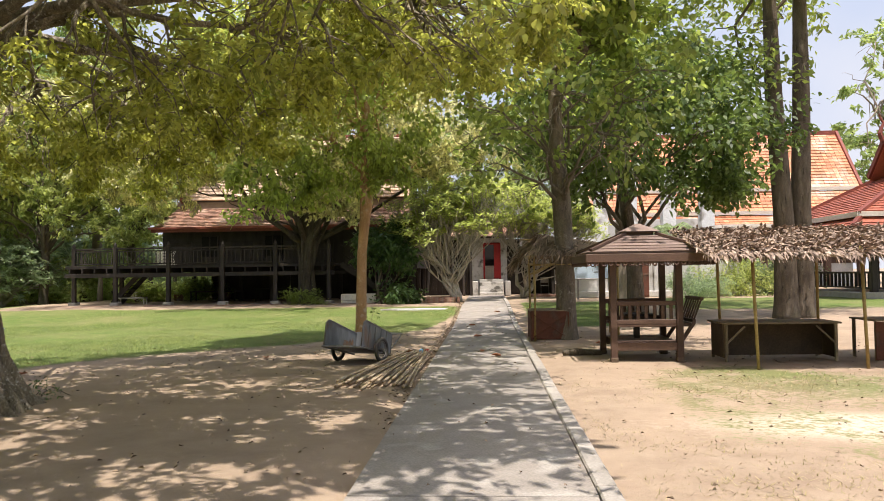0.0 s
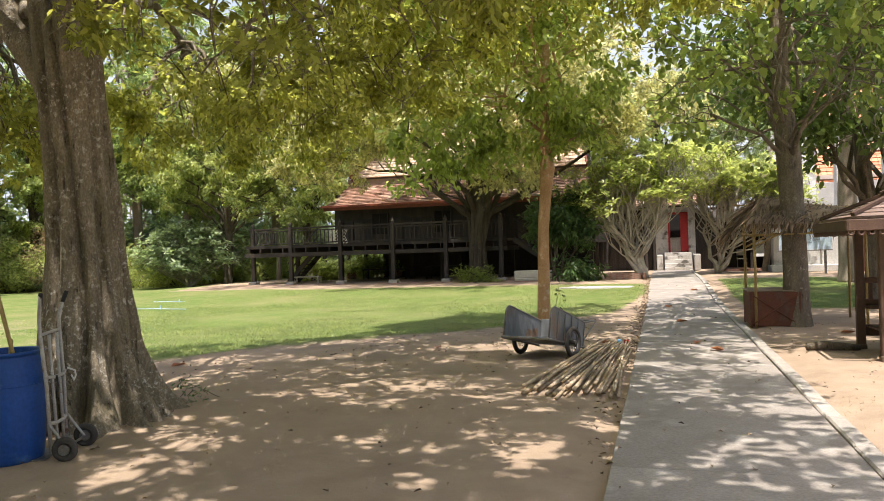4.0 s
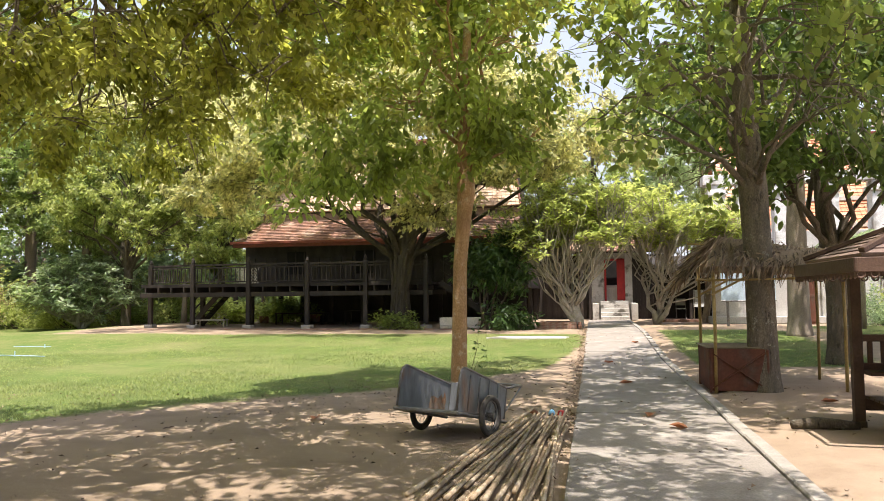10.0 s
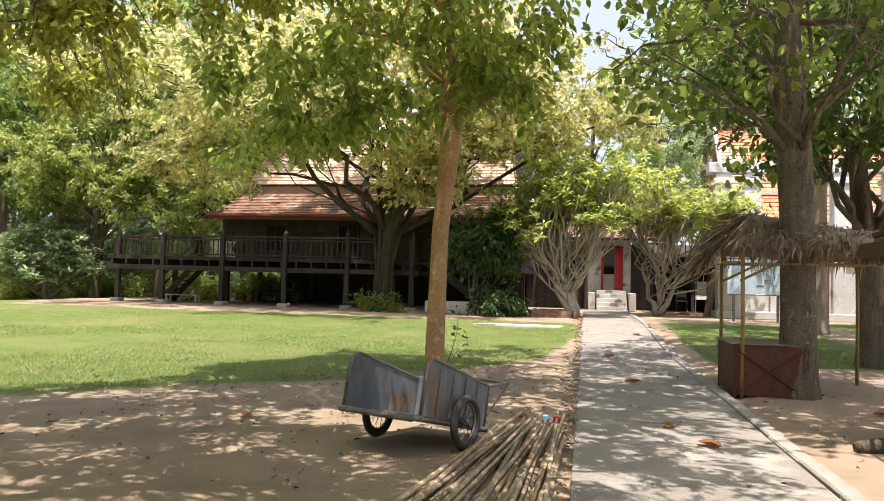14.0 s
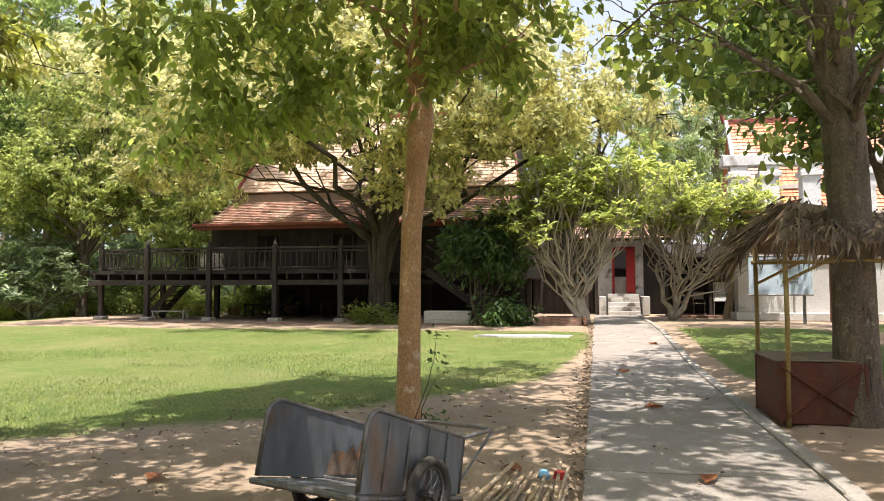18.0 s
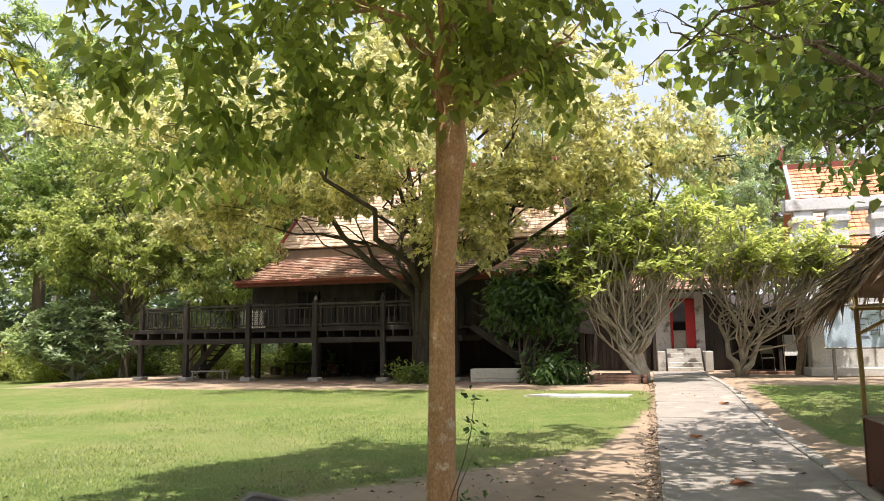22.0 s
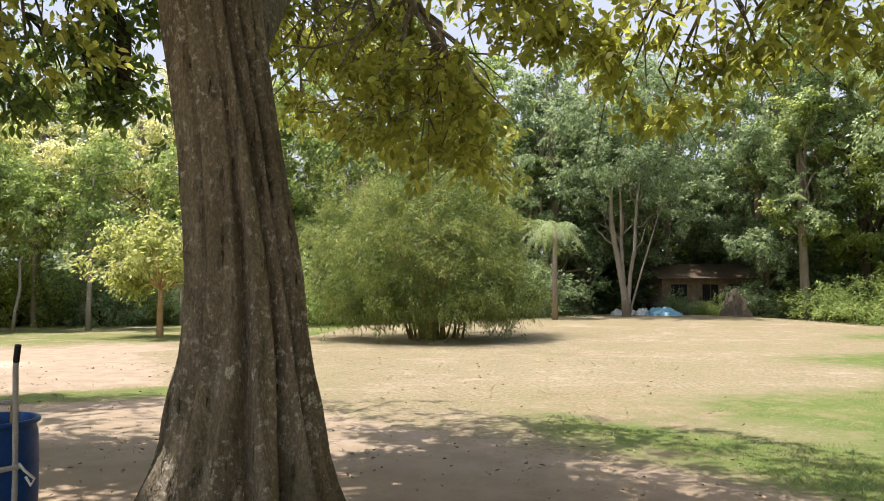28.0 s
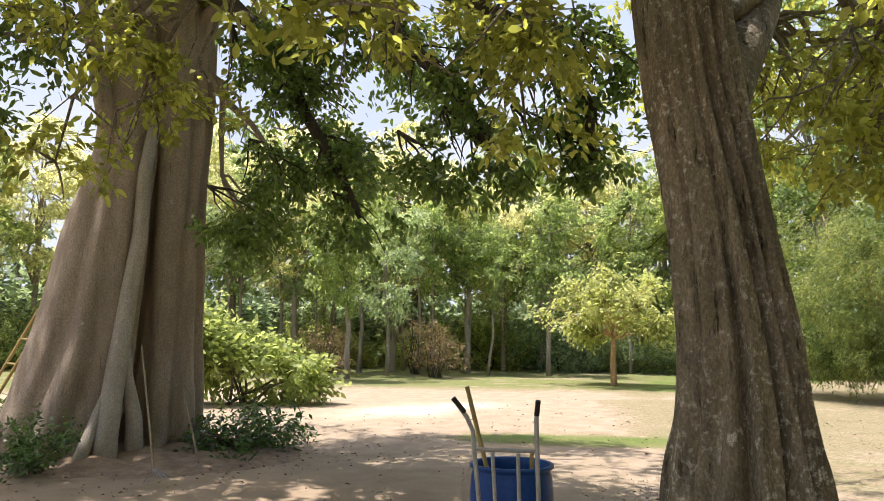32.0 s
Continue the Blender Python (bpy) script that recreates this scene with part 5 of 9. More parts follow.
limbs(F_TREE, [(0.3, 0, 4.4)], F_SHADE_OVER[::3], 0.06, BARK_SHADED, 90, 3, 0.1)
limbs(F_TREE, [(0.2, 0, 3.2), (0.05, 0, 2.6)], F_LOW[::2], 0.05, BARK_SHADED, 88, 4, 0.1)
_f = random.Random(86)
for k in range(7):
    a = 2 * math.pi * k / 7 + 0.3
    line = [(0.5 * math.cos(a), 0.44 * math.sin(a), -0.1), (0.32 * math.cos(a + 0.1), 0.3 * math.sin(a + 0.1), 0.6), (0.27 * math.cos(a + 0.3), 0.26 * math.sin(a + 0.3), 1.6), (0.1 + 0.43 * math.cos(a + 0.4), 0.42 * math.sin(a + 0.4), 2.7), (0.2 + 0.9 * math.cos(a + 0.5), 0.6 * math.sin(a + 0.5), 3.8)]
    part("stem", Shape().tube(line, [0.13, 0.1, 0.085, 0.08, 0.06], 10), BARK_SHADED, F_TREE, smooth=True)


def rosettes(name, tips, extra, per, length, seed):
    """Long leaves fanning out from each branch tip; extra side shoots stand close by the tips."""
    rng = np.random.default_rng(seed)
    t = np.array(tips, float)
    side = t[rng.integers(0, len(t), extra)]
    side[:, :3] += rng.normal(0, 1, (extra, 3)) * np.array([0.3, 0.3, 0.18])
    t = np.concatenate([t, side])
    n = len(t) * per
    axis = np.repeat(t[:, 3:] * 0.5 + np.array([0, 0, 0.8]), per, 0)
    axis /= np.linalg.norm(axis, axis=1, keepdims=True)
    d = rng.normal(0, 1, (n, 3))
    d -= axis * np.sum(d * axis, 1, keepdims=True)
    d /= np.linalg.norm(d, axis=1, keepdims=True)
    s = np.cross(axis, d)
    rise = rng.uniform(-0.25, 0.95, (n, 1))
    d = d + axis * rise
    d /= np.linalg.norm(d, axis=1, keepdims=True)
    nrm = np.cross(d, s)
    L = (length * rng.uniform(0.6, 1.15, n))[:, None]
    W = L * 0.36
    c = np.repeat(t[:, :3], per, 0) + rng.normal(0, 0.025, (n, 3)) + 0.02 * d
    rows = [c, c + 0.45 * L * d + 0.46 * W * s + 0.1 * W * nrm, c + 0.78 * L * d + 0.4 * W * s + 0.08 * W * nrm - 0.05 * L * nrm, c + L * d - 0.16 * L * nrm,
            c + 0.78 * L * d - 0.4 * W * s + 0.08 * W * nrm - 0.05 * L * nrm, c + 0.45 * L * d - 0.46 * W * s + 0.1 * W * nrm]
    verts = np.stack(rows, 1).reshape(-1, 3)
    return array_mesh(name, verts, np.arange(len(verts)), 6)


def frangipani(name, label, x, y, blobs, stems, leaf, seed, clusters, length=0.21):
    root = thing(name, x, y, ground_z(x, y) - 0.02, label, "tree", "frangipani trees")
    rng = random.Random(seed)
    tips = []
    for k, (sx, sy, sz) in enumerate(stems):
        s = Shape()
        line = bent((0, 0, 0), (sx, sy, sz), rng, 0.0, 0.14, 5)
        s.tube(line, [0.12 - 0.015 * i for i in range(6)], 9)
        for b in range(9):
            bx, by, bz, rx, ry, rz = blobs[rng.randrange(len(blobs))]
            g = (bx + rng.uniform(-0.8, 0.8) * rx, by + rng.uniform(-0.8, 0.8) * ry, bz + rng.uniform(-0.9, 0.3) * rz)
            tl = bent(line[rng.randint(2, 5)], g, rng, -0.08, 0.14, 5)
            s.tube(tl, [0.036 - 0.004 * i for i in range(6)], 6)
            for c in range(8):
                g2 = (g[0] + rng.uniform(-0.7, 0.7), g[1] + rng.uniform(-0.7, 0.7), g[2] + rng.uniform(0.0, 0.8))
                tw = bent(tl[rng.randint(2, 5)], g2, rng, -0.05, 0.12, 3)
                s.tube(tw, [0.02, 0.019, 0.017, 0.014], 5)
                tips.append((*g2, *(Vector(tw[3]) - Vector(tw[2])).normalized()))
        part("trunk", s, BARK_FRANGI, root, smooth=True)
    part("crown", rosettes("crown", tips, clusters, 11, length, seed), leaf, root)
    return root


frangipani("frangipani_tree", "many-branched grey frangipani with bright green leaves beside the path", -0.2, 31.3,
           [(-2.0, 0, 4.0, 1.4, 1.4, 0.9), (-0.2, 0, 4.9, 1.6, 1.5, 1.0), (1.0, 0.3, 4.4, 1.3, 1.4, 0.9), (-1.0, -0.5, 3.8, 1.4, 1.2, 0.7), (-2.8, 0.2, 3.3, 0.9, 0.9, 0.6), (0.9, -0.2, 3.5, 1.0, 1.0, 0.55), (-1.9, -0.4, 2.9, 0.8, 0.8, 0.45), (0.0, -0.6, 3.2, 0.9, 0.8, 0.5)],
           [(-0.7, 0, 1.3), (-0.3, 0.3, 1.7), (-1.2, -0.2, 2.0), (-0.9, 0.2, 2.3), (0.1, -0.1, 2.1)], LEAF_FRANGI, 91, 480, 0.27)
frangipani("frangipani_tree", "grey frangipani with bright green leaves overhanging the gate path", 2.75, 35.6,
           [(0.6, 0, 4.6, 1.7, 1.5, 1.1), (-0.9, 0, 4.9, 1.5, 1.4, 1.0), (2.0, 0, 4.1, 1.3, 1.3, 0.9), (0.2, -0.6, 3.7, 1.6, 1.2, 0.8), (3.0, -0.3, 3.4, 1.0, 1.0, 0.7), (-1.0, -0.4, 3.7, 0.9, 0.9, 0.5), (1.2, -0.6, 3.1, 0.9, 0.8, 0.5)],
           [(0.6, 0, 1.7), (-0.5, 0.2, 2.0), (1.3, -0.2, 2.0), (0.2, -0.2, 2.3)], LEAF_FRANGI, 92, 520, 0.27)
frangipani("frangipani_tree", "low frangipani at the lawn edge, leaves painted sunlit-pale", -24.8, 36.8,
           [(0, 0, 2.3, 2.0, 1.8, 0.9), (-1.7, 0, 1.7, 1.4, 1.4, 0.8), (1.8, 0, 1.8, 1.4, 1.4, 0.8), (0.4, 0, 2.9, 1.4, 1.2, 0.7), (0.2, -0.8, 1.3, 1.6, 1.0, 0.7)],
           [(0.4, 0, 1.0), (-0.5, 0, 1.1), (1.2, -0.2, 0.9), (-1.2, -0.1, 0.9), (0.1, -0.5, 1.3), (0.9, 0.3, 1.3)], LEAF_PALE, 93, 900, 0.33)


def bush(name, label, x, y, blobs, leaf, clusters, per, length, width, seed, droop=0.2, spread=0.2, group="", pointed=False, stems=6, thick=1.0):
    root = thing(name, x, y, ground_z(x, y) - 0.02, label, "bush", group)
    rng = random.Random(seed)
    s = Shape()
    for k in range(stems):
        bx, by, bz, rx, ry, rz = blobs[k % len(blobs)]
        s.tube(bent((rng.uniform(-0.3, 0.3), rng.uniform(-0.3, 0.3), 0), (bx + rng.uniform(-.5, .5) * rx, by + rng.uniform(-.5, .5) * ry, bz + 0.4 * rz), rng, 0, 0.1, 4), [thick * q for q in (0.05, 0.04, 0.03, 0.02, 0.012)], 6)
    part("stem", s, BARK_DARK, root, smooth=True)
    part("foliage", crown_mesh("foliage", blobs, clusters, per, length, width, spread, droop, seed, pointed, 0.5), leaf, root)
    return root


bush("shrub", "tall dark green shrub in front of the house stairs", -3.6, 31.0,
     [(-0.5, 0, 2.4, 0.7, 0.7, 0.7), (0.3, 0, 3.0, 0.9, 0.8, 0.9), (0.9, 0, 2.3, 0.8, 0.7, 0.8), (0.9, -0.3, 0.55, 0.75, 0.6, 0.5)], LEAF_DARK, 480, 12, 0.24, 0.075, 101, 0.6, 0.15, pointed=True)
bush("shrub", "low glossy green shrub under the fluted trees", -7.6, -1.4, [(0, 0, 0.35, 0.9, 0.8, 0.4), (0.9, 0.5, 0.25, 0.6, 0.5, 0.3)], LEAF_DARK, 240, 10, 0.12, 0.05, 102, 0.1, 0.1)
bush("shrub", "bright yellow-green shrub behind the huge tree", -11.9, -7.9, [(0, 0, 1.0, 1.2, 1.1, 0.9), (-1.1, 0.9, 0.7, 0.9, 0.8, 0.6), (0.7, -0.8, 1.7, 1.1, 1.0, 0.8)], LEAF_FRESH, 620, 12, 0.2, 0.1, 103, 0.4, 0.18, pointed=True)
bush("shrub", "dark weeds at the foot of the huge tree", -5.2, -3.2, [(0, 0, 0.35, 0.8, 0.7, 0.4)], LEAF_DARK, 160, 10, 0.12, 0.05, 104, 0.1, 0.1)


# far trees: a few kinds, repeated round the lawn
def far_kind(name, label, height, wide, bark, leaf, seed, trunk_r, low, clusters, length, per=46):
    rng = random.Random(seed)
    blobs = []
    n = 20
    for i in range(n):
        t = i / (n - 1)
        z = height * (low + (0.97 - low) * t)
        q = wide * (0.3 + 0.7 * math.sin(math.pi * (0.15 + 0.8 * t)))
        a = i * 2.4 + rng.uniform(-0.5, 0.5)
        d = q * rng.uniform(0.35, 0.85)
        r = q * rng.uniform(0.34, 0.52)
        blobs.append((d * math.cos(a), d * math.sin(a), z, r, r, height * rng.uniform(0.05, 0.085)))
    return tree(name, label, 0, -300, trunk_rows([(0, 0, -0.2, trunk_r * 1.5), (0, 0, 0.6, trunk_r), (wide * 0.05, 0, height * 0.4, trunk_r * 0.75), (0, wide * 0.04, height * 0.85, trunk_r * 0.25)], 10),
                blobs, bark, leaf, dict(clusters=clusters, per=per, length=length, width=length * 0.62, spread=np.array([0.25, 0.25, 0.12]), droop=0.6, shell=0.4, gap=0.06, lump=0.75, pointed="small"), seed,
                starts=[(0, 0, height * low * 0.9), (0, 0, height * 0.5), (0, 0, height * 0.7)], limb_r=trunk_r * 0.4, twigs=2, group="trees round the lawn", seg=10)


KINDS = [
    far_kind("forest_tree", "tall dense green tree at the edge of the lawn", 15, 4.6, BARK_PALE, LEAF_FAR, 201, 0.26, 0.3, 760, 0.19),
    far_kind("forest_tree", "tall dark bluish-green tree at the edge of the lawn", 14, 4.4, BARK_PALE, LEAF_BLUE, 202, 0.24, 0.1, 800, 0.2),
    far_kind("forest_tree", "slender pale-trunked tree with hanging leaves", 17, 3.4, BARK_PALE, LEAF_SILVER, 203, 0.24, 0.3, 700, 0.18),
    far_kind("forest_tree", "fresh yellow-green tree at the edge of the lawn", 13, 4.4, BARK_DARK, LEAF_FRESH, 204, 0.24, 0.22, 760, 0.19),
    far_kind("forest_tree", "airy tree in the open wood, yellow-green leaves painted sunlit-pale", 14, 4.2, BARK_PALE, LEAF_GLOW, 207, 0.16, 0.36, 640, 0.18),
    far_kind("forest_tree", "distant green tree beyond the edge of the wood", 15, 4.8, BARK_PALE, LEAF_FAR, 205, 0.26, 0.12, 330, 0.34, 20),
    far_kind("forest_tree", "distant dark green tree beyond the edge of the wood", 14, 4.8, BARK_PALE, LEAF_BLUE, 206, 0.26, 0.08, 330, 0.34, 20),
]


def put_far(kind, x, y, scale=1.0, rz=0, fat=1.0):
    scale *= 1.22
    return copy_thing(KINDS[kind], pose(x, y, ground_z(x, y) - 0.05, 0, 0, rz) @ Matrix.Diagonal((scale * fat, scale * fat, scale, 1)))


_r = random.Random(77)
WEST_TREES = [(1, -46, 21.5, 1.0), (2, -37.5, 31.5, 1.1), (1, -49, 16.5, 1.0), (1, -47, 11.5, 1.05), (1, -45, 9.5, 1.0), (0, -47, 5, 1.0), (2, -42, 22.5, 0.95), (3, -43, 26, 1.1), (2, -40, 29, 1.1), (0, -40, 34, 1.1), (3, -36.5, 38, 1.0), (0, -33, 43, 1.25), (0, -29, 42.5, 1.05), (0, -27.5, 43, 0.85)]
SOUTH_TREES = [(0, -25, 47, 1.2), (0, -18, 49, 1.1), (3, -21, 44, 1.0), (3, -12, 52, 1.0), (0, -5, 54, 1.0), (3, 0.5, 56, 0.95), (0, -45, -2, 1.25), (3, -43, -8, 1.2), (4, -41, -14, 1.3), (0, -38, -18.5, 1.2), (4, -36, -24, 1.3), (4, -31, -27, 1.3), (0, -27, -31, 1.25), (4, -22, -33, 1.3)]
EAST_TREES = [(4, -17, -35, 1.2), (4, -24, -21, 1.05), (4, -29.5, -19.5, 1.15), (4, -20, -24.5, 1.1), (4, -34, -15.5, 1.0), (3, -12, -36, 1.3), (0, -6, -37, 1.3), (0, 0, -38, 1.2), (2, 4.5, 57, 0.85), (2, 8.5, 62, 0.9), (0, 12, 62, 1.2), (3, 22, 66, 1.2), (0, 34, 60, 1.3), (0, 34, 44, 1.2), (0, 30, -10, 1.0), (0, 28, 5, 1.0), (3, 29, -24, 1.0), (0, 14, -34, 1.0)]
FAR = WEST_TREES + SOUTH_TREES + EAST_TREES
for k, x, y, s in FAR:
    put_far(5 if (k, x, y, s) in EAST_TREES and x > 10 else k, x, y, s * (0.68 if y < -6 and x < 0 else 0.92), _r.uniform(0, 360))
for i in range(34):
    t = i / 33
    a = math.radians(30 + 190 * t)
    d = _r.uniform(54, 64)
    put_far(_r.choice((5, 5, 6)), -3 - d * math.sin(a) * 0.98, 9 + d * math.cos(a), _r.uniform(0.8, 1.15) * (0.75 if a > 2.1 else 1.0), _r.uniform(0, 360))

for i in range(17):
    a = math.radians(58 + 4.1 * i)
    d = _r.uniform(47, 52)
    put_far(6 if i % 3 else 5, -3 - d * math.sin(a), 9 + d * math.cos(a), _r.uniform(0.65, 0.85) * (0.8 if a > 2.1 else 1.0), _r.uniform(0, 360), 1.1)

LOW_KINDS = [bush("undergrowth", "dense low undergrowth at the edge of the wood", 0, -310, ring_blobs(6, 1.4, 0.9, 1.2, 0.9, 300 + k) + [(0, 0, 1.6, 1.3, 1.3, 0.9)], lf, 330, 26, 0.13, 0.085, 300 + k, 0.3, 0.2, "undergrowth", "small")
             for k, lf in enumerate((LEAF_BLUE, LEAF_FAR, LEAF_LAWN))]
for i in range(64):
    t = i / 63
    a = math.radians(34 + 172 * t)
    base = np.interp(t, [0, 0.12, 0.2, 0.4, 0.5, 0.6, 0.8, 1], [46, 44, 44, 41, 44, 46, 42, 40])
    d = base + _r.uniform(-1.5, 2.5)
    x, y = -d * math.sin(a), 9 + d * math.cos(a)
    if x < -30 and 9.5 < y < 20.5:
        x -= 8
    elif x < -30 and 20.5 <= y < 36:
        x -= 1.5
    s = _r.uniform(0.8, 1.5)
    copy_thing(LOW_KINDS[_r.choice((0, 1, 1, 2, 2))], pose(x, y, ground_z(x, y) - 0.05, 0, 0, _r.uniform(0, 360)) @ Matrix.Diagonal((s, s, s * _r.uniform(0.7, 1.2), 1)))
BACK_LOW = bush("undergrowth", "tall dim undergrowth inside the wood", 0, -310, ring_blobs(6, 1.3, 0.9, 1.1, 0.9, 309) + [(0, 0, 1.8, 1.3, 1.3, 1.1)], LEAF_BLUE, 300, 8, 0.3, 0.17, 309, 0.3, 0.3, "undergrowth")
for i in range(124):
    a = math.radians(26 + 198 * i / 123)
    d = _r.uniform(48, 53) if i % 2 else _r.uniform(56, 60)
    x, y, s = -3 - d * math.sin(a), 9 + d * math.cos(a), _r.uniform(1.7, 2.5)
    copy_thing(BACK_LOW, pose(x, y, ground_z(x, y) - 0.1, 0, 0, _r.uniform(0, 360)) @ Matrix.Diagonal((s, s, s * 0.8, 1)))
for x, y, s in ((-19.5, 44.5, 1.1), (-17.0, 43.5, 1.0), (-15.5, 45.5, 1.4), (-12.5, 45.0, 1.2), (-9.5, 45.5, 1.3), (-6.5, 45.0, 1.2), (-20.5, 41.5, 0.8), (-22.0, 45, 1.3), (10.5, 33.6, 0.6), (13, 36, 0.9), (15.5, 38.5, 1.0), (12.5, 40.5, 1.2), (-27.5, 39.5, 0.8), (-30, 38.5, 1.0), (-33, 37, 0.9), (-44.4, 16.3, 0.55), (-44.0, 20.6, 0.8), (-44.6, 18.6, 0.5), (-38.5, 24.2, 0.9), (-37.8, 29.6, 1.0), (-35.5, 32.4, 1.1)):
    copy_thing(LOW_KINDS[_r.choice((0, 1, 2))], pose(x, y, ground_z(x, y) - 0.05, 0, 0, _r.uniform(0, 360)) @ Matrix.Diagonal((s, s, s, 1)))


for x, y, k, leaf, sd in ((-40.5, 27.4, 1.1, LEAF_FRESH, 551), (-38.6, 29.8, 0.8, LEAF_SILVER, 552), (-36.4, 31.8, 1.0, LEAF_FRESH, 553), (-34.6, 33.4, 0.85, LEAF_LAWN, 554)):
    bush("shrub", "leafy green shrub at the sunny edge of the wood", x, y, [(0, 0, 1.3 * k, 1.4 * k, 1.4 * k, 1.0 * k), (0.6 * k, 1.3 * k, 1.0 * k, 1.0 * k, 1.0 * k, 0.8 * k), (0.3 * k, -1.2 * k, 1.9 * k, 1.0 * k, 1.0 * k, 0.9 * k), (0.2, 0.3, 2.7 * k, 0.9 * k, 0.9 * k, 0.7 * k)], leaf, 330, 14, 0.22, 0.11, sd, 0.5, 0.2, "shrubs at the wood's edge", True)


def pale_stems(x, y, label, stems, blobs, leaf, seed, clusters):
    """A tree of several slender pale stems."""
    root = thing("pale_stemmed_tree", x, y, ground_z(x, y) - 0.05, label, "tree", "pale-stemmed trees")
    rng = random.Random(seed)
    for (ax, ay, bx, by, h, r) in stems:
        s = Shape()
        line = bent((ax, ay, -0.1), (bx, by, h), rng, 0.0, 0.018, 6)
        s.tube(line, [r * (1.25, 1, 0.92, 0.85, 0.75, 0.6, 0.4)[i] for i in range(7)], 10)
        for k in range(5):
            f = line[rng.randint(3, 6)]
            g = (f.x + rng.uniform(-1.6, 1.6), f.y + rng.uniform(-1.6, 1.6), f.z + rng.uniform(0.6, 2.4))
            s.tube(bent(f, g, rng, 0.0, 0.15, 4), [r * 0.3, r * 0.26, r * 0.2, r * 0.14, r * 0.08], 6)
        part("trunk", s, BARK_WHITE, root, smooth=True)
    part("crown", crown_mesh("crown", blobs, int(clusters * 1.4), 44, 0.2, 0.11, np.array([0.28, 0.28, 0.18]), 0.8, seed, "small", 0.45, 0.05, 0.8), leaf, root)


pale_stems(-40.5, 13.2, "forked pale-stemmed tree with dark bluish-green leaves by the rubbish", [(0, 0, -0.2, -0.9, 7.5, 0.17), (0, 0.1, 0.2, 0.7, 7, 0.11), (0, 0.1, 0.1, 1.7, 5.5, 0.06), (0, -0.1, 0, -0.2, 8, 0.1)],
           ring_blobs(7, 2.6, 7.4, 1.7, 1.3, 501) + ring_blobs(6, 2.4, 10.5, 1.9, 1.6, 502) + [(0, 3.2, 4.8, 1.2, 1.3, 1.0), (0, 0, 13, 2.2, 2.2, 1.4)], LEAF_BLUE, 503, 420)
pale_stems(-36.3, 26.4, "twin pale-stemmed tree at the edge of the lawn", [(0, -0.25, -0.2, -0.5, 9, 0.14), (0, 0.25, 0, 0.1, 10, 0.12)],
           ring_blobs(5, 1.8, 8.6, 1.5, 1.3, 511) + ring_blobs(5, 1.8, 11.6, 1.7, 1.6, 512) + [(0.2, -1.4, 6.2, 1.1, 1.1, 0.8), (0, 0, 14, 1.8, 1.8, 1.5)], LEAF_SILVER, 513, 300)
pale_stems(-33.4, 28.4, "slender pale-trunked tree with hanging silvery leaves", [(0, 0, -0.4, -0.6, 11, 0.19)],
           ring_blobs(5, 1.7, 7.0, 1.4, 1.6, 521) + ring_blobs(6, 2.0, 10.4, 1.7, 1.8, 522) + [(0.2, 0.8, 4.8, 1.0, 1.0, 1.0), (0, 0, 14, 1.8, 1.8, 1.8)], LEAF_SILVER, 523, 420)
DRY = leaf_material("dry russet leaves", (0.2, 0.13, 0.07), (0.3, 0.235, 0.13), (0.4, 0.28, 0.14), 0.35, 0.6)
for x, y, k in ((-29.5, 33.5, 1.25), (-31.5, 34.5, 1.0), (-26.0, -13.5, 0.9), (-22.5, -16.5, 0.8), (-27.5, -16.0, 1.1)):
    bush("dry_shrub", "tangled shrub with russet dry leaves at the wood's edge", x, y, [(q[0] * k, q[1] * k, q[2] * k, q[3] * k, q[4] * k, q[5] * k) for q in ((0, 0, 1.3, 1.3, 1.2, 1.0), (0.9, 0.6, 2.1, 0.9, 0.9, 0.8), (-0.8, -0.5, 1.9, 0.9, 0.8, 0.8), (0.1, 0.9, 0.8, 1.1, 0.9, 0.7))], DRY if y < 0 else LEAF_FRANGI, 110, 12, 0.15, 0.06, int(x * -10), 0.3, 0.2, "dry shrubs", stems=14, thick=0.6)
for x, y, k in ((-31.0, 36.6, 1.0), (-33.5, 35.6, 1.1)):
    bush("dry_shrub", "reddish leafy shrub in front of the little hut", x, y, [(0, 0, 1.5 * k, 1.5 * k, 1.3 * k, 1.3 * k), (0.8, 0.3, 2.6 * k, 1.1 * k, 1.0 * k, 0.8 * k)], DRY, 200, 12, 0.15, 0.06, int(x * -7), 0.3, 0.2, "dry shrubs", stems=10)
_q = random.Random(31)
for i in range(18):
    x, y = _q.uniform(-38, -17), _q.uniform(-27, -13)
    if x + 0.6 * y > -34:
        continue
    h = _q.uniform(5.5, 9)
    pale_stems(x, y, "thin bare-stemmed sapling in the open wood", [(0, 0, _q.uniform(-0.4, 0.4), _q.uniform(-0.4, 0.4), h, _q.uniform(0.05, 0.09))],
               [(_q.uniform(-0.7, 0.7), _q.uniform(-0.7, 0.7), h * f, 1.1, 1.1, 0.8) for f in (0.75, 0.92, 1.08)], _q.choice((LEAF_FAR, LEAF_LAWN)), _q.randint(1, 999), 40)
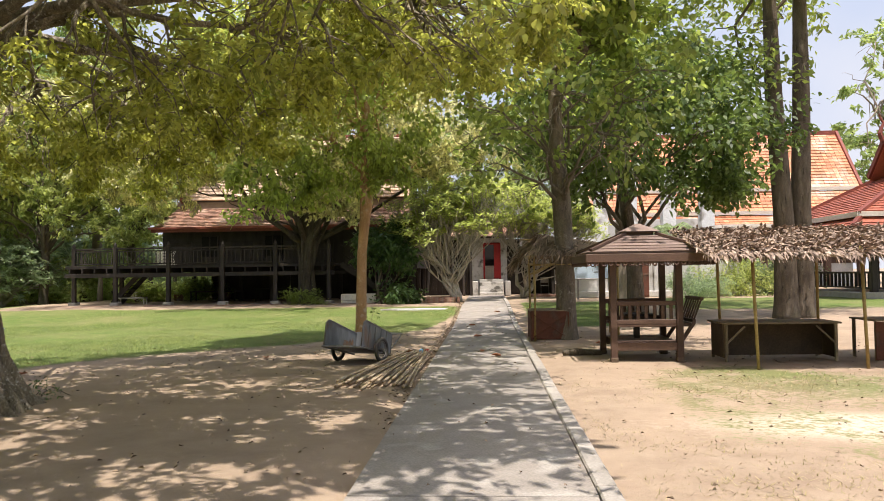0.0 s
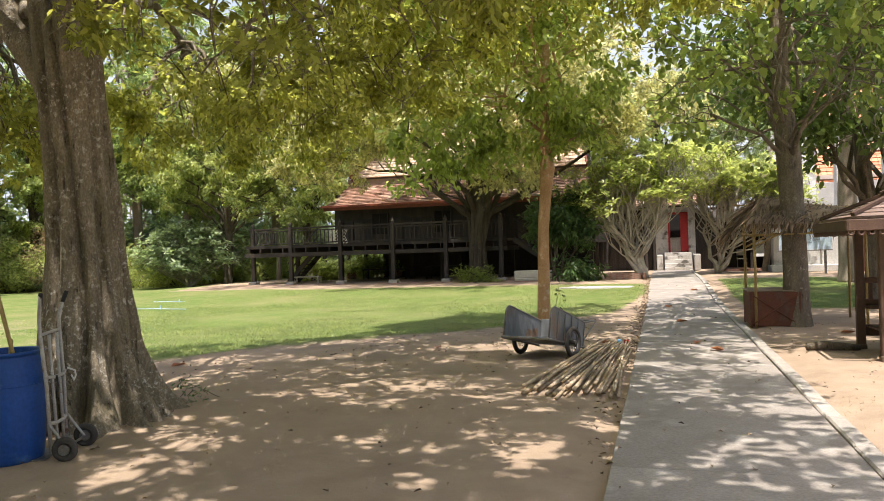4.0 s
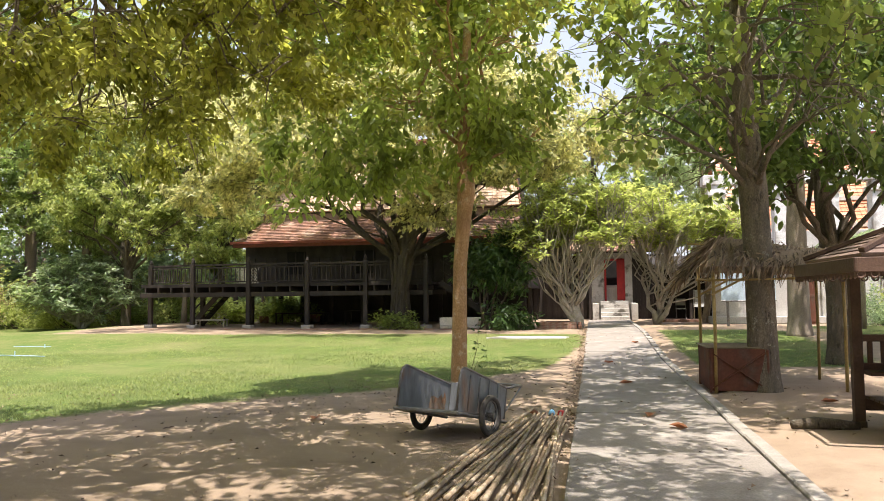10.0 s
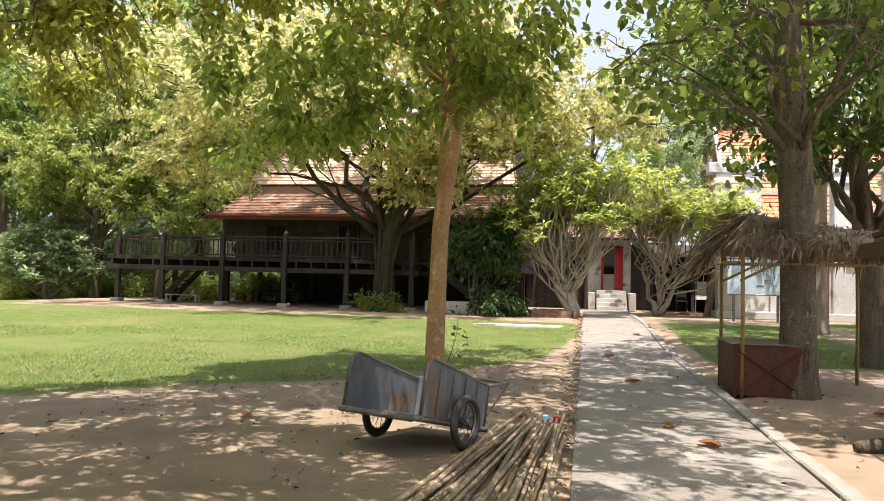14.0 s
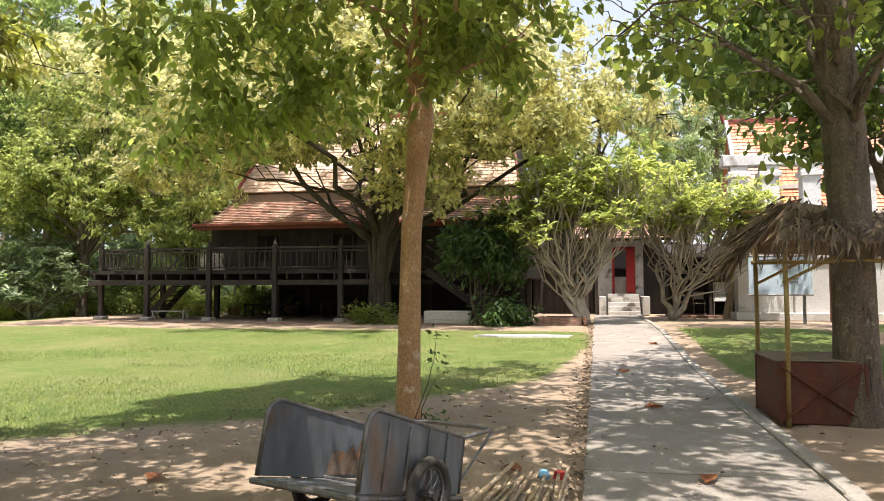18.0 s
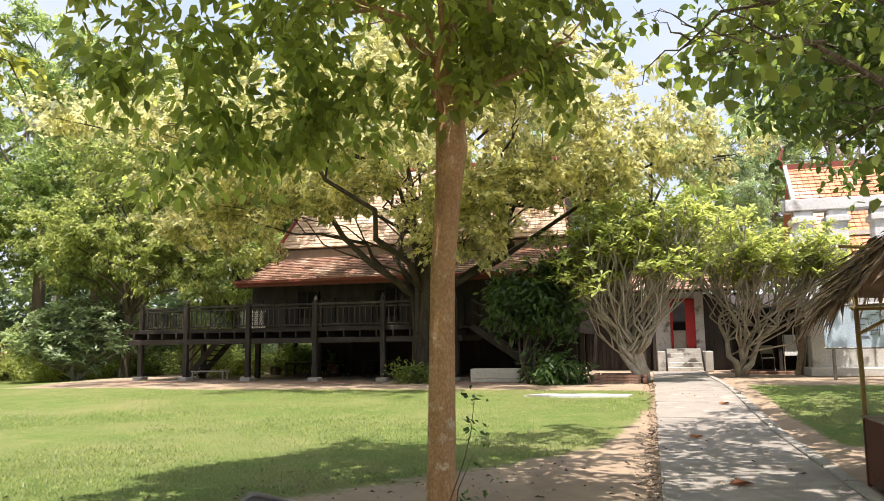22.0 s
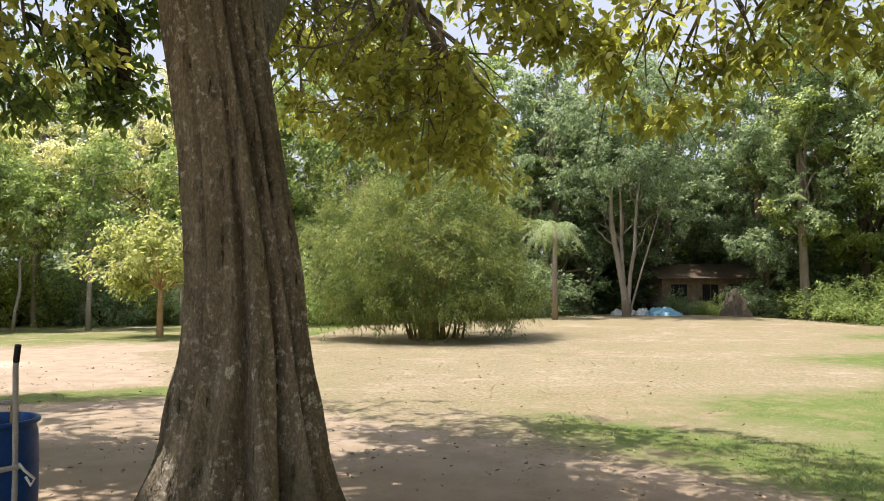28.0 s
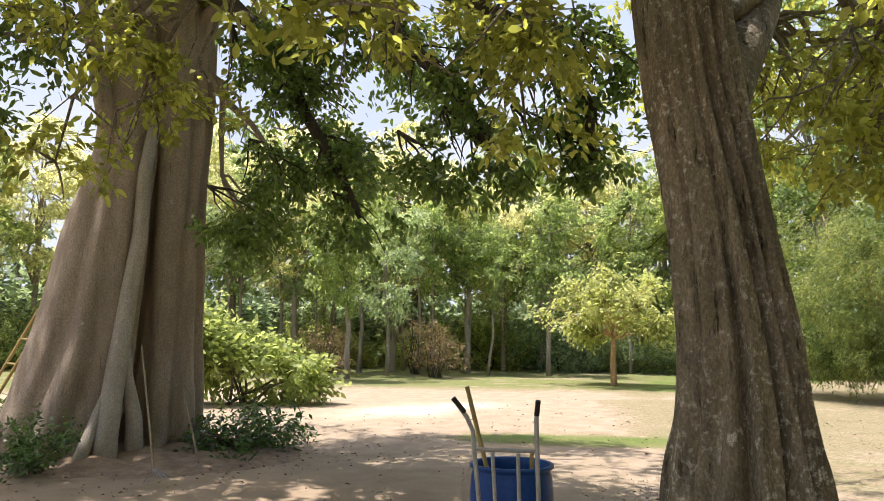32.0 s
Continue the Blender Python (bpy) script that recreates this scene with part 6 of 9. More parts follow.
for x, y, h in ((-21.9, -14.8, 6.5), (-30.3, -15.2, 8.0), (-26.5, -19.0, 7.5), (-24.0, -22.0, 7.0), (-33.0, -20.0, 9.0), (-29.0, -24.0, 8.0), (-35.5, -14.0, 8.5), (-37.0, -9.5, 8.0), (-21.0, -25.0, 7.0), (-31.5, -11.0, 7.0), (-25.5, -16.0, 6.0), (-17.5, -20.5, 6.5)):
    pale_stems(x, y, "thin-stemmed young tree in the open wood", [(0, 0, _q.uniform(-0.6, 0.6), _q.uniform(-0.6, 0.6), h, _q.uniform(0.09, 0.15))],
               [(_q.uniform(-1, 1), _q.uniform(-1, 1), h * f, 1.5, 1.5, 1.0) for f in (0.62, 0.8, 0.95, 1.1)], _q.choice((LEAF_FRESH, LEAF_FAR, LEAF_SILVER)), _q.randint(1, 999), 90)
for k in KINDS + LOW_KINDS + [BACK_LOW]:
    for o in (*k.children_recursive, k):
        bpy.data.objects.remove(o)

# the yellow-green tree at the left of the house
tree("lawn_tree", "slim dark-trunked tree with light yellow-green foliage beside the house", -22.6, 37.2,
     trunk_rows([(0, 0, -0.1, 0.3), (0, 0, 0.5, 0.24), (0.1, 0, 2.5, 0.21), (0.2, 0, 5.0, 0.16)], 10),
     ring_blobs(6, 2.6, 6.4, 1.8, 1.4, 411) + [(4.6, -1.5, 5.6, 1.9, 1.7, 1.3), (6.6, -2.2, 5.2, 1.5, 1.4, 1.1), (5.4, -2.6, 3.9, 1.2, 1.1, 0.9), (2.8, -1.8, 4.6, 1.4, 1.3, 1.0), (0, 0, 8.6, 2.6, 2.4, 1.6), (4.0, -1, 7.8, 2.0, 1.9, 1.4), (-2.4, 0, 4.8, 1.5, 1.4, 1.0), (1.5, 0, 10.4, 2.4, 2.2, 1.6), (4.2, 0, 10.6, 2.2, 2.0, 1.5), (6.6, -0.5, 9.0, 2.0, 1.8, 1.4), (-1.6, 0.4, 10.2, 2.2, 2.0, 1.5), (2.6, 0, 12.6, 2.2, 2.0, 1.4), (8.0, 0, 11.0, 2.0, 1.8, 1.4)],
     BARK_DARK, LEAF_LAWN, dict(clusters=1600, per=34, length=0.2, width=0.12, pointed="small", spread=np.array([0.22, 0.22, 0.1]), droop=0.6, shell=0.55, gap=0.06, lump=0.9), 412, limb_r=0.1, starts=[(0.1, 0, 2.6), (0.2, 0, 4.4)])

# the small sunlit tree on the far lawn
tree("small_tree", "small bright green tree on the far lawn", -27.0, -5.2, trunk_rows([(0, 0, -0.1, 0.14), (0.05, 0, 0.8, 0.11), (0, 0, 1.8, 0.09)], 8),
     ring_blobs(7, 1.6, 2.7, 1.0, 0.55, 401) + ring_blobs(5, 1.0, 3.5, 0.9, 0.5, 403) + [(0, 0, 4.2, 0.9, 0.9, 0.5), (0.2, 1.5, 2.1, 0.7, 0.7, 0.4), (-0.3, -1.4, 2.0, 0.7, 0.7, 0.4)], BARK_TAN, LEAF_SMALL,
     dict(clusters=560, per=15, length=0.23, width=0.11, spread=0.2, droop=0.6, shell=0.4, gap=0.1, lump=1.2), 402, limb_r=0.06)


def bamboo_clump():
    root = thing("bamboo_clump", -27.0, 5.0, ground_z(-27, 5) - 0.03, "dense rounded bamboo clump with fine yellow-green leaves", "bamboo")
    rng = random.Random(9)
    blobs = [(0, -0.2, 3.7, 3.6, 3.6, 3.0), (0, -2.7, 2.9, 2.6, 2.3, 1.9), (0, 1.7, 2.8, 2.2, 1.6, 1.6), (1.2, 0, 3.0, 2.6, 2.8, 2.4), (-0.5, 0.2, 5.4, 2.6, 2.6, 1.6), (1.6, -1.8, 1.5, 1.2, 1.1, 1.0), (1.8, 1.7, 1.5, 1.1, 0.9, 1.0), (2.2, 0.0, 1.5, 1.0, 1.6, 1.0), (0.6, 3.0, 1.7, 1.2, 0.9, 1.4), (0.6, -3.4, 1.9, 1.2, 1.0, 1.4)]
    for k in range(44):
        s = Shape()
        a, r = rng.uniform(0, 6.28), rng.uniform(0, 0.85)
        p = (r * math.cos(a), 1.3 * r * math.sin(a), 0)
        q = (p[0] * 2.3 + rng.gauss(0, 0.4), p[1] * 2.3 + rng.gauss(0, 0.4), rng.uniform(3.5, 6))
        s.tube(bent(p, q, rng, 0.08, 0.05, 5), [0.045, 0.042, 0.038, 0.03, 0.02, 0.012], 6)
        part("cane", s, BAMBOO_POLE, root, smooth=True)
    part("foliage", crown_mesh("foliage", blobs, 6800, 15, 0.16, 0.028, 0.13, 0.7, 10, False, 0.72, 0.16, 1.0), LEAF_BAMBOO, root)
    # Inner leaf layer whose darker colour carries the shade of the core.
    part("foliage", crown_mesh("foliage", blobs, 2400, 14, 0.19, 0.034, 0.22, 0.6, 12, False, 0.4, -0.2), LEAF_BAMBOO_INNER, root)


bamboo_clump()

# ---- paved path ----
def path_slabs():
    base = Shape()
    path_ob = tagged(new("pavement", base.box(0.95, 21.0, -0.06, 1.9, 54, 0.1, 0.002).mesh("pavement")), "long grey concrete path in worn slabs, dappled with shade", "path", kind="structure")
    path_ob.data.materials.append(CONCRETE)
    rng = random.Random(4)
    slab = Shape().box(0, 0, 0, 1.736, 2.394, 0.1, 0.004).mesh("slab")
    slab.materials.append(CONCRETE)
    kerb = Shape().box(0, 0, 0, 0.15, 0.99, 0.14, 0.015).mesh("kerb_stone")
    kerb.materials.append(KERB)
    y = -4.6
    while y < 40.5:
        for x in (0.87,):
            o = new("slab", slab)
            o.parent = path_ob
            slope = math.degrees(math.atan2(ground_z(1, y + 1.2) - ground_z(1, y - 1.2), 2.4))
            o.matrix_world = pose(x + rng.uniform(-0.003, 0.003), y, ground_z(1, y) - 0.016 + rng.uniform(-0.004, 0.004), slope, rng.uniform(-0.1, 0.1), rng.uniform(-0.08, 0.08))
        y += 2.4
    y = -4.5
    while y < 40.5:
        o = new("kerb_stone", kerb)
        o.parent = path_ob
        o.matrix_world = pose(1.82 + rng.uniform(-0.006, 0.006), y, ground_z(1, y) - 0.012 + rng.uniform(-0.006, 0.006), 0, rng.uniform(-1, 1), rng.uniform(-0.4, 0.4))
        y += 1.0


path_slabs()

# ---- the dark wooden house on stilts ----
def tiled(a, b, c, d, tile_w=0.22, course=0.26, lift=0.03, seed=1):
    """Overlapping tiles on the slope a (eave left), b (eave right), c (ridge right), d (ridge left)."""
    rng = random.Random(seed)
    a, b, c, d = (Vector(p) for p in (a, b, c, d))
    s = Shape()
    rows = max(1, int((d - a).length / course))
    nrm = (b - a).cross(d - a).normalized()
    for r in range(rows):
        t0, t1 = r / rows, (r + 1.25) / rows
        l0, r0 = a.lerp(d, t0), b.lerp(c, t0)
        l1, r1 = a.lerp(d, min(1, t1)), b.lerp(c, min(1, t1))
        n = max(1, int((r0 - l0).length / tile_w))
        for k in range(n):
            u0, u1 = (k + 0.03 + (r % 2) * 0.0) / n, (k + 0.97) / n
            h0 = nrm * (lift + rng.uniform(0.0, 0.012))
            low, top = -nrm * 0.03, nrm * 0.004
            q = [l0.lerp(r0, u0), l0.lerp(r0, u1), l1.lerp(r1, u1), l1.lerp(r1, u0)]
            v = [q[0] + h0, q[1] + h0, q[2] + top, q[3] + top, q[0] + low, q[1] + low, q[2] + low, q[3] + low]
            s.add(v, [[0, 1, 2, 3], [4, 5, 1, 0], [5, 6, 2, 1], [7, 4, 0, 3], [6, 7, 3, 2]])
    return s


def house():
    z0 = 0.29
    root = thing("stilt_house", -10.5, 36.0, z0, "dark-stained wooden house on stilts with tiled roof and railed deck", "house")
    ox, oy = -10.5, 36.0

    def P(x, y, z):
        return (x - ox, y - oy, z - z0)

    def box(s, x0, x1, y0, y1, za, zb, bevel=0.008):
        p = P((x0 + x1) / 2, (y0 + y1) / 2, (za + zb) / 2)
        return s.box(*p, x1 - x0, y1 - y0, zb - za, bevel)

    posts = [(-18.37, 32.72), (-16.1, 32.2), (-13.56, 32.1), (-11.02, 32.1), (-8.58, 32.1), (-6.13, 32.1)]
    rear = [(x, y) for x in (-17.2, -14.8, -12.2, -9.6, -6.8, -4.2, -2.6) for y in (35.0, 38.2, 41.4)]
    for x, y in posts:
        s = Shape()
        s.box(*P(x, y, 1.62), 0.17, 0.17, 2.7, 0.012)
        s.lathe([(0.1, 0), (0.085, 0.03), (0.06, 0.05), (0.085, 0.1), (0.06, 0.2), (0.0, 0.3)], 8, *P(x, y, 2.92))
        post = part("post", s, DARK_WOOD, root)
        part("footing", Shape().box(*P(x, y, 0.33), 0.4, 0.4, 0.2, 0.03), KERB, post, "pale concrete footing")
    for x, y in rear:
        part("post", Shape().box(*P(x, y, 1.2), 0.18, 0.18, 2.0, 0.012), DARK_WOOD, root)
    # deck, beams, joists
    deck = part("deck", box(Shape(), -18.45, -6.05, 32.75, 35.2, 2.02, 2.1), DARK_WOOD, root)
    part("deck_edge", box(Shape(), -18.5, -5.9, 32.2, 32.28, 1.98, 2.12), DARK_WOOD, root)
    part("beam", box(Shape(), -18.5, -5.9, 32.12, 32.24, 1.58, 1.76), DARK_WOOD, root)
    part("beam", box(Shape(), -18.5, -5.9, 34.9, 35.05, 1.6, 1.78), DARK_WOOD, root)
    for i in range(21):
        x = -18.3 + i * 0.59
        part("joist", box(Shape(), x, x + 0.06, 32.15, 35.0, 1.78, 1.99), DARK_WOOD, root)
    for i in range(9):
        part("plank", box(Shape(), -18.4, -6.05, 32.3 + i * 0.05, 32.345 + i * 0.05, 2.085, 2.11), DARK_WOOD, deck)
    # railing
    for (xa, ya), (xb, yb) in zip(posts, posts[1:]):
        rail = part("railing", Shape().beam(P(xa, ya, 2.9), P(xb, yb, 2.9), 0.07, 0.07), DARK_WOOD, root)
        for z in (2.78, 2.2):
            part("rail", Shape().beam(P(xa, ya, z), P(xb, yb, z), 0.05, 0.05), DARK_WOOD, rail)
        n = int((xb - xa) / 0.19)
        for k in range(1, n):
            t = k / n
            p = P(xa + (xb - xa) * t, ya + (yb - ya) * t, 2.49)
            part("baluster", Shape().box(*p, 0.035, 0.035, 0.56, 0.004), DARK_WOOD, rail)
    rail = part("railing", Shape().beam(P(-18.37, 32.72, 2.9), P(-18.37, 35.2, 2.9), 0.07, 0.07), DARK_WOOD, root)
    for k in range(12):
        part("baluster", Shape().box(*P(-18.37, 32.9 + k * 0.19, 2.49), 0.035, 0.035, 0.6, 0.004), DARK_WOOD, rail)
    # lattice screen on the deck, pale in the sun
    lat = Shape()
    for k in range(12):
        lat.beam(P(-15.35 + 0.075 * k, 34.4, 2.15), P(-15.0 + 0.075 * k, 34.4, 2.85), 0.02, 0.02)
        lat.beam(P(-15.0 + 0.075 * k, 34.43, 2.15), P(-15.35 + 0.075 * k, 34.43, 2.85), 0.02, 0.02)
    part("lattice", lat, CREAM, root, "pale lattice screen")
    # house body: panelled wall, floor, windows
    body = part("wall", box(Shape(), -15.2, -2.4, 35.2, 35.35, 2.0, 4.3), DARK_WOOD, root)
    for i in range(25):
        x = -15.15 + i * 0.51
        part("panel", box(Shape(), x, x + 0.44, 35.15, 35.21, 2.15, 3.3), DARK_WOOD, body)
    for x in (-13.2, -10.0, -5.2):
        # Window opening as a black panel, its inner shade put into the colour.
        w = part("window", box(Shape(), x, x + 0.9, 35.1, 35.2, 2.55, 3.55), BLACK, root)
        for q in (0, 0.42, 0.84):
            part("window_frame", box(Shape(), x + q, x + q + 0.06, 35.06, 35.12, 2.5, 3.6), DARK_WOOD, w)
    part("wall", box(Shape(), -15.2, -15.05, 35.35, 42.5, 2.0, 4.6), DARK_WOOD, root)
    part("wall", box(Shape(), -2.55, -2.4, 35.35, 42.5, 2.0, 4.6), DARK_WOOD, root)
    part("wall", box(Shape(), -15.2, -2.4, 42.4, 42.55, 0.5, 5.5), DARK_WOOD, root)
    part("floor_slab", box(Shape(), -15.2, -2.4, 35.0, 42.5, 1.85, 2.0), DARK_WOOD, root)
    # roofs
    part("roof", Shape().sheet([P(-15.25, 34.35, 3.92), P(-2.6, 34.35, 3.92), P(-2.9, 37.0, 5.08), P(-15.1, 37.0, 5.08)], 0.06), DARK_WOOD, root)
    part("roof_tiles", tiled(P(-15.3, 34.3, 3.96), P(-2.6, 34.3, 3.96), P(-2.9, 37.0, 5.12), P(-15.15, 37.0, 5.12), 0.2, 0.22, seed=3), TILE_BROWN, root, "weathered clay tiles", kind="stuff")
    part("eave_board", box(Shape(), -15.35, -2.55, 34.22, 34.28, 3.74, 3.96), TRIM_RED, root, "red-brown eave board")
    part("eave_board", box(Shape(), -15.45, -2.5, 34.12, 34.2, 3.88, 3.99), TRIM_RED, root, "red-brown eave board")
    part("roof_step", box(Shape(), -15.2, -2.9, 37.0, 37.12, 5.0, 5.5), ROOF_WOOD, root)
    part("roof", Shape().sheet([P(-14.9, 36.95, 5.5), P(-2.9, 36.95, 5.5), P(-3.6, 40.0, 9.2), P(-14.2, 40.0, 9.2)], 0.06), DARK_WOOD, root)
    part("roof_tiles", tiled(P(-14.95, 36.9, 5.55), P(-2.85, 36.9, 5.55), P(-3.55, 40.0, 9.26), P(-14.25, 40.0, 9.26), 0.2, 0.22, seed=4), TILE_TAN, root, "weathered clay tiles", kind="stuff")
    part("roof", Shape().sheet([P(-14.2, 40.0, 9.2), P(-3.6, 40.0, 9.2), P(-2.9, 43.4, 5.0), P(-14.9, 43.4, 5.0)], 0.06), DARK_WOOD, root)
    for x0, x1 in ((-14.95, -14.2), (-2.85, -3.6)):
        part("barge_board", Shape().beam(P(x0, 36.85, 5.5), P(x1, 40.0, 9.3), 0.07, 0.3), TRIM_RED, root)
    for x in (-14.7, -3.2):
        gab = Shape()
        gab.add([P(x, 37.1, 4.4), P(x, 43.2, 4.4), P(x, 43.2, 5.1), P(x, 40.0, 9.1), P(x, 37.1, 5.6),
                 P(x + 0.08, 37.1, 4.4), P(x + 0.08, 43.2, 4.4), P(x + 0.08, 43.2, 5.1), P(x + 0.08, 40.0, 9.1), P(x + 0.08, 37.1, 5.6)],
                [[0, 1, 2, 3, 4], [9, 8, 7, 6, 5], [0, 4, 9, 5], [4, 3, 8, 9], [3, 2, 7, 8], [2, 1, 6, 7]])
        part("gable", gab, DARK_WOOD, root)
    part("ridge", Shape().beam(P(-14.3, 40.0, 9.3), P(-3.5, 40.0, 9.3), 0.2, 0.16), TRIM_RED, root)
    # stairs: one under the left bay, one down from the deck's end
    for x0, x1, za, zb, yy in ((-16.9, -15.3, 0.35, 2.0, 33.9), (-3.2, -5.7, 0.35, 2.05, 33.2)):
        st = part("stairs", Shape().beam(P(x0, yy - 0.45, za), P(x1, yy - 0.45, zb), 0.05, 0.22), DARK_WOOD, root)
        part("stringer", Shape().beam(P(x0, yy + 0.45, za), P(x1, yy + 0.45, zb), 0.05, 0.22), DARK_WOOD, st)
        for k in range(9):
            t = (k + 0.5) / 9
            part("tread", Shape().box(*P(x0 + (x1 - x0) * t, yy, za + (zb - za) * t), 0.26, 0.9, 0.04), DARK_WOOD, st)
        for z in (0.9, 0.5):
            part("rail", Shape().beam(P(x0, yy - 0.48, za + z), P(x1, yy - 0.48, zb + z), 0.05, 0.06), DARK_WOOD, st)
    # garden lattice behind the undercroft
    for x in (-12.4, -11.2, -9.9, -8.6):
        lt = Shape()
        for k in range(7):
            lt.beam(P(x + 0.12 * k - 0.3, 41.2, 0.9), P(x + 0.12 * k + 0.3, 41.2, 1.75), 0.03, 0.03)
            lt.beam(P(x + 0.12 * k + 0.3, 41.24, 0.9), P(x + 0.12 * k - 0.3, 41.24, 1.75), 0.03, 0.03)
        part("lattice", lt, CREAM, root, "cream garden lattice")
    part("screen", box(Shape(), -14.2, -3.0, 39.2, 39.28, 0.3, 1.86), DARK_WOOD, root)


house()


def bench(x, y, w, d, h, mat, label, rz=0):
    r = thing("bench", x, y, ground_z(x, y), label, "bench", rz=rz)
    part("seat", Shape().box(0, 0, h, w, d, 0.05), mat, r)
    for sx in (-1, 1):
        for sy in (-1, 1):
            part("leg", Shape().box(sx * (w / 2 - 0.06), sy * (d / 2 - 0.05), h / 2, 0.06, 0.06, h), mat, r)


bench(-13.0, 36.5, 2.4, 0.8, 0.5, DARK_WOOD, "low dark wooden bench stored under the house")
bench(-9.6, 35.8, 2.0, 0.9, 0.6, DARK_WOOD, "dark wooden table stored under the house")
bench(-16.0, 33.6, 1.4, 0.4, 0.3, CREAM, "pale low bench beside the house stairs")


def trough(x, y):
    r = thing("trough", x, y, ground_z(x, y), "cream concrete trough beside the shrub", "trough")
    part("base", Shape().box(0, 0, 0.06, 1.5, 0.5, 0.12, 0.02), CREAM, r)
    for yy in (-0.22, 0.22):
        part("side", Shape().box(0, yy, 0.27, 1.5, 0.07, 0.3, 0.02), CREAM, r)
    for xx in (-0.71, 0.71):
        part("end", Shape().box(xx, 0, 0.27, 0.07, 0.37, 0.3, 0.02), CREAM, r)
    part("soil", Shape().box(0, 0, 0.3, 1.34, 0.36, 0.06, 0.02), TRAVELLER, r)


trough(-4.7, 31.6)


def brick_apron():
    """Brick paving along the front of the house."""
    ob = tagged(new("pavement_house", Shape().box(-10.2, 31.9, 0.245, 17.4, 2.6, 0.06, 0.004).mesh("pavement_house")), "worn red brick apron in front of the stilt house", "paving", kind="structure")
    ob.data.materials.append(BRICK)
    me = Shape().box(0, 0, 0, 0.38, 0.19, 0.05, 0.006).mesh("brick")
    me.materials.append(BRICK)
    rng = random.Random(6)
    n = 0
    for r in range(6):
        for k in range(44):
            o = new("brick", me)
            o.parent = ob
            o.matrix_world = pose(-18.6 + k * 0.395 + (r % 2) * 0.2, 30.75 + r * 0.2, 0.262 + rng.uniform(-0.006, 0.012), rng.uniform(-2, 2), rng.uniform(-2, 2), rng.uniform(-3, 3))
            n += 1


brick_apron()


def planter():
    r = thing("brick_planter", -0.95, 31.6, ground_z(-0.95, 31.6), "low brick edging round the frangipani foot", "planter")
    me = Shape().box(0, 0, 0, 0.24, 0.12, 0.08, 0.008).mesh("brick")
    me.materials.append(BRICK)
    rng = random.Random(8)
    for c in range(3):
        for k in range(24):
            t = k / 24 * 4
            side, u = int(t), t - int(t)
            x, y = [(-0.7 + 1.4 * u, -0.6), (0.7, -0.6 + 1.2 * u), (0.7 - 1.4 * u, 0.6), (-0.7, 0.6 - 1.2 * u)][side]
            o = new("brick", me)
            o.parent = r
            o.matrix_local = pose(x, y, 0.04 + 0.085 * c, 0, 0, 90 * (side % 2) + rng.uniform(-4, 4))


planter()

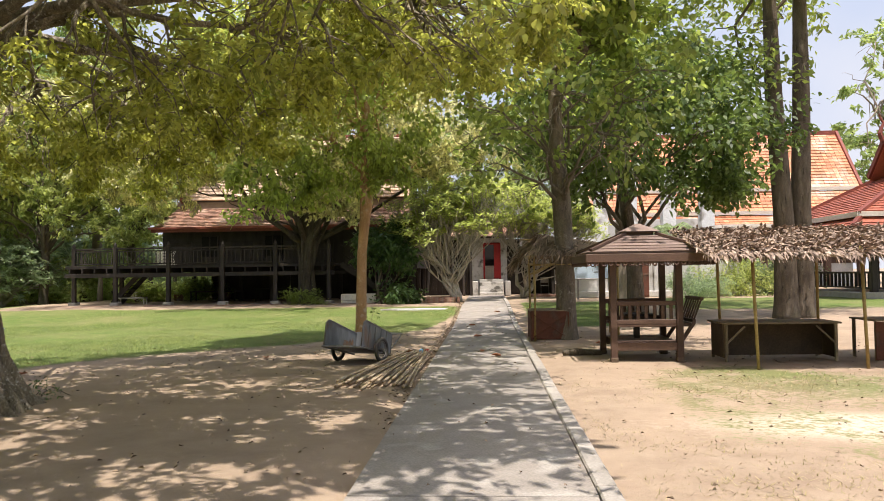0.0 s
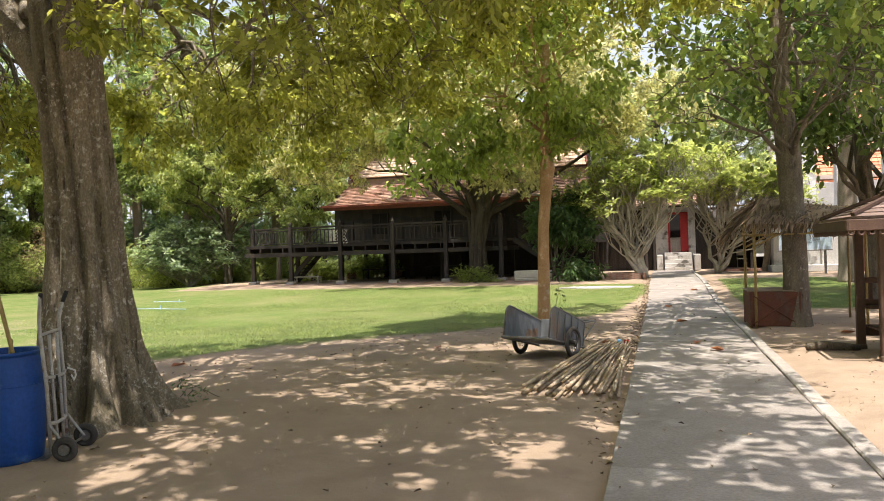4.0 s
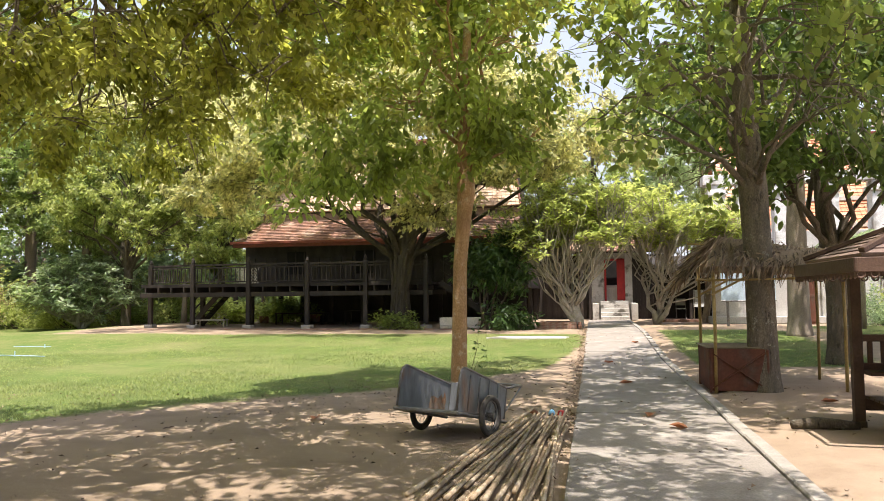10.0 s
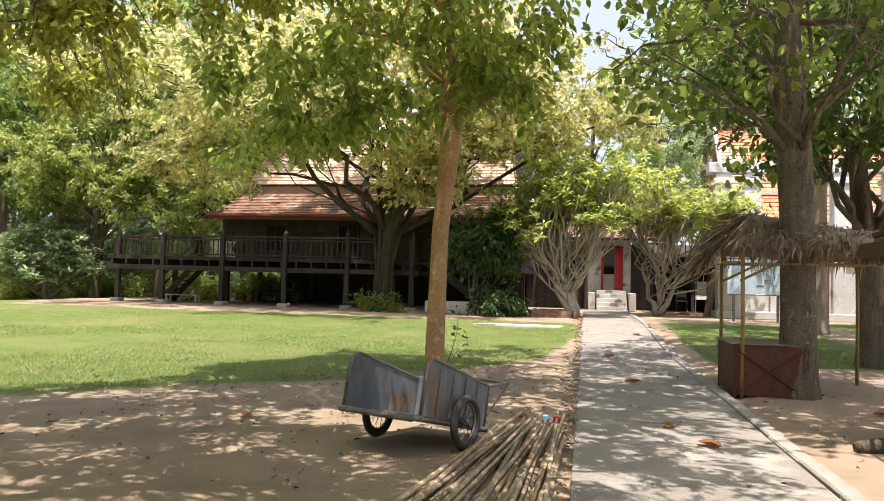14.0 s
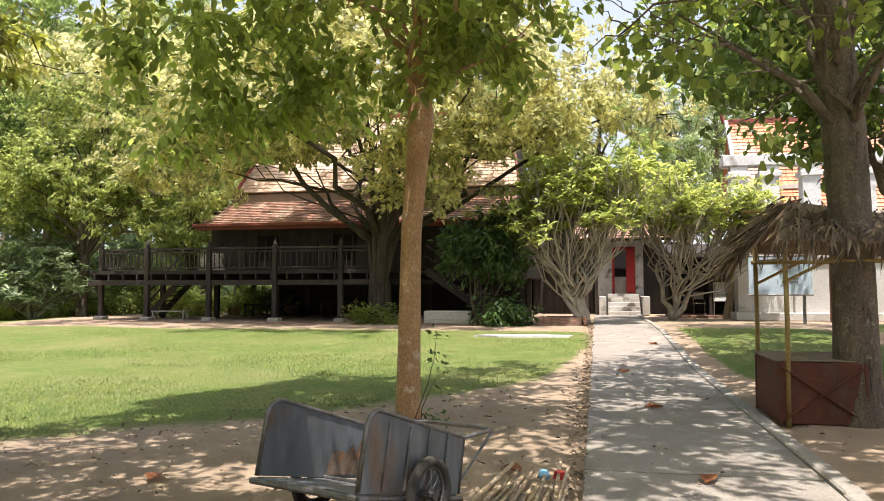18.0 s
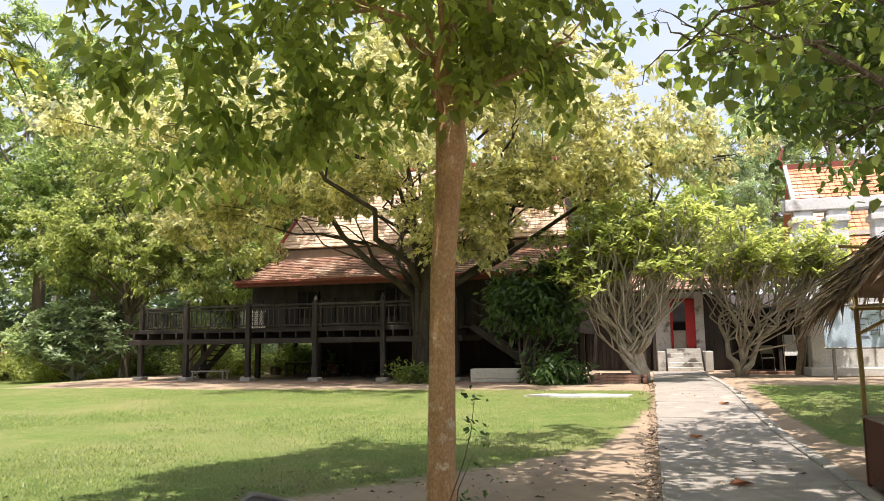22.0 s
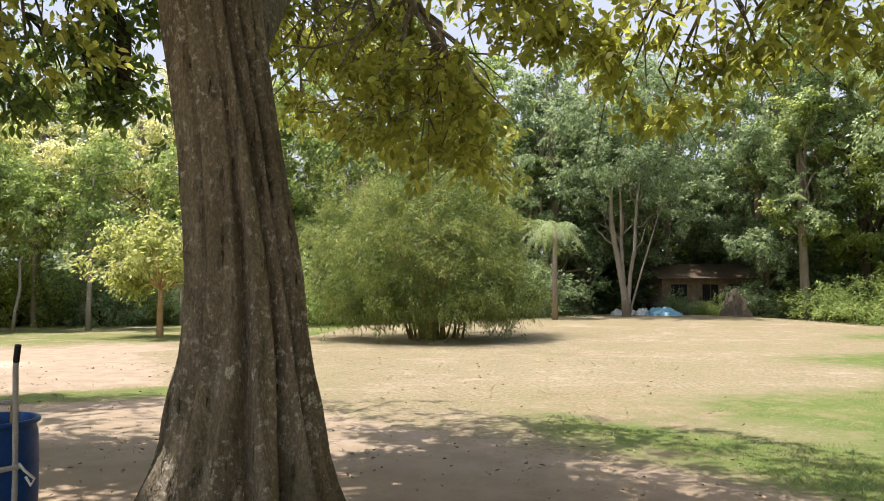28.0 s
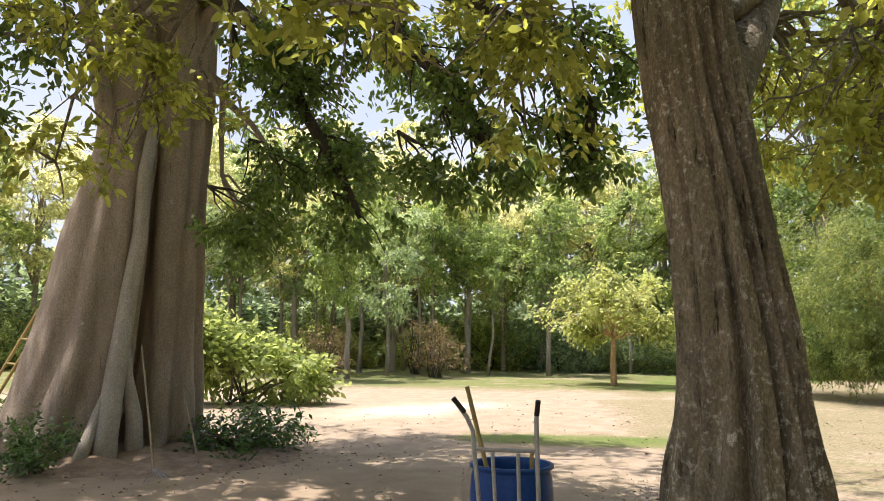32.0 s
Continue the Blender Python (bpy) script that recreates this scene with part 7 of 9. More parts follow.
# ---- gate, temple and walls beyond ----
def gate():
    z = 0.29
    r = thing("gatehouse", 1.3, 42.0, z, "old white gatehouse with an open red doorway and steps", "gatehouse")
    part("wall", Shape().box(-0.85, 0.3, 1.65, 0.7, 0.6, 3.3, 0.02), OLD_PLASTER, r)
    part("wall", Shape().box(0.68, 0.3, 1.65, 0.36, 0.6, 3.3, 0.02), OLD_PLASTER, r)
    for k in range(16):
        part("plank", Shape().box(-4.0 + k * 0.17, 0.2, 1.6, 0.16, 0.04, 3.2, 0.004), DARK_WOOD, r)
    for k in range(9):
        part("plank", Shape().box(0.98 + k * 0.17, 0.2, 1.6, 0.16, 0.04, 3.2, 0.004), DARK_WOOD, r)
    part("backing", Shape().box(-2.65, 0.3, 1.55, 2.9, 0.05, 3.1), DARK_WOOD, r)
    part("backing", Shape().box(1.7, 0.3, 1.55, 1.66, 0.05, 3.1), DARK_WOOD, r)
    part("wall", Shape().box(0.0, 0.3, 3.15, 1.0, 0.58, 0.3, 0.02), OLD_PLASTER, r)
    part("threshold", Shape().box(0.0, 0.3, 0.46, 1.0, 0.58, 0.9, 0.01), OLD_PLASTER, r)
    fr = part("door_frame", Shape().box(-0.45, 0.02, 1.95, 0.1, 0.12, 2.1), RED_PAINT, r, "red painted door frame")
    part("door_frame", Shape().box(0.45, 0.02, 1.95, 0.1, 0.12, 2.1), RED_PAINT, r, "red painted door frame")
    part("lintel", Shape().box(0, 0.02, 2.95, 0.8, 0.12, 0.12), RED_PAINT, r, "red painted lintel")
    part("door_leaf", Shape().box(0.27, -0.07, 1.93, 0.32, 0.05, 2.0), RED_PAINT, r, "red door leaf standing open")
    # Black board behind the doorway paints the shade of the passage's upper part.
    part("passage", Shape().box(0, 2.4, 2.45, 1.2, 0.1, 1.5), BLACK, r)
    part("courtyard_wall", Shape().box(0, 2.4, 1.15, 1.2, 0.12, 1.1), CREAM, r)
    low = part("low_gate", Shape().box(-0.05, 0.1, 0.98, 0.66, 0.024, 0.03, 0.003), CREAM, r, "pale low barred gate")
    for q in (1.25, 1.52):
        part("rail", Shape().box(-0.05, 0.1, q, 0.66, 0.024, 0.03, 0.003), CREAM, low)
    for k in range(6):
        part("bar", Shape().box(-0.3 + k * 0.1, 0.1, 1.25, 0.02, 0.018, 0.6, 0.003), CREAM, low)
    for k in range(5):
        part("step", Shape().box(-0.05, -1.75 + k * 0.34, 0.09 + k * 0.18, 1.35, 0.36, 0.18, 0.012), OLD_PLASTER, r)
    for x in (-0.95, 0.85):
        part("stair_side", Shape().box(x, -1.0, 0.4, 0.3, 1.9, 0.8, 0.02), OLD_PLASTER, r)
    part("roof", Shape().sheet([(-3.4, -1.0, 3.3), (2.8, -1.0, 3.3), (2.8, 1.6, 4.6), (-3.4, 1.6, 4.6)], 0.08), DARK_WOOD, r)
    part("roof_tiles", tiled((-3.4, -1.05, 3.33), (2.8, -1.05, 3.33), (2.8, 1.6, 4.65), (-3.4, 1.6, 4.65), 0.2, 0.25, seed=9), TILE_BROWN, r, kind="stuff")
    for x in (-1.6, -1.2):
        part("post", Shape().box(x, -1.4, 1.3, 0.14, 0.14, 2.6, 0.01), DARK_WOOD, r)


gate()


def shed():
    z = 0.29
    r = thing("shed", 4.1, 38.4, z, "dark open lean-to shed with stored furniture", "shed")
    for x in (-0.9, 0.3, 1.1):
        part("post", Shape().box(x, -0.6, 1.2, 0.12, 0.12, 2.4, 0.01), DARK_WOOD, r)
    part("back_wall", Shape().box(0.1, 1.6, 1.3, 2.4, 0.1, 2.6), DARK_WOOD, r)
    part("side_wall", Shape().box(1.25, 0.5, 1.3, 0.1, 2.2, 2.6), RAW_WOOD, r)
    part("roof", Shape().sheet([(-1.3, -1.1, 2.35), (1.6, -1.1, 2.35), (1.6, 1.8, 3.0), (-1.3, 1.8, 3.0)], 0.08), DARK_WOOD, r)
    part("floor_slab", Shape().box(0.1, 0.4, 0.05, 2.6, 2.4, 0.1, 0.01), BRICK, r)


shed()
ch = thing("folding_chair", 4.0, 38.0, 0.4, "pale folding chair stacked in the shed", "chair")
part("seat", Shape().box(0, 0, 0.45, 0.42, 0.4, 0.03), GREY_PAINT, ch)
part("backrest", Shape().box(0, 0.2, 0.75, 0.42, 0.03, 0.3), GREY_PAINT, ch)
for sx in (-0.2, 0.2):
    part("leg", Shape().beam((sx, -0.2, 0), (sx, 0.2, 0.88), 0.025, 0.025), STEEL, ch)
    part("leg", Shape().beam((sx, 0.2, 0), (sx, -0.18, 0.45), 0.025, 0.025), STEEL, ch)
es = thing("easel", 4.75, 37.8, 0.35, "white board standing on a small easel", "easel")
part("board", Shape().box(0, 0, 0.95, 0.5, 0.03, 0.75, rot=(-8, 0, 0)), WHITE, es)
for sx in (-0.25, 0.25):
    part("leg", Shape().beam((sx, -0.12, 0), (sx * 0.8, 0.02, 1.35), 0.03, 0.03), RAW_WOOD, es)
pl = thing("plank", 5.05, 37.2, 0.29, "pale plank leaning against the shed", "plank")
part("board", Shape().beam((-0.25, -0.2, 0.0), (0.15, 0.15, 1.9), 0.24, 0.05), RAW_WOOD, pl)
part("board", Shape().beam((-0.1, -0.15, 0.0), (0.22, 0.2, 1.8), 0.12, 0.05), RAW_WOOD, pl)


def old_wall():
    r = tagged(new("wall_white", Shape().box(9.2, 36.4, 1.35, 8.2, 0.7, 2.3, 0.03).mesh("wall_white")), "old whitewashed wall with dark stains and flaking plaster", "wall", kind="structure")
    r.data.materials.append(WHITEWASH)
    part("coping", Shape().box(9.2, 36.4, 2.58, 8.4, 0.95, 0.18, 0.03), WHITEWASH, r)
    part("plinth", Shape().box(9.2, 36.2, 0.42, 8.5, 1.1, 0.3, 0.03), WHITEWASH, r)
    for x in (5.3, 7.2, 9.4, 11.6):
        part("pilaster", Shape().box(x, 36.0, 1.4, 0.45, 0.18, 2.2, 0.02), WHITEWASH, r)


old_wall()


def white_hall():
    r = thing("white_hall", 9.0, 43.0, 0.29, "white plastered hall with square columns", "hall")
    part("wall", Shape().box(1.4, 2.2, 2.2, 8.0, 0.4, 4.4, 0.02), WHITEWASH, r)
    for x in (-2.6, -1.3, 0.4, 2.6, 4.8):
        c = part("column", Shape().box(x, 0, 3.3, 0.75, 0.75, 6.6, 0.03), WHITE, r)
        part("capital", Shape().box(x, 0, 6.2, 0.95, 0.95, 0.25, 0.03), WHITE, c)
    part("base", Shape().box(1.2, 0.8, 1.2, 9.2, 3.2, 2.4, 0.05), WHITEWASH, r)
    part("architrave", Shape().box(1.2, 0, 6.85, 9.0, 0.9, 0.5, 0.03), WHITE, r)


white_hall()
st = thing("chedi", 6.5, 40.0, 0.29, "small weathered white chedi rising behind the wall", "chedi")
part("base", Shape().box(0, 0, 1.0, 1.6, 1.6, 2.0, 0.05), WHITEWASH, st)
part("bell", Shape().lathe([(0.78, 2.0), (0.74, 2.2), (0.55, 2.4), (0.5, 2.9), (0.36, 3.4), (0.2, 3.7), (0.24, 3.8), (0.14, 4.1), (0.0, 5.0)], 20), WHITEWASH, st, smooth=True)


def finial(s, x, y, z, h, sx=1):
    """A curved horn at a roof's end."""
    s.tube([(x, y, z), (x + 0.1 * sx * h, y, z + 0.3 * h), (x - 0.02 * sx * h, y, z + 0.65 * h), (x + 0.12 * sx * h, y, z + h)], [0.09 * h, 0.08 * h, 0.05 * h, 0.01], 7)


def temple():
    r = thing("temple_hall", 17.5, 54.0, 0.3, "large temple hall with bright orange tiled tiers of roof", "temple")
    part("wall", Shape().box(0, 0.5, 2.35, 17.6, 5.0, 4.7, 0.04), WHITE, r)
    part("lower_wall", Shape().box(0, -2.05, 2.3, 18.4, 0.1, 1.4), BROWN_WOOD, r)
    for i in range(9):
        part("column", Shape().box(-8.8 + i * 2.2, -3.0, 2.1, 0.4, 0.4, 4.2, 0.03), BROWN_WOOD, r)
    for k, (za, ya, zb, yb, x) in enumerate(((4.2, -4.2, 4.9, -3.1, 10.2), (5.15, -3.2, 6.6, -1.9, 9.9), (6.85, -1.9, 11.2, 1.6, 9.4))):
        part("roof", Shape().sheet([(-x, ya, za), (x, ya, za), (x, yb, zb), (-x, yb, zb)], 0.1), TILE_RED, r)
        part("roof_tiles", tiled((-x, ya - 0.05, za + 0.04), (x, ya - 0.05, za + 0.04), (x, yb, zb + 0.05), (-x, yb, zb + 0.05), 0.32, 0.3, 0.05, seed=20 + k), TILE_ORANGE, r, kind="stuff")
        part("eave_board", Shape().box(0, ya - 0.1, za - 0.06, 2 * x + 0.3, 0.08, 0.24), CREAM, r)
        part("verge", Shape().beam((-x - 0.1, ya, za + 0.1), (-x - 0.1, yb, zb + 0.15), 0.2, 0.3), WHITE, r)
        part("verge", Shape().beam((x + 0.1, ya, za + 0.1), (x + 0.1, yb, zb + 0.15), 0.2, 0.3), TRIM_RED, r)
    part("roof", Shape().sheet([(-9.4, 1.6, 11.2), (9.4, 1.6, 11.2), (9.4, 5.5, 6.0), (-9.4, 5.5, 6.0)], 0.1), TILE_ORANGE, r)
    part("ridge", Shape().beam((-9.6, 1.6, 11.3), (9.6, 1.6, 11.3), 0.3, 0.3), TRIM_RED, r)
    f = Shape()
    finial(f, -9.6, 1.6, 11.3, 1.6, -1)
    part("finial", f, TRIM_RED, r)


temple()


def pavilion():
    r = thing("open_pavilion", 21.5, 33.5, 0.25, "open wooden pavilion with red-brown hipped roof and balustrade", "pavilion")
    for x in (-4.6, -1.5, 1.6, 4.6):
        for y in (-3.0, 3.0):
            part("column", Shape().box(x, y, 1.65, 0.26, 0.26, 2.9, 0.02), DARK_WOOD, r)
    part("platform", Shape().box(0, 0, 0.12, 10.4, 7.2, 0.34, 0.02), KERB, r)
    for (a, b) in (((-4.6, -3.0), (-1.5, -3.0)), ((-1.5, -3.0), (1.6, -3.0)), ((1.6, -3.0), (4.6, -3.0)), ((-4.6, -3.0), (-4.6, 3.0))):
        b1 = part("balustrade", Shape().beam((*a, 1.1), (*b, 1.1), 0.09, 0.09), DARK_WOOD, r)
        part("rail", Shape().beam((*a, 0.45), (*b, 0.45), 0.07, 0.07), DARK_WOOD, b1)
        n = 16
        for k in range(1, n):
            part("baluster", Shape().box(a[0] + (b[0] - a[0]) * k / n, a[1] + (b[1] - a[1]) * k / n, 0.78, 0.1, 0.06, 0.6), DARK_WOOD, b1)
    X, Y = 6.3, 4.6
    for k, (za, zb, s0, s1) in enumerate(((2.75, 3.4, 1.0, 0.86), (3.45, 5.5, 0.9, 0.3))):
        c = [(-X, -Y), (X, -Y), (X, Y), (-X, Y)]
        for i in range(4):
            a, b = c[i], c[(i + 1) % 4]
            A, B = (a[0] * s0, a[1] * s0, za), (b[0] * s0, b[1] * s0, za)
            C, D = (b[0] * s1, b[1] * s1, zb), (a[0] * s1, a[1] * s1, zb)
            part("roof", Shape().sheet([A, B, C, D], 0.08), DARK_WOOD, r)
            if i in (0, 3):
                part("roof_tiles", tiled(A, B, C, D, 0.28, 0.28, 0.04, seed=40 + i + 4 * k), TILE_RED, r, kind="stuff")
            part("eave_board", Shape().beam(A, B, 0.1, 0.2), CREAM, r)
            part("hip", Shape().beam((A[0], A[1], A[2] + 0.06), (D[0], D[1], D[2] + 0.08), 0.18, 0.14), TRIM_RED, r)
    for i, (ya, yb) in enumerate(((-1.5, 0), (1.5, 0))):
        q = [(-2.4, ya, 5.45), (2.4, ya, 5.45), (2.4, yb, 7.0), (-2.4, yb, 7.0)]
        part("roof", Shape().sheet(q if i == 0 else q[::-1], 0.08), TILE_RED, r)
    part("verge", Shape().beam((-2.45, -1.5, 5.55), (-2.45, 0, 7.1), 0.12, 0.24), TRIM_RED, r)
    part("verge", Shape().beam((-2.45, 1.5, 5.55), (-2.45, 0, 7.1), 0.12, 0.24), TRIM_RED, r)
    f = Shape()
    finial(f, -2.5, -1.55, 5.45, 1.0, -1)
    finial(f, -2.5, 0, 7.0, 1.3, -1)
    part("finial", f, TRIM_RED, r)


pavilion()


def notice_board():
    r = thing("notice_board", 5.85, 33.0, 0.29, "pale blue notice board on two posts with a faded plan", "sign")
    b = part("board", Shape().box(0, 0, 1.55, 1.9, 0.05, 1.28, 0.01), BOARD_BLUE, r)
    rng = random.Random(3)
    for k in range(16):
        part("line", Shape().box(rng.uniform(-0.1, 0.6), -0.032, rng.uniform(1.2, 1.95), rng.uniform(0.08, 0.3), 0.006, 0.015, 0.001), STEEL, b, "faint grey drawn line")
        part("line", Shape().box(rng.uniform(-0.1, 0.6), -0.032 - 0.001 * (k % 2), rng.uniform(1.2, 1.9), 0.015, 0.008, rng.uniform(0.06, 0.25), 0.001), STEEL, b, "faint grey drawn line")
    for x in (-0.72, 0.72):
        part("post", Shape().box(x, 0.06, 0.8, 0.09, 0.06, 1.6), STEEL, r)
    for z in (0.93, 2.17):
        part("rim", Shape().box(0, 0, z, 1.96, 0.07, 0.05), STEEL, b)


notice_board()
dr = thing("brown_door_panel", 8.2, 34.6, 0.29, "orange-brown door panel propped by the white wall", "door panel")
part("panel", Shape().box(0, 0, 1.1, 0.9, 0.06, 2.2), RUST_BOARD, dr)
for q in (0.15, 1.1, 2.1):
    part("rail", Shape().box(0, -0.035, q, 0.88, 0.03, 0.1), RUST_BOARD, dr)

# ---- hand cart ----
def cart():
    r = thing("hand_cart", -1.29, 11.93, 0.0, "grey sheet-metal two-wheeled hand cart tipped forward", "cart", rz=-20)
    tip = pose(0, 0, 0.19) @ pose(0, 0, 0, -13, 0, 0)
    w, y0, y1, h = 0.37, -0.62, 0.46, 0.475

    def M(*p):
        return tip @ Vector(p)

    def bar(pts, rad):
        return Shape().tube([M(*p) for p in pts], rad, 8)

    part("floor_plate", Shape().box(0, (y0 + y1) / 2, 0.02, 2 * w - 0.02, y1 - y0, 0.012, 0.003, m=tip), SHEET_METAL, r)
    for sx in (-1, 1):
        prof = [(y0, 0.03), (y0, h - 0.1), (y0 + 0.02, h - 0.04), (y0 + 0.08, h), (y0 + 0.12, h), (y1, h - 0.09), (y1, 0.03)]
        s = Shape()
        n = len(prof)
        for xx in (sx * w - 0.004, sx * w + 0.004):
            s.v.extend(tuple(M(xx, a, b)) for a, b in prof)
        s.f.append(list(range(n)))
        s.f.append(list(range(2 * n - 1, n - 1, -1)))
        for i in range(n):
            s.f.append([i, (i + 1) % n, n + (i + 1) % n, n + i])
        p = part("side_panel", s, SHEET_METAL, r, "dull grey sheet side with rust stains")
        part("rim", bar([(sx * w, a, b) for a, b in prof], 0.014), STEEL, p, smooth=True)
        for k in range(1, 5):
            yy = y0 + (y1 - y0) * k / 5
            part("rib", Shape().box(sx * (w + 0.01), yy, (h - 0.06) / 2 + 0.02, 0.018, 0.022, h - 0.1, 0.004, m=tip), SHEET_METAL, p)
        if sx < 0:
            ring = [(0.0, 0.05), (0.22, 0.05), (0.36, 0.06), (0.37, 0.2), (0.33, 0.29), (0.3, 0.2), (0.25, 0.25), (0.19, 0.19), (0.08, 0.21), (0.03, 0.2), (0.01, 0.12)]
            part("patch", Shape().add([M(sx * w + 0.0075, a, b) for a, b in ring], [list(range(len(ring)))]), RUST_STAIN, p, "rusty brown stain")
        part("rail", bar([(sx * (w + 0.02), y0 - 0.02, 0.0), (sx * (w + 0.02), y1 + 0.02, 0.0)], 0.018), STEEL, r)
        # wheel
        wx, wz = sx * 0.44, 0.225
        wheel = part("wheel", Shape().ring((wx, 0, wz), (1, 0, 0), 0.192, 0.033, 40, 10), RUBBER, r, "spoked wheel with black tyre", smooth=True)
        part("rim", Shape().ring((wx, 0, wz), (1, 0, 0), 0.156, 0.012, 36, 6), STEEL, wheel, smooth=True)
        sp = Shape()
        for k in range(18):
            a = 2 * math.pi * k / 18
            sp.tube([(wx + 0.02 * (-1) ** k, 0.03 * math.cos(a + 0.5), wz + 0.03 * math.sin(a + 0.5)), (wx, 0.154 * math.cos(a), wz + 0.154 * math.sin(a))], 0.003, 4)
        part("spokes", sp, STEEL, wheel)
        part("hub", Shape().tube([(wx - 0.05, 0, wz), (wx + 0.05, 0, wz)], 0.032, 12), STEEL, wheel)
    part("axle", Shape().tube([(-0.46, 0, 0.225), (0.46, 0, 0.225)], 0.014, 8), STEEL, r)
    part("rear_lip", bar([(-w - 0.02, y0 - 0.01, 0.0), (w + 0.02, y0 - 0.01, 0.0)], 0.02), STEEL, r)
    part("front_panel", Shape().box(0, y1, 0.22, 2 * w, 0.01, 0.38, 0.003, m=tip), SHEET_METAL, r)
    hd = bar([(-w, y1, h - 0.09), (-w, y1 + 0.25, h - 0.04), (-w * 0.9, y1 + 0.46, h - 0.01), (-w * 0.5, y1 + 0.52, h), (w * 0.5, y1 + 0.52, h), (w * 0.9, y1 + 0.46, h - 0.01), (w, y1 + 0.25, h - 0.04), (w, y1, h - 0.09)], 0.015)
    part("handle", hd, STEEL, r, smooth=True)
    for sx in (-1, 1):
        part("brace", bar([(sx * w, y1, 0.1), (sx * w * 0.9, y1 + 0.46, h - 0.03)], 0.01), STEEL, r)


cart()


def bamboo_pile():
    rng = random.Random(15)
    for k in range(40):
        t = k / 39
        layer = (0, 0, 1, 0, 0, 1, 0)[k % 7]
        xn = -1.15 + 1.05 * t + rng.uniform(-0.05, 0.05)
        yn = 8.9 + rng.uniform(-0.3, 0.5) + (0.25 if t < 0.3 else 0)
        xf = -0.66 + 0.54 * t + rng.uniform(-0.13, 0.13)
        yf = 12.9 + rng.uniform(-0.7, 0.5)
        rad = rng.uniform(0.014, 0.023)
        z = rad + 0.004 + layer * 0.055
        a, b = Vector((xn, yn, z)), Vector((xf, yf, z + rng.uniform(0, 0.03)))
        L = (b - a).length
        root = thing("bamboo_pole", xn, yn, 0, "dry cut bamboo pole lying in a pile beside the path", "bamboo pole", "pile of bamboo poles")
        pts, radii, y = [], [], 0.0
        gap = rng.uniform(0.24, 0.32)
        while y < L:
            for dy, q in ((0.0, 1.0), (gap * 0.5, 0.96), (gap - 0.02, 1.0), (gap - 0.012, 1.16), (gap - 0.004, 1.16)):
                p = a.lerp(b, min(1, (y + dy) / L))
                pts.append(p - Vector((xn, yn, 0)))
                radii.append(rad * q * (1 - 0.25 * y / L))
            y += gap
        part("cane", Shape().tube(pts, radii, 8), BAMBOO, root, smooth=True)
        nd = Shape()
        y = gap
        while y < L:
            p0, p1 = a.lerp(b, (y - 0.012) / L), a.lerp(b, min(1, (y + 0.014) / L))
            nd.tube([p0 - Vector((xn, yn, 0)), p1 - Vector((xn, yn, 0))], rad * 1.12 * (1 - 0.25 * y / L), 8, cap=False)
            y += gap
        part("joint_marking", nd, BAMBOO_RING, root, "pale rings at the joints", kind="stuff")


bamboo_pile()


def drum():
    r = thing("plastic_drum", -4.81, 5.64, 0.0, "blue plastic drum used as a bin under the trees", "drum")
    prof = [(0.0, 0.0), (0.25, 0.0), (0.272, 0.02), (0.278, 0.06), (0.29, 0.2), (0.294, 0.45), (0.29, 0.7), (0.282, 0.82), (0.27, 0.855), (0.27, 0.868), (0.292, 0.874), (0.296, 0.888), (0.29, 0.9), (0.272, 0.9), (0.262, 0.89), (0.262, 0.84), (0.27, 0.6), (0.27, 0.1), (0.0, 0.09)]
    part("shell", Shape().lathe(prof, 48), BLUE_PLASTIC, r, smooth=True)
    part("hoop", Shape().ring((0, 0, 0.63), (0, 0, 1), 0.29, 0.006, 40, 6), BLUE_PLASTIC, r)
    for x, y, tx, ty, h, lab in ((0.15, 0.15, 0.2, -0.245, 1.42, "broom"), (-0.1, 0.1, -0.06, 0.13, 0.98, "stick")):
        b = thing(lab, -4.81 + x, 5.64 + y, 0.1, "wooden %s handle standing in the drum" % lab, lab)
        part("handle", Shape().tube([(0, 0, 0), (tx - x, ty - y, h - 0.1)], 0.016, 8), BAMBOO_POLE, b, smooth=True)


drum()


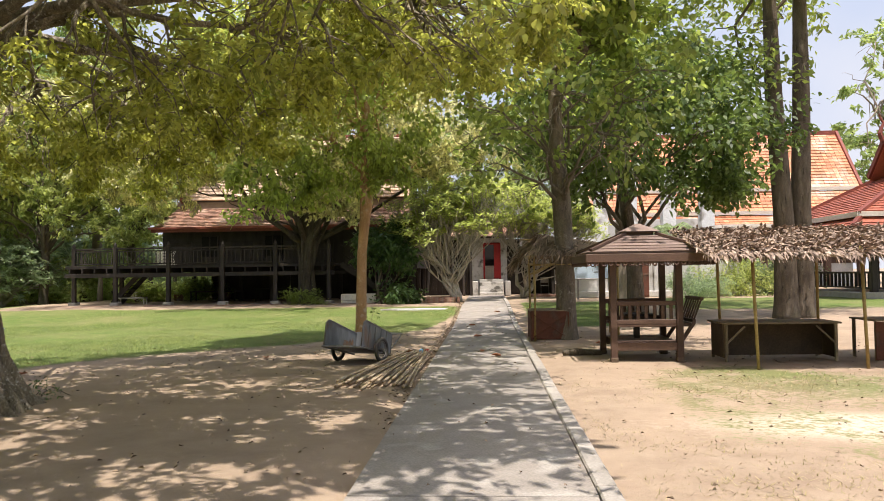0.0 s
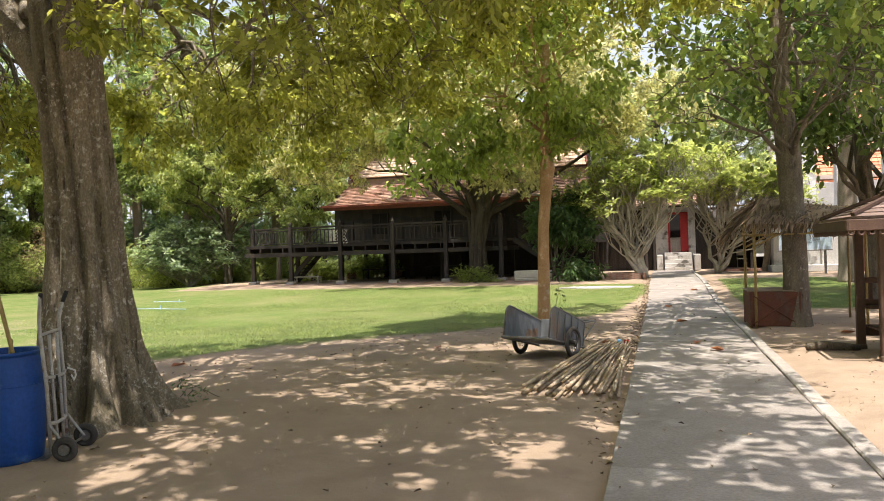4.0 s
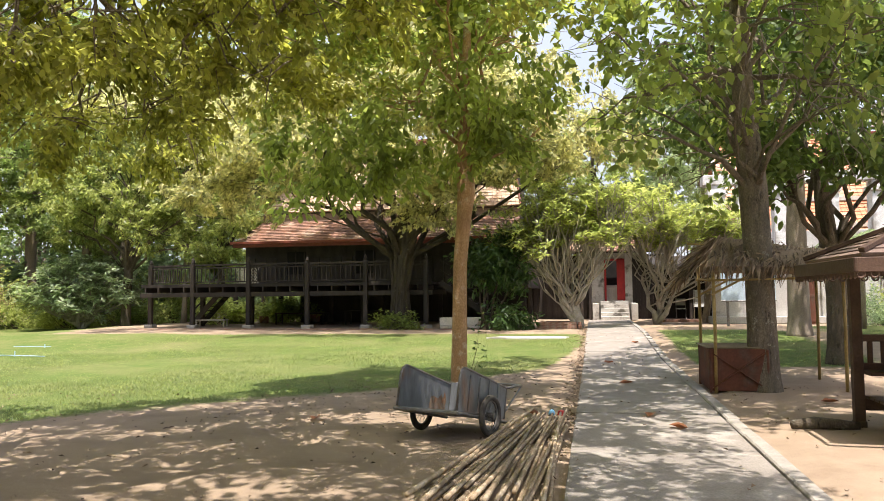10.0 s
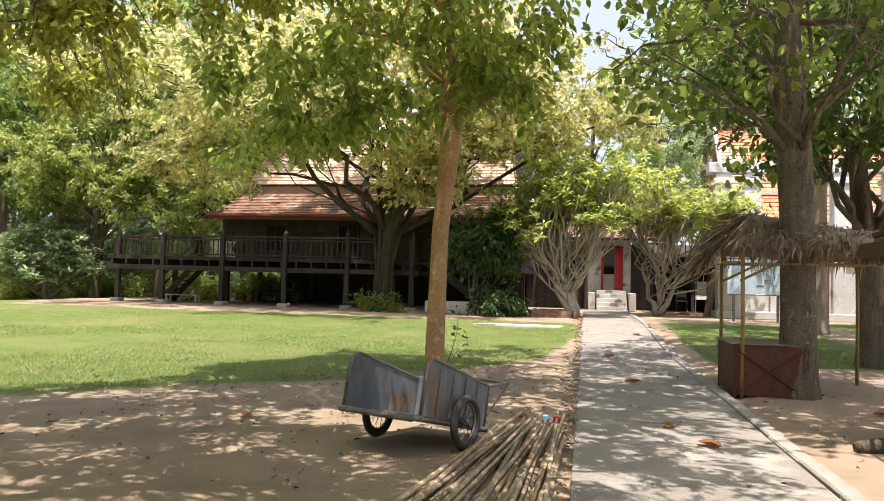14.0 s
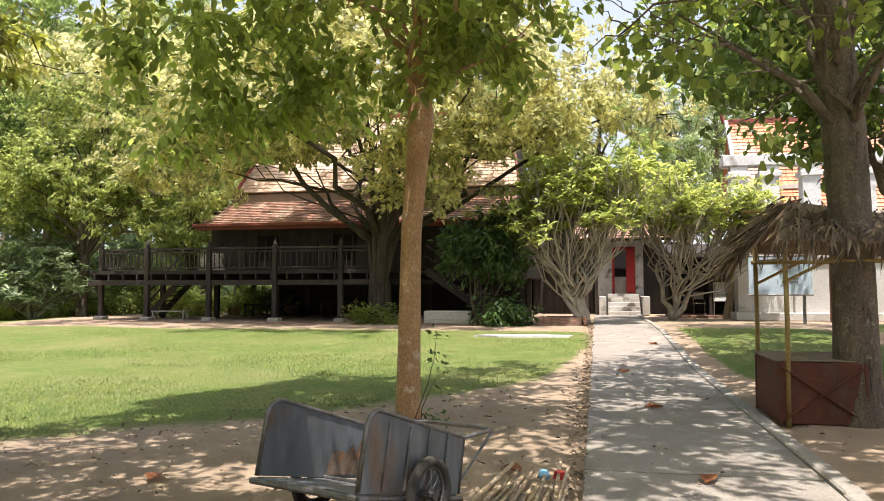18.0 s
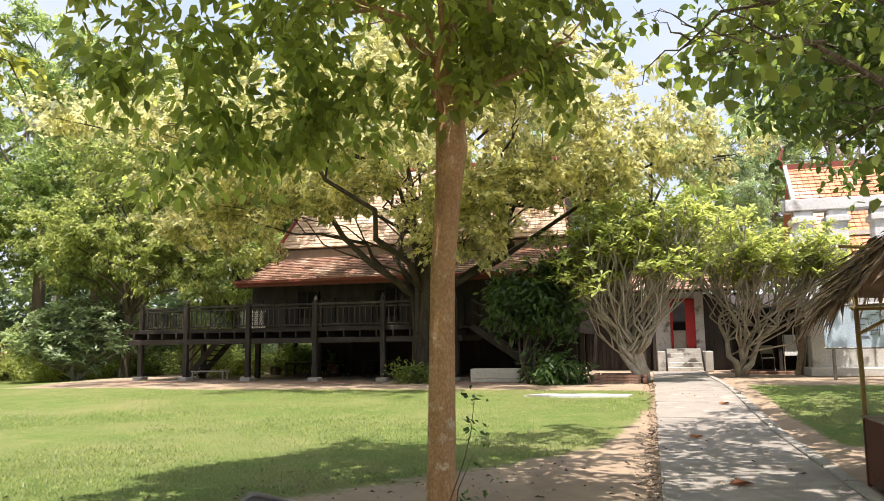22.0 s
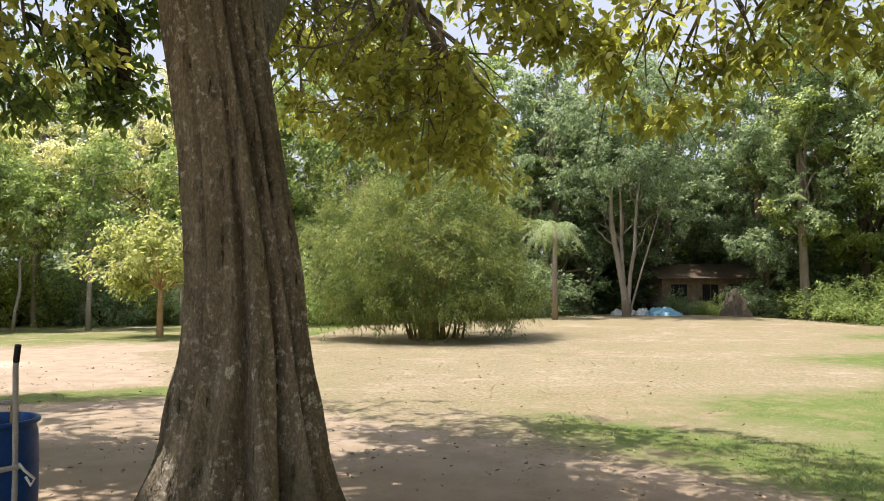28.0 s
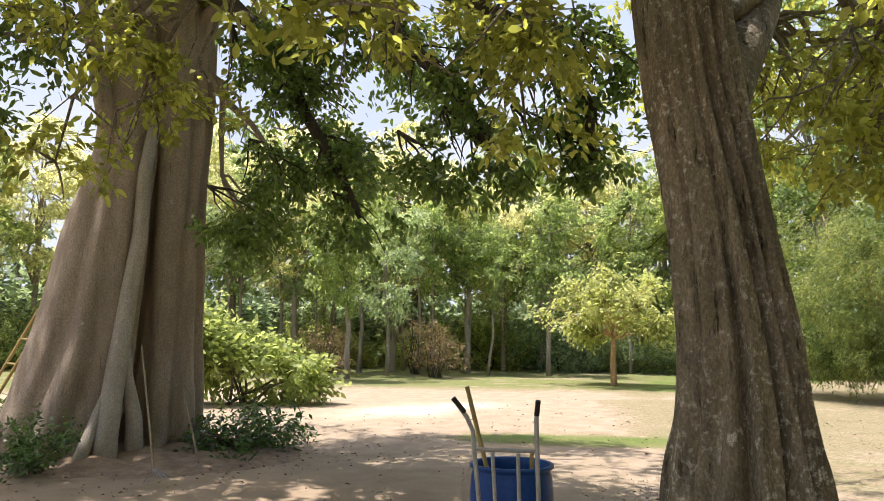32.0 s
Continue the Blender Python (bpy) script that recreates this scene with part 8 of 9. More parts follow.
def hand_truck():
    r = thing("hand_truck", -4.85, 5.705, 0.0, "chipped grey steel hand truck tied to the drum", "hand truck", rz=24)
    X = 0.36
    for sy in (-1, 1):
        y = sy * 0.235
        up = part("upright", Shape().tube([(X + 0.03, y * 0.76, 0.06), (X + 0.02, y * 0.82 - 0.015, 0.6), (X, y * 0.9 - 0.05, 1.05), (X, y * 0.91 - 0.055, 1.15), (X + 0.02, y * (0.94 if sy > 0 else 1.05) - 0.06, 1.24), (X + 0.06, y * (1.02 if sy > 0 else 1.4) - 0.06, 1.36)], 0.0155, 10), GREY_PAINT, r, smooth=True)
        part("grip", Shape().tube([(X + 0.03, y * (0.955 if sy > 0 else 1.1) - 0.06, 1.27), (X + 0.062, y * (1.02 if sy > 0 else 1.41) - 0.06, 1.365)], 0.0172, 10), BLACK_GRIP, up)
        part("inner_bar", Shape().tube([(X + 0.045, sy * 0.07, 0.08), (X + 0.02, sy * 0.085 - 0.045, 1.02)], 0.0135, 8), GREY_PAINT, r, smooth=True)
        wl = part("wheel", Shape().ring((X + 0.16, sy * 0.25, 0.1), (0, 1, 0), 0.072, 0.03, 24, 8), RUBBER, r, "small black tyre", smooth=True)
        part("hub", Shape().tube([(X + 0.16, sy * 0.25 - 0.03, 0.1), (X + 0.16, sy * 0.25 + 0.03, 0.1)], 0.045, 14), STEEL, wl)
        part("bracket", Shape().beam((X + 0.03, sy * 0.2, 0.3), (X + 0.16, sy * 0.22, 0.1), 0.02, 0.02), GREY_PAINT, r)
    part("axle", Shape().tube([(X + 0.16, -0.26, 0.1), (X + 0.16, 0.26, 0.1)], 0.01, 8), STEEL, r)
    part("top_bar", Shape().tube([(X, -0.262, 1.03), (X, 0.162, 1.04)], 0.014, 8), GREY_PAINT, r)
    for z, y in ((0.68, 0.2), (0.3, 0.18)):
        part("strap_bar", Shape().tube([(X + 0.02, -y, z), (X + 0.045, -y / 2, z - 0.012), (X + 0.045, y / 2, z - 0.012), (X + 0.02, y, z)], 0.015, 8), GREY_PAINT, r, "rusty curved cross bar")
    part("toe_plate", Shape().box(X - 0.16, 0, 0.012, 0.3, 0.42, 0.012, 0.004), STEEL, r)
    tie = Shape().tube([(X + 0.04, 0.2, 0.7), (X + 0.09, 0.24, 0.67), (X + 0.08, 0.29, 0.62), (X + 0.07, 0.27, 0.58), (X + 0.06, 0.24, 0.63)], 0.008, 6)
    part("string", tie, WHITE, r, "white tied string", smooth=True)
    part("string", Shape().tube([(X + 0.06, -0.1, 0.68), (X + 0.075, -0.12, 0.6), (X + 0.07, -0.14, 0.5)], 0.008, 6), BLACK_GRIP, r, "black tied cord", smooth=True)


hand_truck()


# ---- small tiled shelter with benches ----
def shelter():
    r = thing("garden_shelter", 3.73, 12.35, 0.0, "small brown wooden shelter with pyramid roof and benches", "shelter")
    hx, hy = 0.56, 0.62
    for sx in (-1, 1):
        for sy in (-1, 1):
            p = part("post", Shape().box(sx * hx, sy * hy, 0.94, 0.11, 0.11, 1.8, 0.008), BROWN_WOOD, r)
            part("foot", Shape().box(sx * hx, sy * hy, 0.03, 0.13, 0.13, 0.08, 0.01), RAW_DARK, p)
    for sy in (-1, 1):
        part("floor_beam", Shape().box(0, sy * hy, 0.26, 2 * hx, 0.06, 0.14), BROWN_WOOD, r)
        part("bench", Shape().box(0, sy * (hy - 0.13), 0.62, 2 * hx - 0.1, 0.3, 0.05), BROWN_WOOD, r)
        bk = part("backrest", Shape().box(0, sy * hy, 1.0, 2 * hx - 0.1, 0.05, 0.08), BROWN_WOOD, r)
        part("rail", Shape().box(0, sy * hy, 0.68, 2 * hx - 0.1, 0.05, 0.08), BROWN_WOOD, bk)
        for k in range(7):
            part("slat", Shape().box(-0.42 + k * 0.14, sy * hy, 0.84, 0.06, 0.025, 0.26), BROWN_WOOD, bk)
    for k in range(8):
        part("floor_board", Shape().box(0, -0.54 + k * 0.155, 0.34, 2 * hx - 0.12, 0.14, 0.03), BROWN_WOOD, r)
    for sx in (1,):
        part("bench", Shape().box(sx * (hx + 0.1), 0, 0.62, 0.32, 1.0, 0.05), BROWN_WOOD, r)
        bk = part("backrest", Shape().beam((hx + 0.42, -0.5, 1.06), (hx + 0.42, 0.5, 1.06), 0.06, 0.06), BROWN_WOOD, r, "backrest leaning outwards")
        part("rail", Shape().beam((hx + 0.28, -0.5, 0.68), (hx + 0.28, 0.5, 0.68), 0.06, 0.06), BROWN_WOOD, bk)
        for k in range(7):
            yy = -0.45 + 0.15 * k
            part("slat", Shape().beam((hx + 0.28, yy, 0.68), (hx + 0.42, yy, 1.05), 0.05, 0.025), BROWN_WOOD, bk)
        for yy in (-0.5, 0.5):
            part("brace", Shape().beam((hx, yy, 0.25), (hx + 0.28, yy, 0.66), 0.06, 0.06), BROWN_WOOD, r)
    part("table_top", Shape().box(-0.05, 0, 0.78, 0.5, 0.55, 0.04), DARK_WOOD, r)
    part("table_leg", Shape().box(-0.05, 0, 0.56, 0.1, 0.1, 0.42), DARK_WOOD, r)
    E, z0, z1 = 0.98, 1.88, 2.2
    T = 0.26
    for k in range(6):
        f0, f1 = k / 6, (k + 1.15) / 6
        for q in range(4):
            c, s = (1, 0, -1, 0)[q], (0, 1, 0, -1)[q]
            a0, a1 = E + (T - E) * f0, E + (T - E) * min(1, f1)
            za, zb = z0 + (z1 - z0) * f0 + 0.015, z0 + (z1 - z0) * min(1, f1)
            pts = [(-a0, -a0, za), (a0, -a0, za), (a1, -a1, zb), (-a1, -a1, zb)]
            pts = [(c * x - s * y, s * x + c * y, z) for x, y, z in pts]
            part("roof_board", Shape().sheet(pts, 0.03), ROOF_WOOD, r)
    part("cap_neck", Shape().box(0, 0, 2.23, 0.48, 0.48, 0.08), BROWN_WOOD, r)
    cap = Shape()
    cap.add([(-0.34, -0.34, 2.26), (0.34, -0.34, 2.26), (0.34, 0.34, 2.26), (-0.34, 0.34, 2.26), (-0.04, -0.04, 2.41), (0.04, -0.04, 2.41), (0.04, 0.04, 2.41), (-0.04, 0.04, 2.41)],
            [[3, 2, 1, 0], [0, 1, 5, 4], [1, 2, 6, 5], [2, 3, 7, 6], [3, 0, 4, 7], [4, 5, 6, 7]])
    part("cap", cap, ROOF_WOOD, r)
    for q in range(4):
        c, s = (1, 0, -1, 0)[q], (0, 1, 0, -1)[q]
        v = part("valance", Shape().beam((c * -1.08 + s * 1.06, s * -1.08 - c * 1.06, 1.78), (c * 1.08 + s * 1.06, s * 1.08 - c * 1.06, 1.78), 0.03, 0.14), BROWN_WOOD, r)
        fr = Shape()
        for k in range(18):
            u = -1.02 + k * 0.12
            x, y = c * u + s * 1.06, s * u - c * 1.06
            fr.ring((x, y, 1.69), (s, -c, 0) if q % 2 == 0 else (1, 0, 0), 0.035, 0.012, 10, 4)
        part("fretwork", fr, BROWN_WOOD, v, "scalloped fretwork edge", kind="stuff")
        part("hip", Shape().beam((c * -E + s * E, s * -E - c * E, z0 + 0.04), (c * -T + s * T, s * -T - c * T, z1 + 0.03), 0.06, 0.05), BROWN_WOOD, r)


shelter()


# ---- thatched stalls ----
def thatch(quad, n, length, width, seed, wild=0.45, lift=0.05):
    """Dead leaves laid on a slope: corners eave left, eave right, top right, top left."""
    rng = np.random.default_rng(seed)
    a, b, c, d = (np.array(p, float) for p in quad)
    u, v = rng.random(n)[:, None], (rng.random(n) ** 1.2)[:, None]
    p = (a * (1 - u) + b * u) * (1 - v) + (d * (1 - u) + c * u) * v
    down = (a - d) / np.linalg.norm(a - d)
    nrm = np.cross(b - a, d - a)
    nrm /= np.linalg.norm(nrm)
    dirs = down + rng.normal(0, wild, (n, 3))
    dirs[:, 2] -= 0.35 * (v[:, 0] < 0.12)
    dirs /= np.linalg.norm(dirs, axis=1, keepdims=True)
    side = np.cross(dirs, nrm + rng.normal(0, 0.5, (n, 3)))
    side /= np.linalg.norm(side, axis=1, keepdims=True)
    L = (length * rng.uniform(0.5, 1.3, n))[:, None]
    W = (width * rng.uniform(0.6, 1.4, n))[:, None]
    p = p + nrm * rng.uniform(0, lift, n)[:, None]
    rows = [p, p + 0.4 * L * dirs + 0.5 * W * side + 0.02 * nrm, p + L * dirs, p + 0.4 * L * dirs - 0.5 * W * side + 0.02 * nrm]
    return array_mesh("thatch", np.stack(rows, 1).reshape(-1, 3), np.arange(4 * n), 4)


def right_stall():
    r = thing("thatched_stall", 6.0, 11.5, 0.0, "bamboo market stall roofed with dead leaves", "stall")
    for x, y, lean in ((-0.78, -0.85, -0.06), (0.86, -0.9, -0.06), (-0.75, 1.1, -0.05), (1.0, 1.15, 0.0), (2.6, -0.9, -0.05), (2.6, 1.1, 0.0)):
        part("pole", Shape().tube([(x, y, -0.02), (x + lean * 0.5, y, 0.9), (x + lean, y, 1.9 + 0.2 * (y > 0))], 0.027, 8), BAMBOO_POLE, r, smooth=True)
    q = [(-1.6, -1.25, 1.76), (3.0, -1.25, 1.76), (3.0, 1.4, 2.32), (-1.6, 1.4, 2.32)]
    for k in range(8):
        t = k / 7
        part("purlin", Shape().tube([(-1.6, -1.2 + 2.55 * t, 1.75 + 0.55 * t), (3.0, -1.2 + 2.55 * t, 1.75 + 0.55 * t)], 0.018, 6), BAMBOO_POLE, r)
    part("thatch", thatch(q, 6500, 0.21, 0.042, 61, wild=0.3, lift=0.035), THATCH_GREY, r, "dead brown leaf thatch", kind="stuff")
    part("thatch_bed", Shape().sheet(q, 0.03), THATCH, r)


right_stall()


def stall_table():
    r = thing("stall_table", 5.92, 11.95, 0.0, "long low brown table with boarded back under the stall", "table")
    part("table_top", Shape().box(0, 0, 0.65, 1.95, 0.9, 0.03), RAW_WOOD, r)
    part("back_board", Shape().box(0, 0.15, 0.34, 1.8, 0.02, 0.56), RAW_DARK, r)
    for x in (-0.9, 0.9):
        for y in (-0.38, 0.38):
            part("leg", Shape().box(x, y, 0.32, 0.05, 0.05, 0.64), RAW_WOOD, r)
        part("brace", Shape().beam((x, -0.38, 0.3), (x * 0.65, -0.38, 0.6), 0.03, 0.03), RAW_WOOD, r)
        part("side_board", Shape().box(x * 1.03, 0, 0.34, 0.02, 0.7, 0.56), RAW_DARK, r)


stall_table()
t2 = thing("stall_table", 8.1, 11.9, 0.0, "second brown boarded table under the stall", "table")
part("table_top", Shape().box(0, 0, 0.68, 1.4, 0.9, 0.03), RAW_WOOD, t2)
part("front_board", Shape().box(0, -0.42, 0.34, 1.36, 0.02, 0.64), RUST_BOARD, t2)
for x in (-0.65, 0.65):
    for y in (-0.38, 0.38):
        part("leg", Shape().box(x, y, 0.33, 0.05, 0.05, 0.66), RAW_WOOD, t2)


def path_stall():
    r = thing("palm_stall", 2.9, 16.9, 0.0, "small bamboo stall with drooping dry palm-leaf roof", "stall")
    for x, y in ((-0.82, -0.98), (-0.86, 0.35), (1.1, -0.8), (1.2, 1.0)):
        part("pole", Shape().tube([(x, y, -0.02), (x + 0.01, y, 1.0), (x, y, 1.98)], 0.026, 8), BAMBOO_POLE, r, smooth=True)
    for a, b in (((-0.9, -1.0, 1.72), (1.3, -0.85, 1.75)), ((-0.9, 0.35, 1.75), (1.3, 1.0, 1.78)), ((-0.85, -1.1, 1.74), (-0.85, 0.6, 1.78)), ((1.15, -1.0, 1.75), (1.2, 1.2, 1.78)), ((-1.1, -0.2, 2.35), (1.5, 0.1, 2.2)),
                 ((-0.85, -1.0, 1.5), (-0.3, -0.9, 1.78)), ((-0.85, 0.3, 1.5), (-0.3, 0.4, 1.78))):
        part("rafter", Shape().tube([a, b], 0.018, 6), BAMBOO_POLE, r)
    for k, q in enumerate(([(-0.95, -1.15, 1.95), (1.7, -1.1, 1.86), (1.6, 0.1, 2.14), (-0.6, -0.2, 2.46)], [(1.7, 1.2, 1.84), (-0.85, 0.9, 1.92), (-0.6, -0.2, 2.46), (1.6, 0.1, 2.14)],
                           [(-1.15, 0.4, 1.8), (-1.2, -0.8, 1.78), (-0.6, -0.4, 2.44), (-0.6, 0.0, 2.44)])):
        part("thatch", thatch(q, 700, 0.42, 0.028, 71 + k, wild=0.2, lift=0.09), THATCH, r, "curling dry palm leaves", kind="stuff")
        part("thatch_bed", Shape().sheet(q, 0.02), THATCH, r)


path_stall()


def red_box():
    r = thing("counter_box", 2.42, 16.5, 0.0, "red-brown boarded counter box with cross brace", "counter")
    w, d, h = 0.84, 1.15, 0.64
    for yy in (-d / 2, d / 2):
        part("side", Shape().box(0, yy, h / 2 + 0.02, w, 0.015, h, 0.003), RUST_BOARD, r)
        part("brace", Shape().beam((-w / 2 + 0.03, yy * 1.025, h - 0.04), (w / 2 - 0.03, yy * 1.025, 0.06), 0.035, 0.02), RUST_BOARD, r)
        part("brace", Shape().beam((-w / 2 + 0.03, yy * 1.035, 0.06), (w / 2 - 0.03, yy * 1.035, h - 0.04), 0.035, 0.02), RUST_BOARD, r)
    for xx in (-w / 2, w / 2):
        part("side", Shape().box(xx, 0, h / 2 + 0.02, 0.015, d - 0.03, h, 0.003), RUST_BOARD, r)
        for yy in (-d / 2, d / 2):
            part("corner_post", Shape().box(xx, yy, h / 2, 0.04, 0.04, h + 0.02), RUST_BOARD, r)
    for k in range(4):
        part("top_board", Shape().box(0, -d / 2 + (k + 0.5) * d / 4, h + 0.035, w + 0.1, d / 4 - 0.006, 0.02), RAW_WOOD, r)


red_box()

# ---- garden odds and ends ----
sp = thing("sprinkler_pipe", -14.8, 21.3, ground_z(-15, 21), "pale blue plastic irrigation pipe lying on the lawn", "pipe")
part("pipe", Shape().tube([(-1.1, -0.2, 0.05), (-0.4, -0.1, 0.04), (0.9, -0.35, 0.04)], 0.012, 8), PVC, sp, smooth=True)
part("riser", Shape().tube([(-0.2, -0.12, 0.0), (-0.2, -0.12, 0.16)], 0.016, 8), PVC, sp)
sp2 = thing("sprinkler_pipe", -16.2, 23.2, ground_z(-15, 24), "short pale blue irrigation riser on the lawn", "pipe")
part("pipe", Shape().tube([(-0.6, 0, 0.04), (0.6, 0.1, 0.04)], 0.01, 8), PVC, sp2)
part("riser", Shape().tube([(0.4, 0.08, 0.0), (0.4, 0.08, 0.12)], 0.014, 8), PVC, sp2)
slab_me = Shape().slab([(-3.0, 26.5), (-1.8, 26.35), (-0.6, 26.5), (-0.5, 26.9), (-1.4, 27.1), (-2.6, 27.0)], ground_z(-1.8, 26.7) - 0.02, ground_z(-1.8, 26.7) + 0.03)
solo("pale_slab", slab_me, WHITE, "pale cement patch on the lawn beside the path", "slab")


def small_house():
    r = thing("outbuilding", -47.2, 18.0, 0.4, "small shabby brown outbuilding half hidden by trees", "house", rz=8)
    part("wall", Shape().box(0, 0, 1.2, 3.6, 5.2, 2.4, 0.02), TRAVELLER, r)
    for y in (-1.6, 0.2, 1.7):
        # Black panel paints the unlit inside of the window.
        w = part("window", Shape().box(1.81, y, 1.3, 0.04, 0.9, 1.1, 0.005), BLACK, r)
        part("window_frame", Shape().box(1.83, y, 1.3, 0.05, 0.06, 1.1, 0.005), RAW_DARK, w)
    part("roof", Shape().sheet([(2.4, -3.0, 2.2), (2.4, 3.0, 2.2), (-0.2, 3.0, 3.1), (-0.2, -3.0, 3.1)], 0.06), RAW_DARK, r)
    part("roof", Shape().sheet([(-0.2, -3.0, 3.1), (-0.2, 3.0, 3.1), (-2.4, 3.0, 2.2), (-2.4, -3.0, 2.2)], 0.06), RAW_DARK, r)
    part("porch_post", Shape().box(2.3, 1.4, 1.2, 0.1, 0.1, 2.4), RAW_DARK, r)


small_house()


def heap(name, label, x, y, w, d, h, mat, seed, category):
    s = Shape()
    n = 18
    z0 = ground_z(x, y)
    for i in range(n + 1):
        for k in range(n + 1):
            u, v = i / n * 2 - 1, k / n * 2 - 1
            e = max(0, 1 - u * u - v * v)
            s.v.append((u * w / 2, v * d / 2, h * e * (0.6 + 0.9 * abs(noise.noise((u * 3, v * 3, seed))))-0.04))
    for i in range(n):
        for k in range(n):
            a = i * (n + 1) + k
            s.f.append([a, a + n + 1, a + n + 2, a + 1])
    return solo(name, s, mat, label, category, at=(x, y, z0))


heap("tarpaulin", "crumpled blue tarpaulin on the ground by the trees", -42.3, 15.3, 1.6, 2.4, 0.5, CLOTH_BLUE, 3, "tarpaulin")
for k, (x, y, w) in enumerate(((-42.3, 12.9, 0.8), (-42.7, 13.6, 0.95), (-42.2, 14.1, 0.7), (-42.9, 14.4, 0.8), (-41.9, 13.4, 0.55))):
    heap("rubbish_sack", "crumpled white rubbish sack lying by the trees", x, y, w, w * 1.1, 0.3 + 0.2 * w, WHITE, 5 + k, "rubbish sack")
heap("litter_mound", "mound of dry leaves and soil at the tree foot", -6.3, -1.7, 4.8, 4.2, 0.2, TRAVELLER, 9, "leaf litter")


def palm(x, y, h, seed, label):
    r = thing("palm_tree", x, y, ground_z(x, y) - 0.02, label, "palm", "palms")
    rng = random.Random(seed)
    part("trunk", Shape().tube([(0, 0, 0), (0.05, 0, h * 0.5), (0, 0.05, h)], [0.16, 0.12, 0.1], 9), BARK_PALE, r, smooth=True)
    for k in range(16):
        a = 2 * math.pi * k / 16 + rng.uniform(-0.2, 0.2)
        up, L = rng.uniform(0.2, 0.9), rng.uniform(1.5, 2.1)
        spine = [Vector((math.cos(a) * L * t, math.sin(a) * L * t, h + up * L * t - 1.15 * L * t * t)) for t in (0, 0.2, 0.4, 0.6, 0.8, 1.0)]
        s = Shape().tube(spine, [0.02, 0.018, 0.015, 0.012, 0.008, 0.004], 4)
        for i in range(26):
            t = 0.12 + 0.88 * i / 26
            j = min(4, int(t * 5))
            p = spine[j].lerp(spine[j + 1], t * 5 - j)
            for sd in (-1, 1):
                out = Vector((-math.sin(a) * sd, math.cos(a) * sd, -0.55)) * (0.5 * math.sin(math.pi * min(1, t + 0.1)) + 0.1)
                fw = (spine[j + 1] - spine[j]).normalized()
                s.add([p - fw * 0.02, p + fw * 0.025, p + out + fw * 0.14], [[0, 1, 2]])
        part("frond", s, LEAF_SILVER, r)


palm(-38.0, 9.5, 4.6, 1, "pale feathery palm beside the bamboo")
palm(-20.2, 38.5, 2.6, 2, "pale feathery palm behind the house deck")
palm(9.0, 31.0, 3.0, 3, "leafy palm behind the garden shelter")

# fallen leaves
def litter():
    rng = np.random.default_rng(12)
    spots = [(-9, 0, -2, 15, 950), (0, 1.8, -2, 30, 150), (2, 9, 2, 18, 900), (-9, -3, -5, 1, 700), (-5, 0, 12, 18, 450), (-0.3, 0.0, 6, 30, 420), (-0.14, 0.01, 12, 32, 900), (-20, -7, -4, 12, 900)]
    x = np.concatenate([rng.uniform(a, b, n) for a, b, _, _, n in spots])
    y = np.concatenate([rng.uniform(c, d, n) for _, _, c, d, n in spots])
    z = np.array([ground_z(a, b) for a, b in zip(x, y)]) + np.where((x > 0) & (x < 1.9), 0.045, 0.022)
    c = np.stack([x, y, z], 1)
    n = len(x)
    a = rng.uniform(0, 6.28, n)
    d = np.stack([np.cos(a), np.sin(a), rng.normal(0, 0.15, n)], 1)
    s = np.stack([-np.sin(a), np.cos(a), rng.normal(0, 0.25, n)], 1)
    L, W = rng.uniform(0.025, 0.075, n)[:, None], rng.uniform(0.015, 0.04, n)[:, None]
    up = np.array([0, 0, 0.015])
    rows = [c, c + 0.5 * L * d + 0.5 * W * s + up, c + L * d, c + 0.5 * L * d - 0.5 * W * s + up]
    return array_mesh("fallen_leaves", np.stack(rows, 1).reshape(-1, 3), np.arange(4 * n), 4)


solo("fallen_leaves", litter(), THATCH, "scattered small dry leaves on path and dirt", "leaves", kind="stuff")
for k, (x, y) in enumerate(((0.75, 16.6), (0.9, 13.2), (1.15, 12.4), (0.55, 20.4), (-3.2, 12.6), (3.4, 14.9), (-6.6, 10.4), (-0.55, 13.35), (1.35, 25.0))):
    lf = thing("fallen_leaf", x, y, ground_z(x, y) + (0.04 if 0 < x < 1.8 else 0.01), "large curled red-brown dead leaf on the ground", "leaf", "large dead leaves", rz=k * 70)
    part("blade", Shape().add([(-0.11, 0, 0.01), (-0.04, 0.06, 0.05), (0.06, 0.065, 0.03), (0.13, 0, 0.02), (0.05, -0.06, 0.05), (-0.05, -0.055, 0.03), (0, 0, 0.0)],
                              [[0, 6, 1], [1, 6, 2], [2, 6, 3], [3, 6, 4], [4, 6, 5], [5, 6, 0]]), LEAF_DRY, lf)
# toy by the cart handle
ty = thing("plastic_bag", -0.28, 12.95, 0.05, "scrap of blue and red plastic lying on the bamboo", "litter")
part("blue_scrap", Shape().lathe([(0.0, 0.0), (0.035, 0.01), (0.045, 0.035), (0.03, 0.07), (0.0, 0.08)], 9), CLOTH_BLUE, ty)
part("red_scrap", Shape().lathe([(0.0, 0.0), (0.05, 0.01), (0.04, 0.06), (0.0, 0.07)], 7, 0.11, 0.03, 0.0), RED_FLOWER, ty)
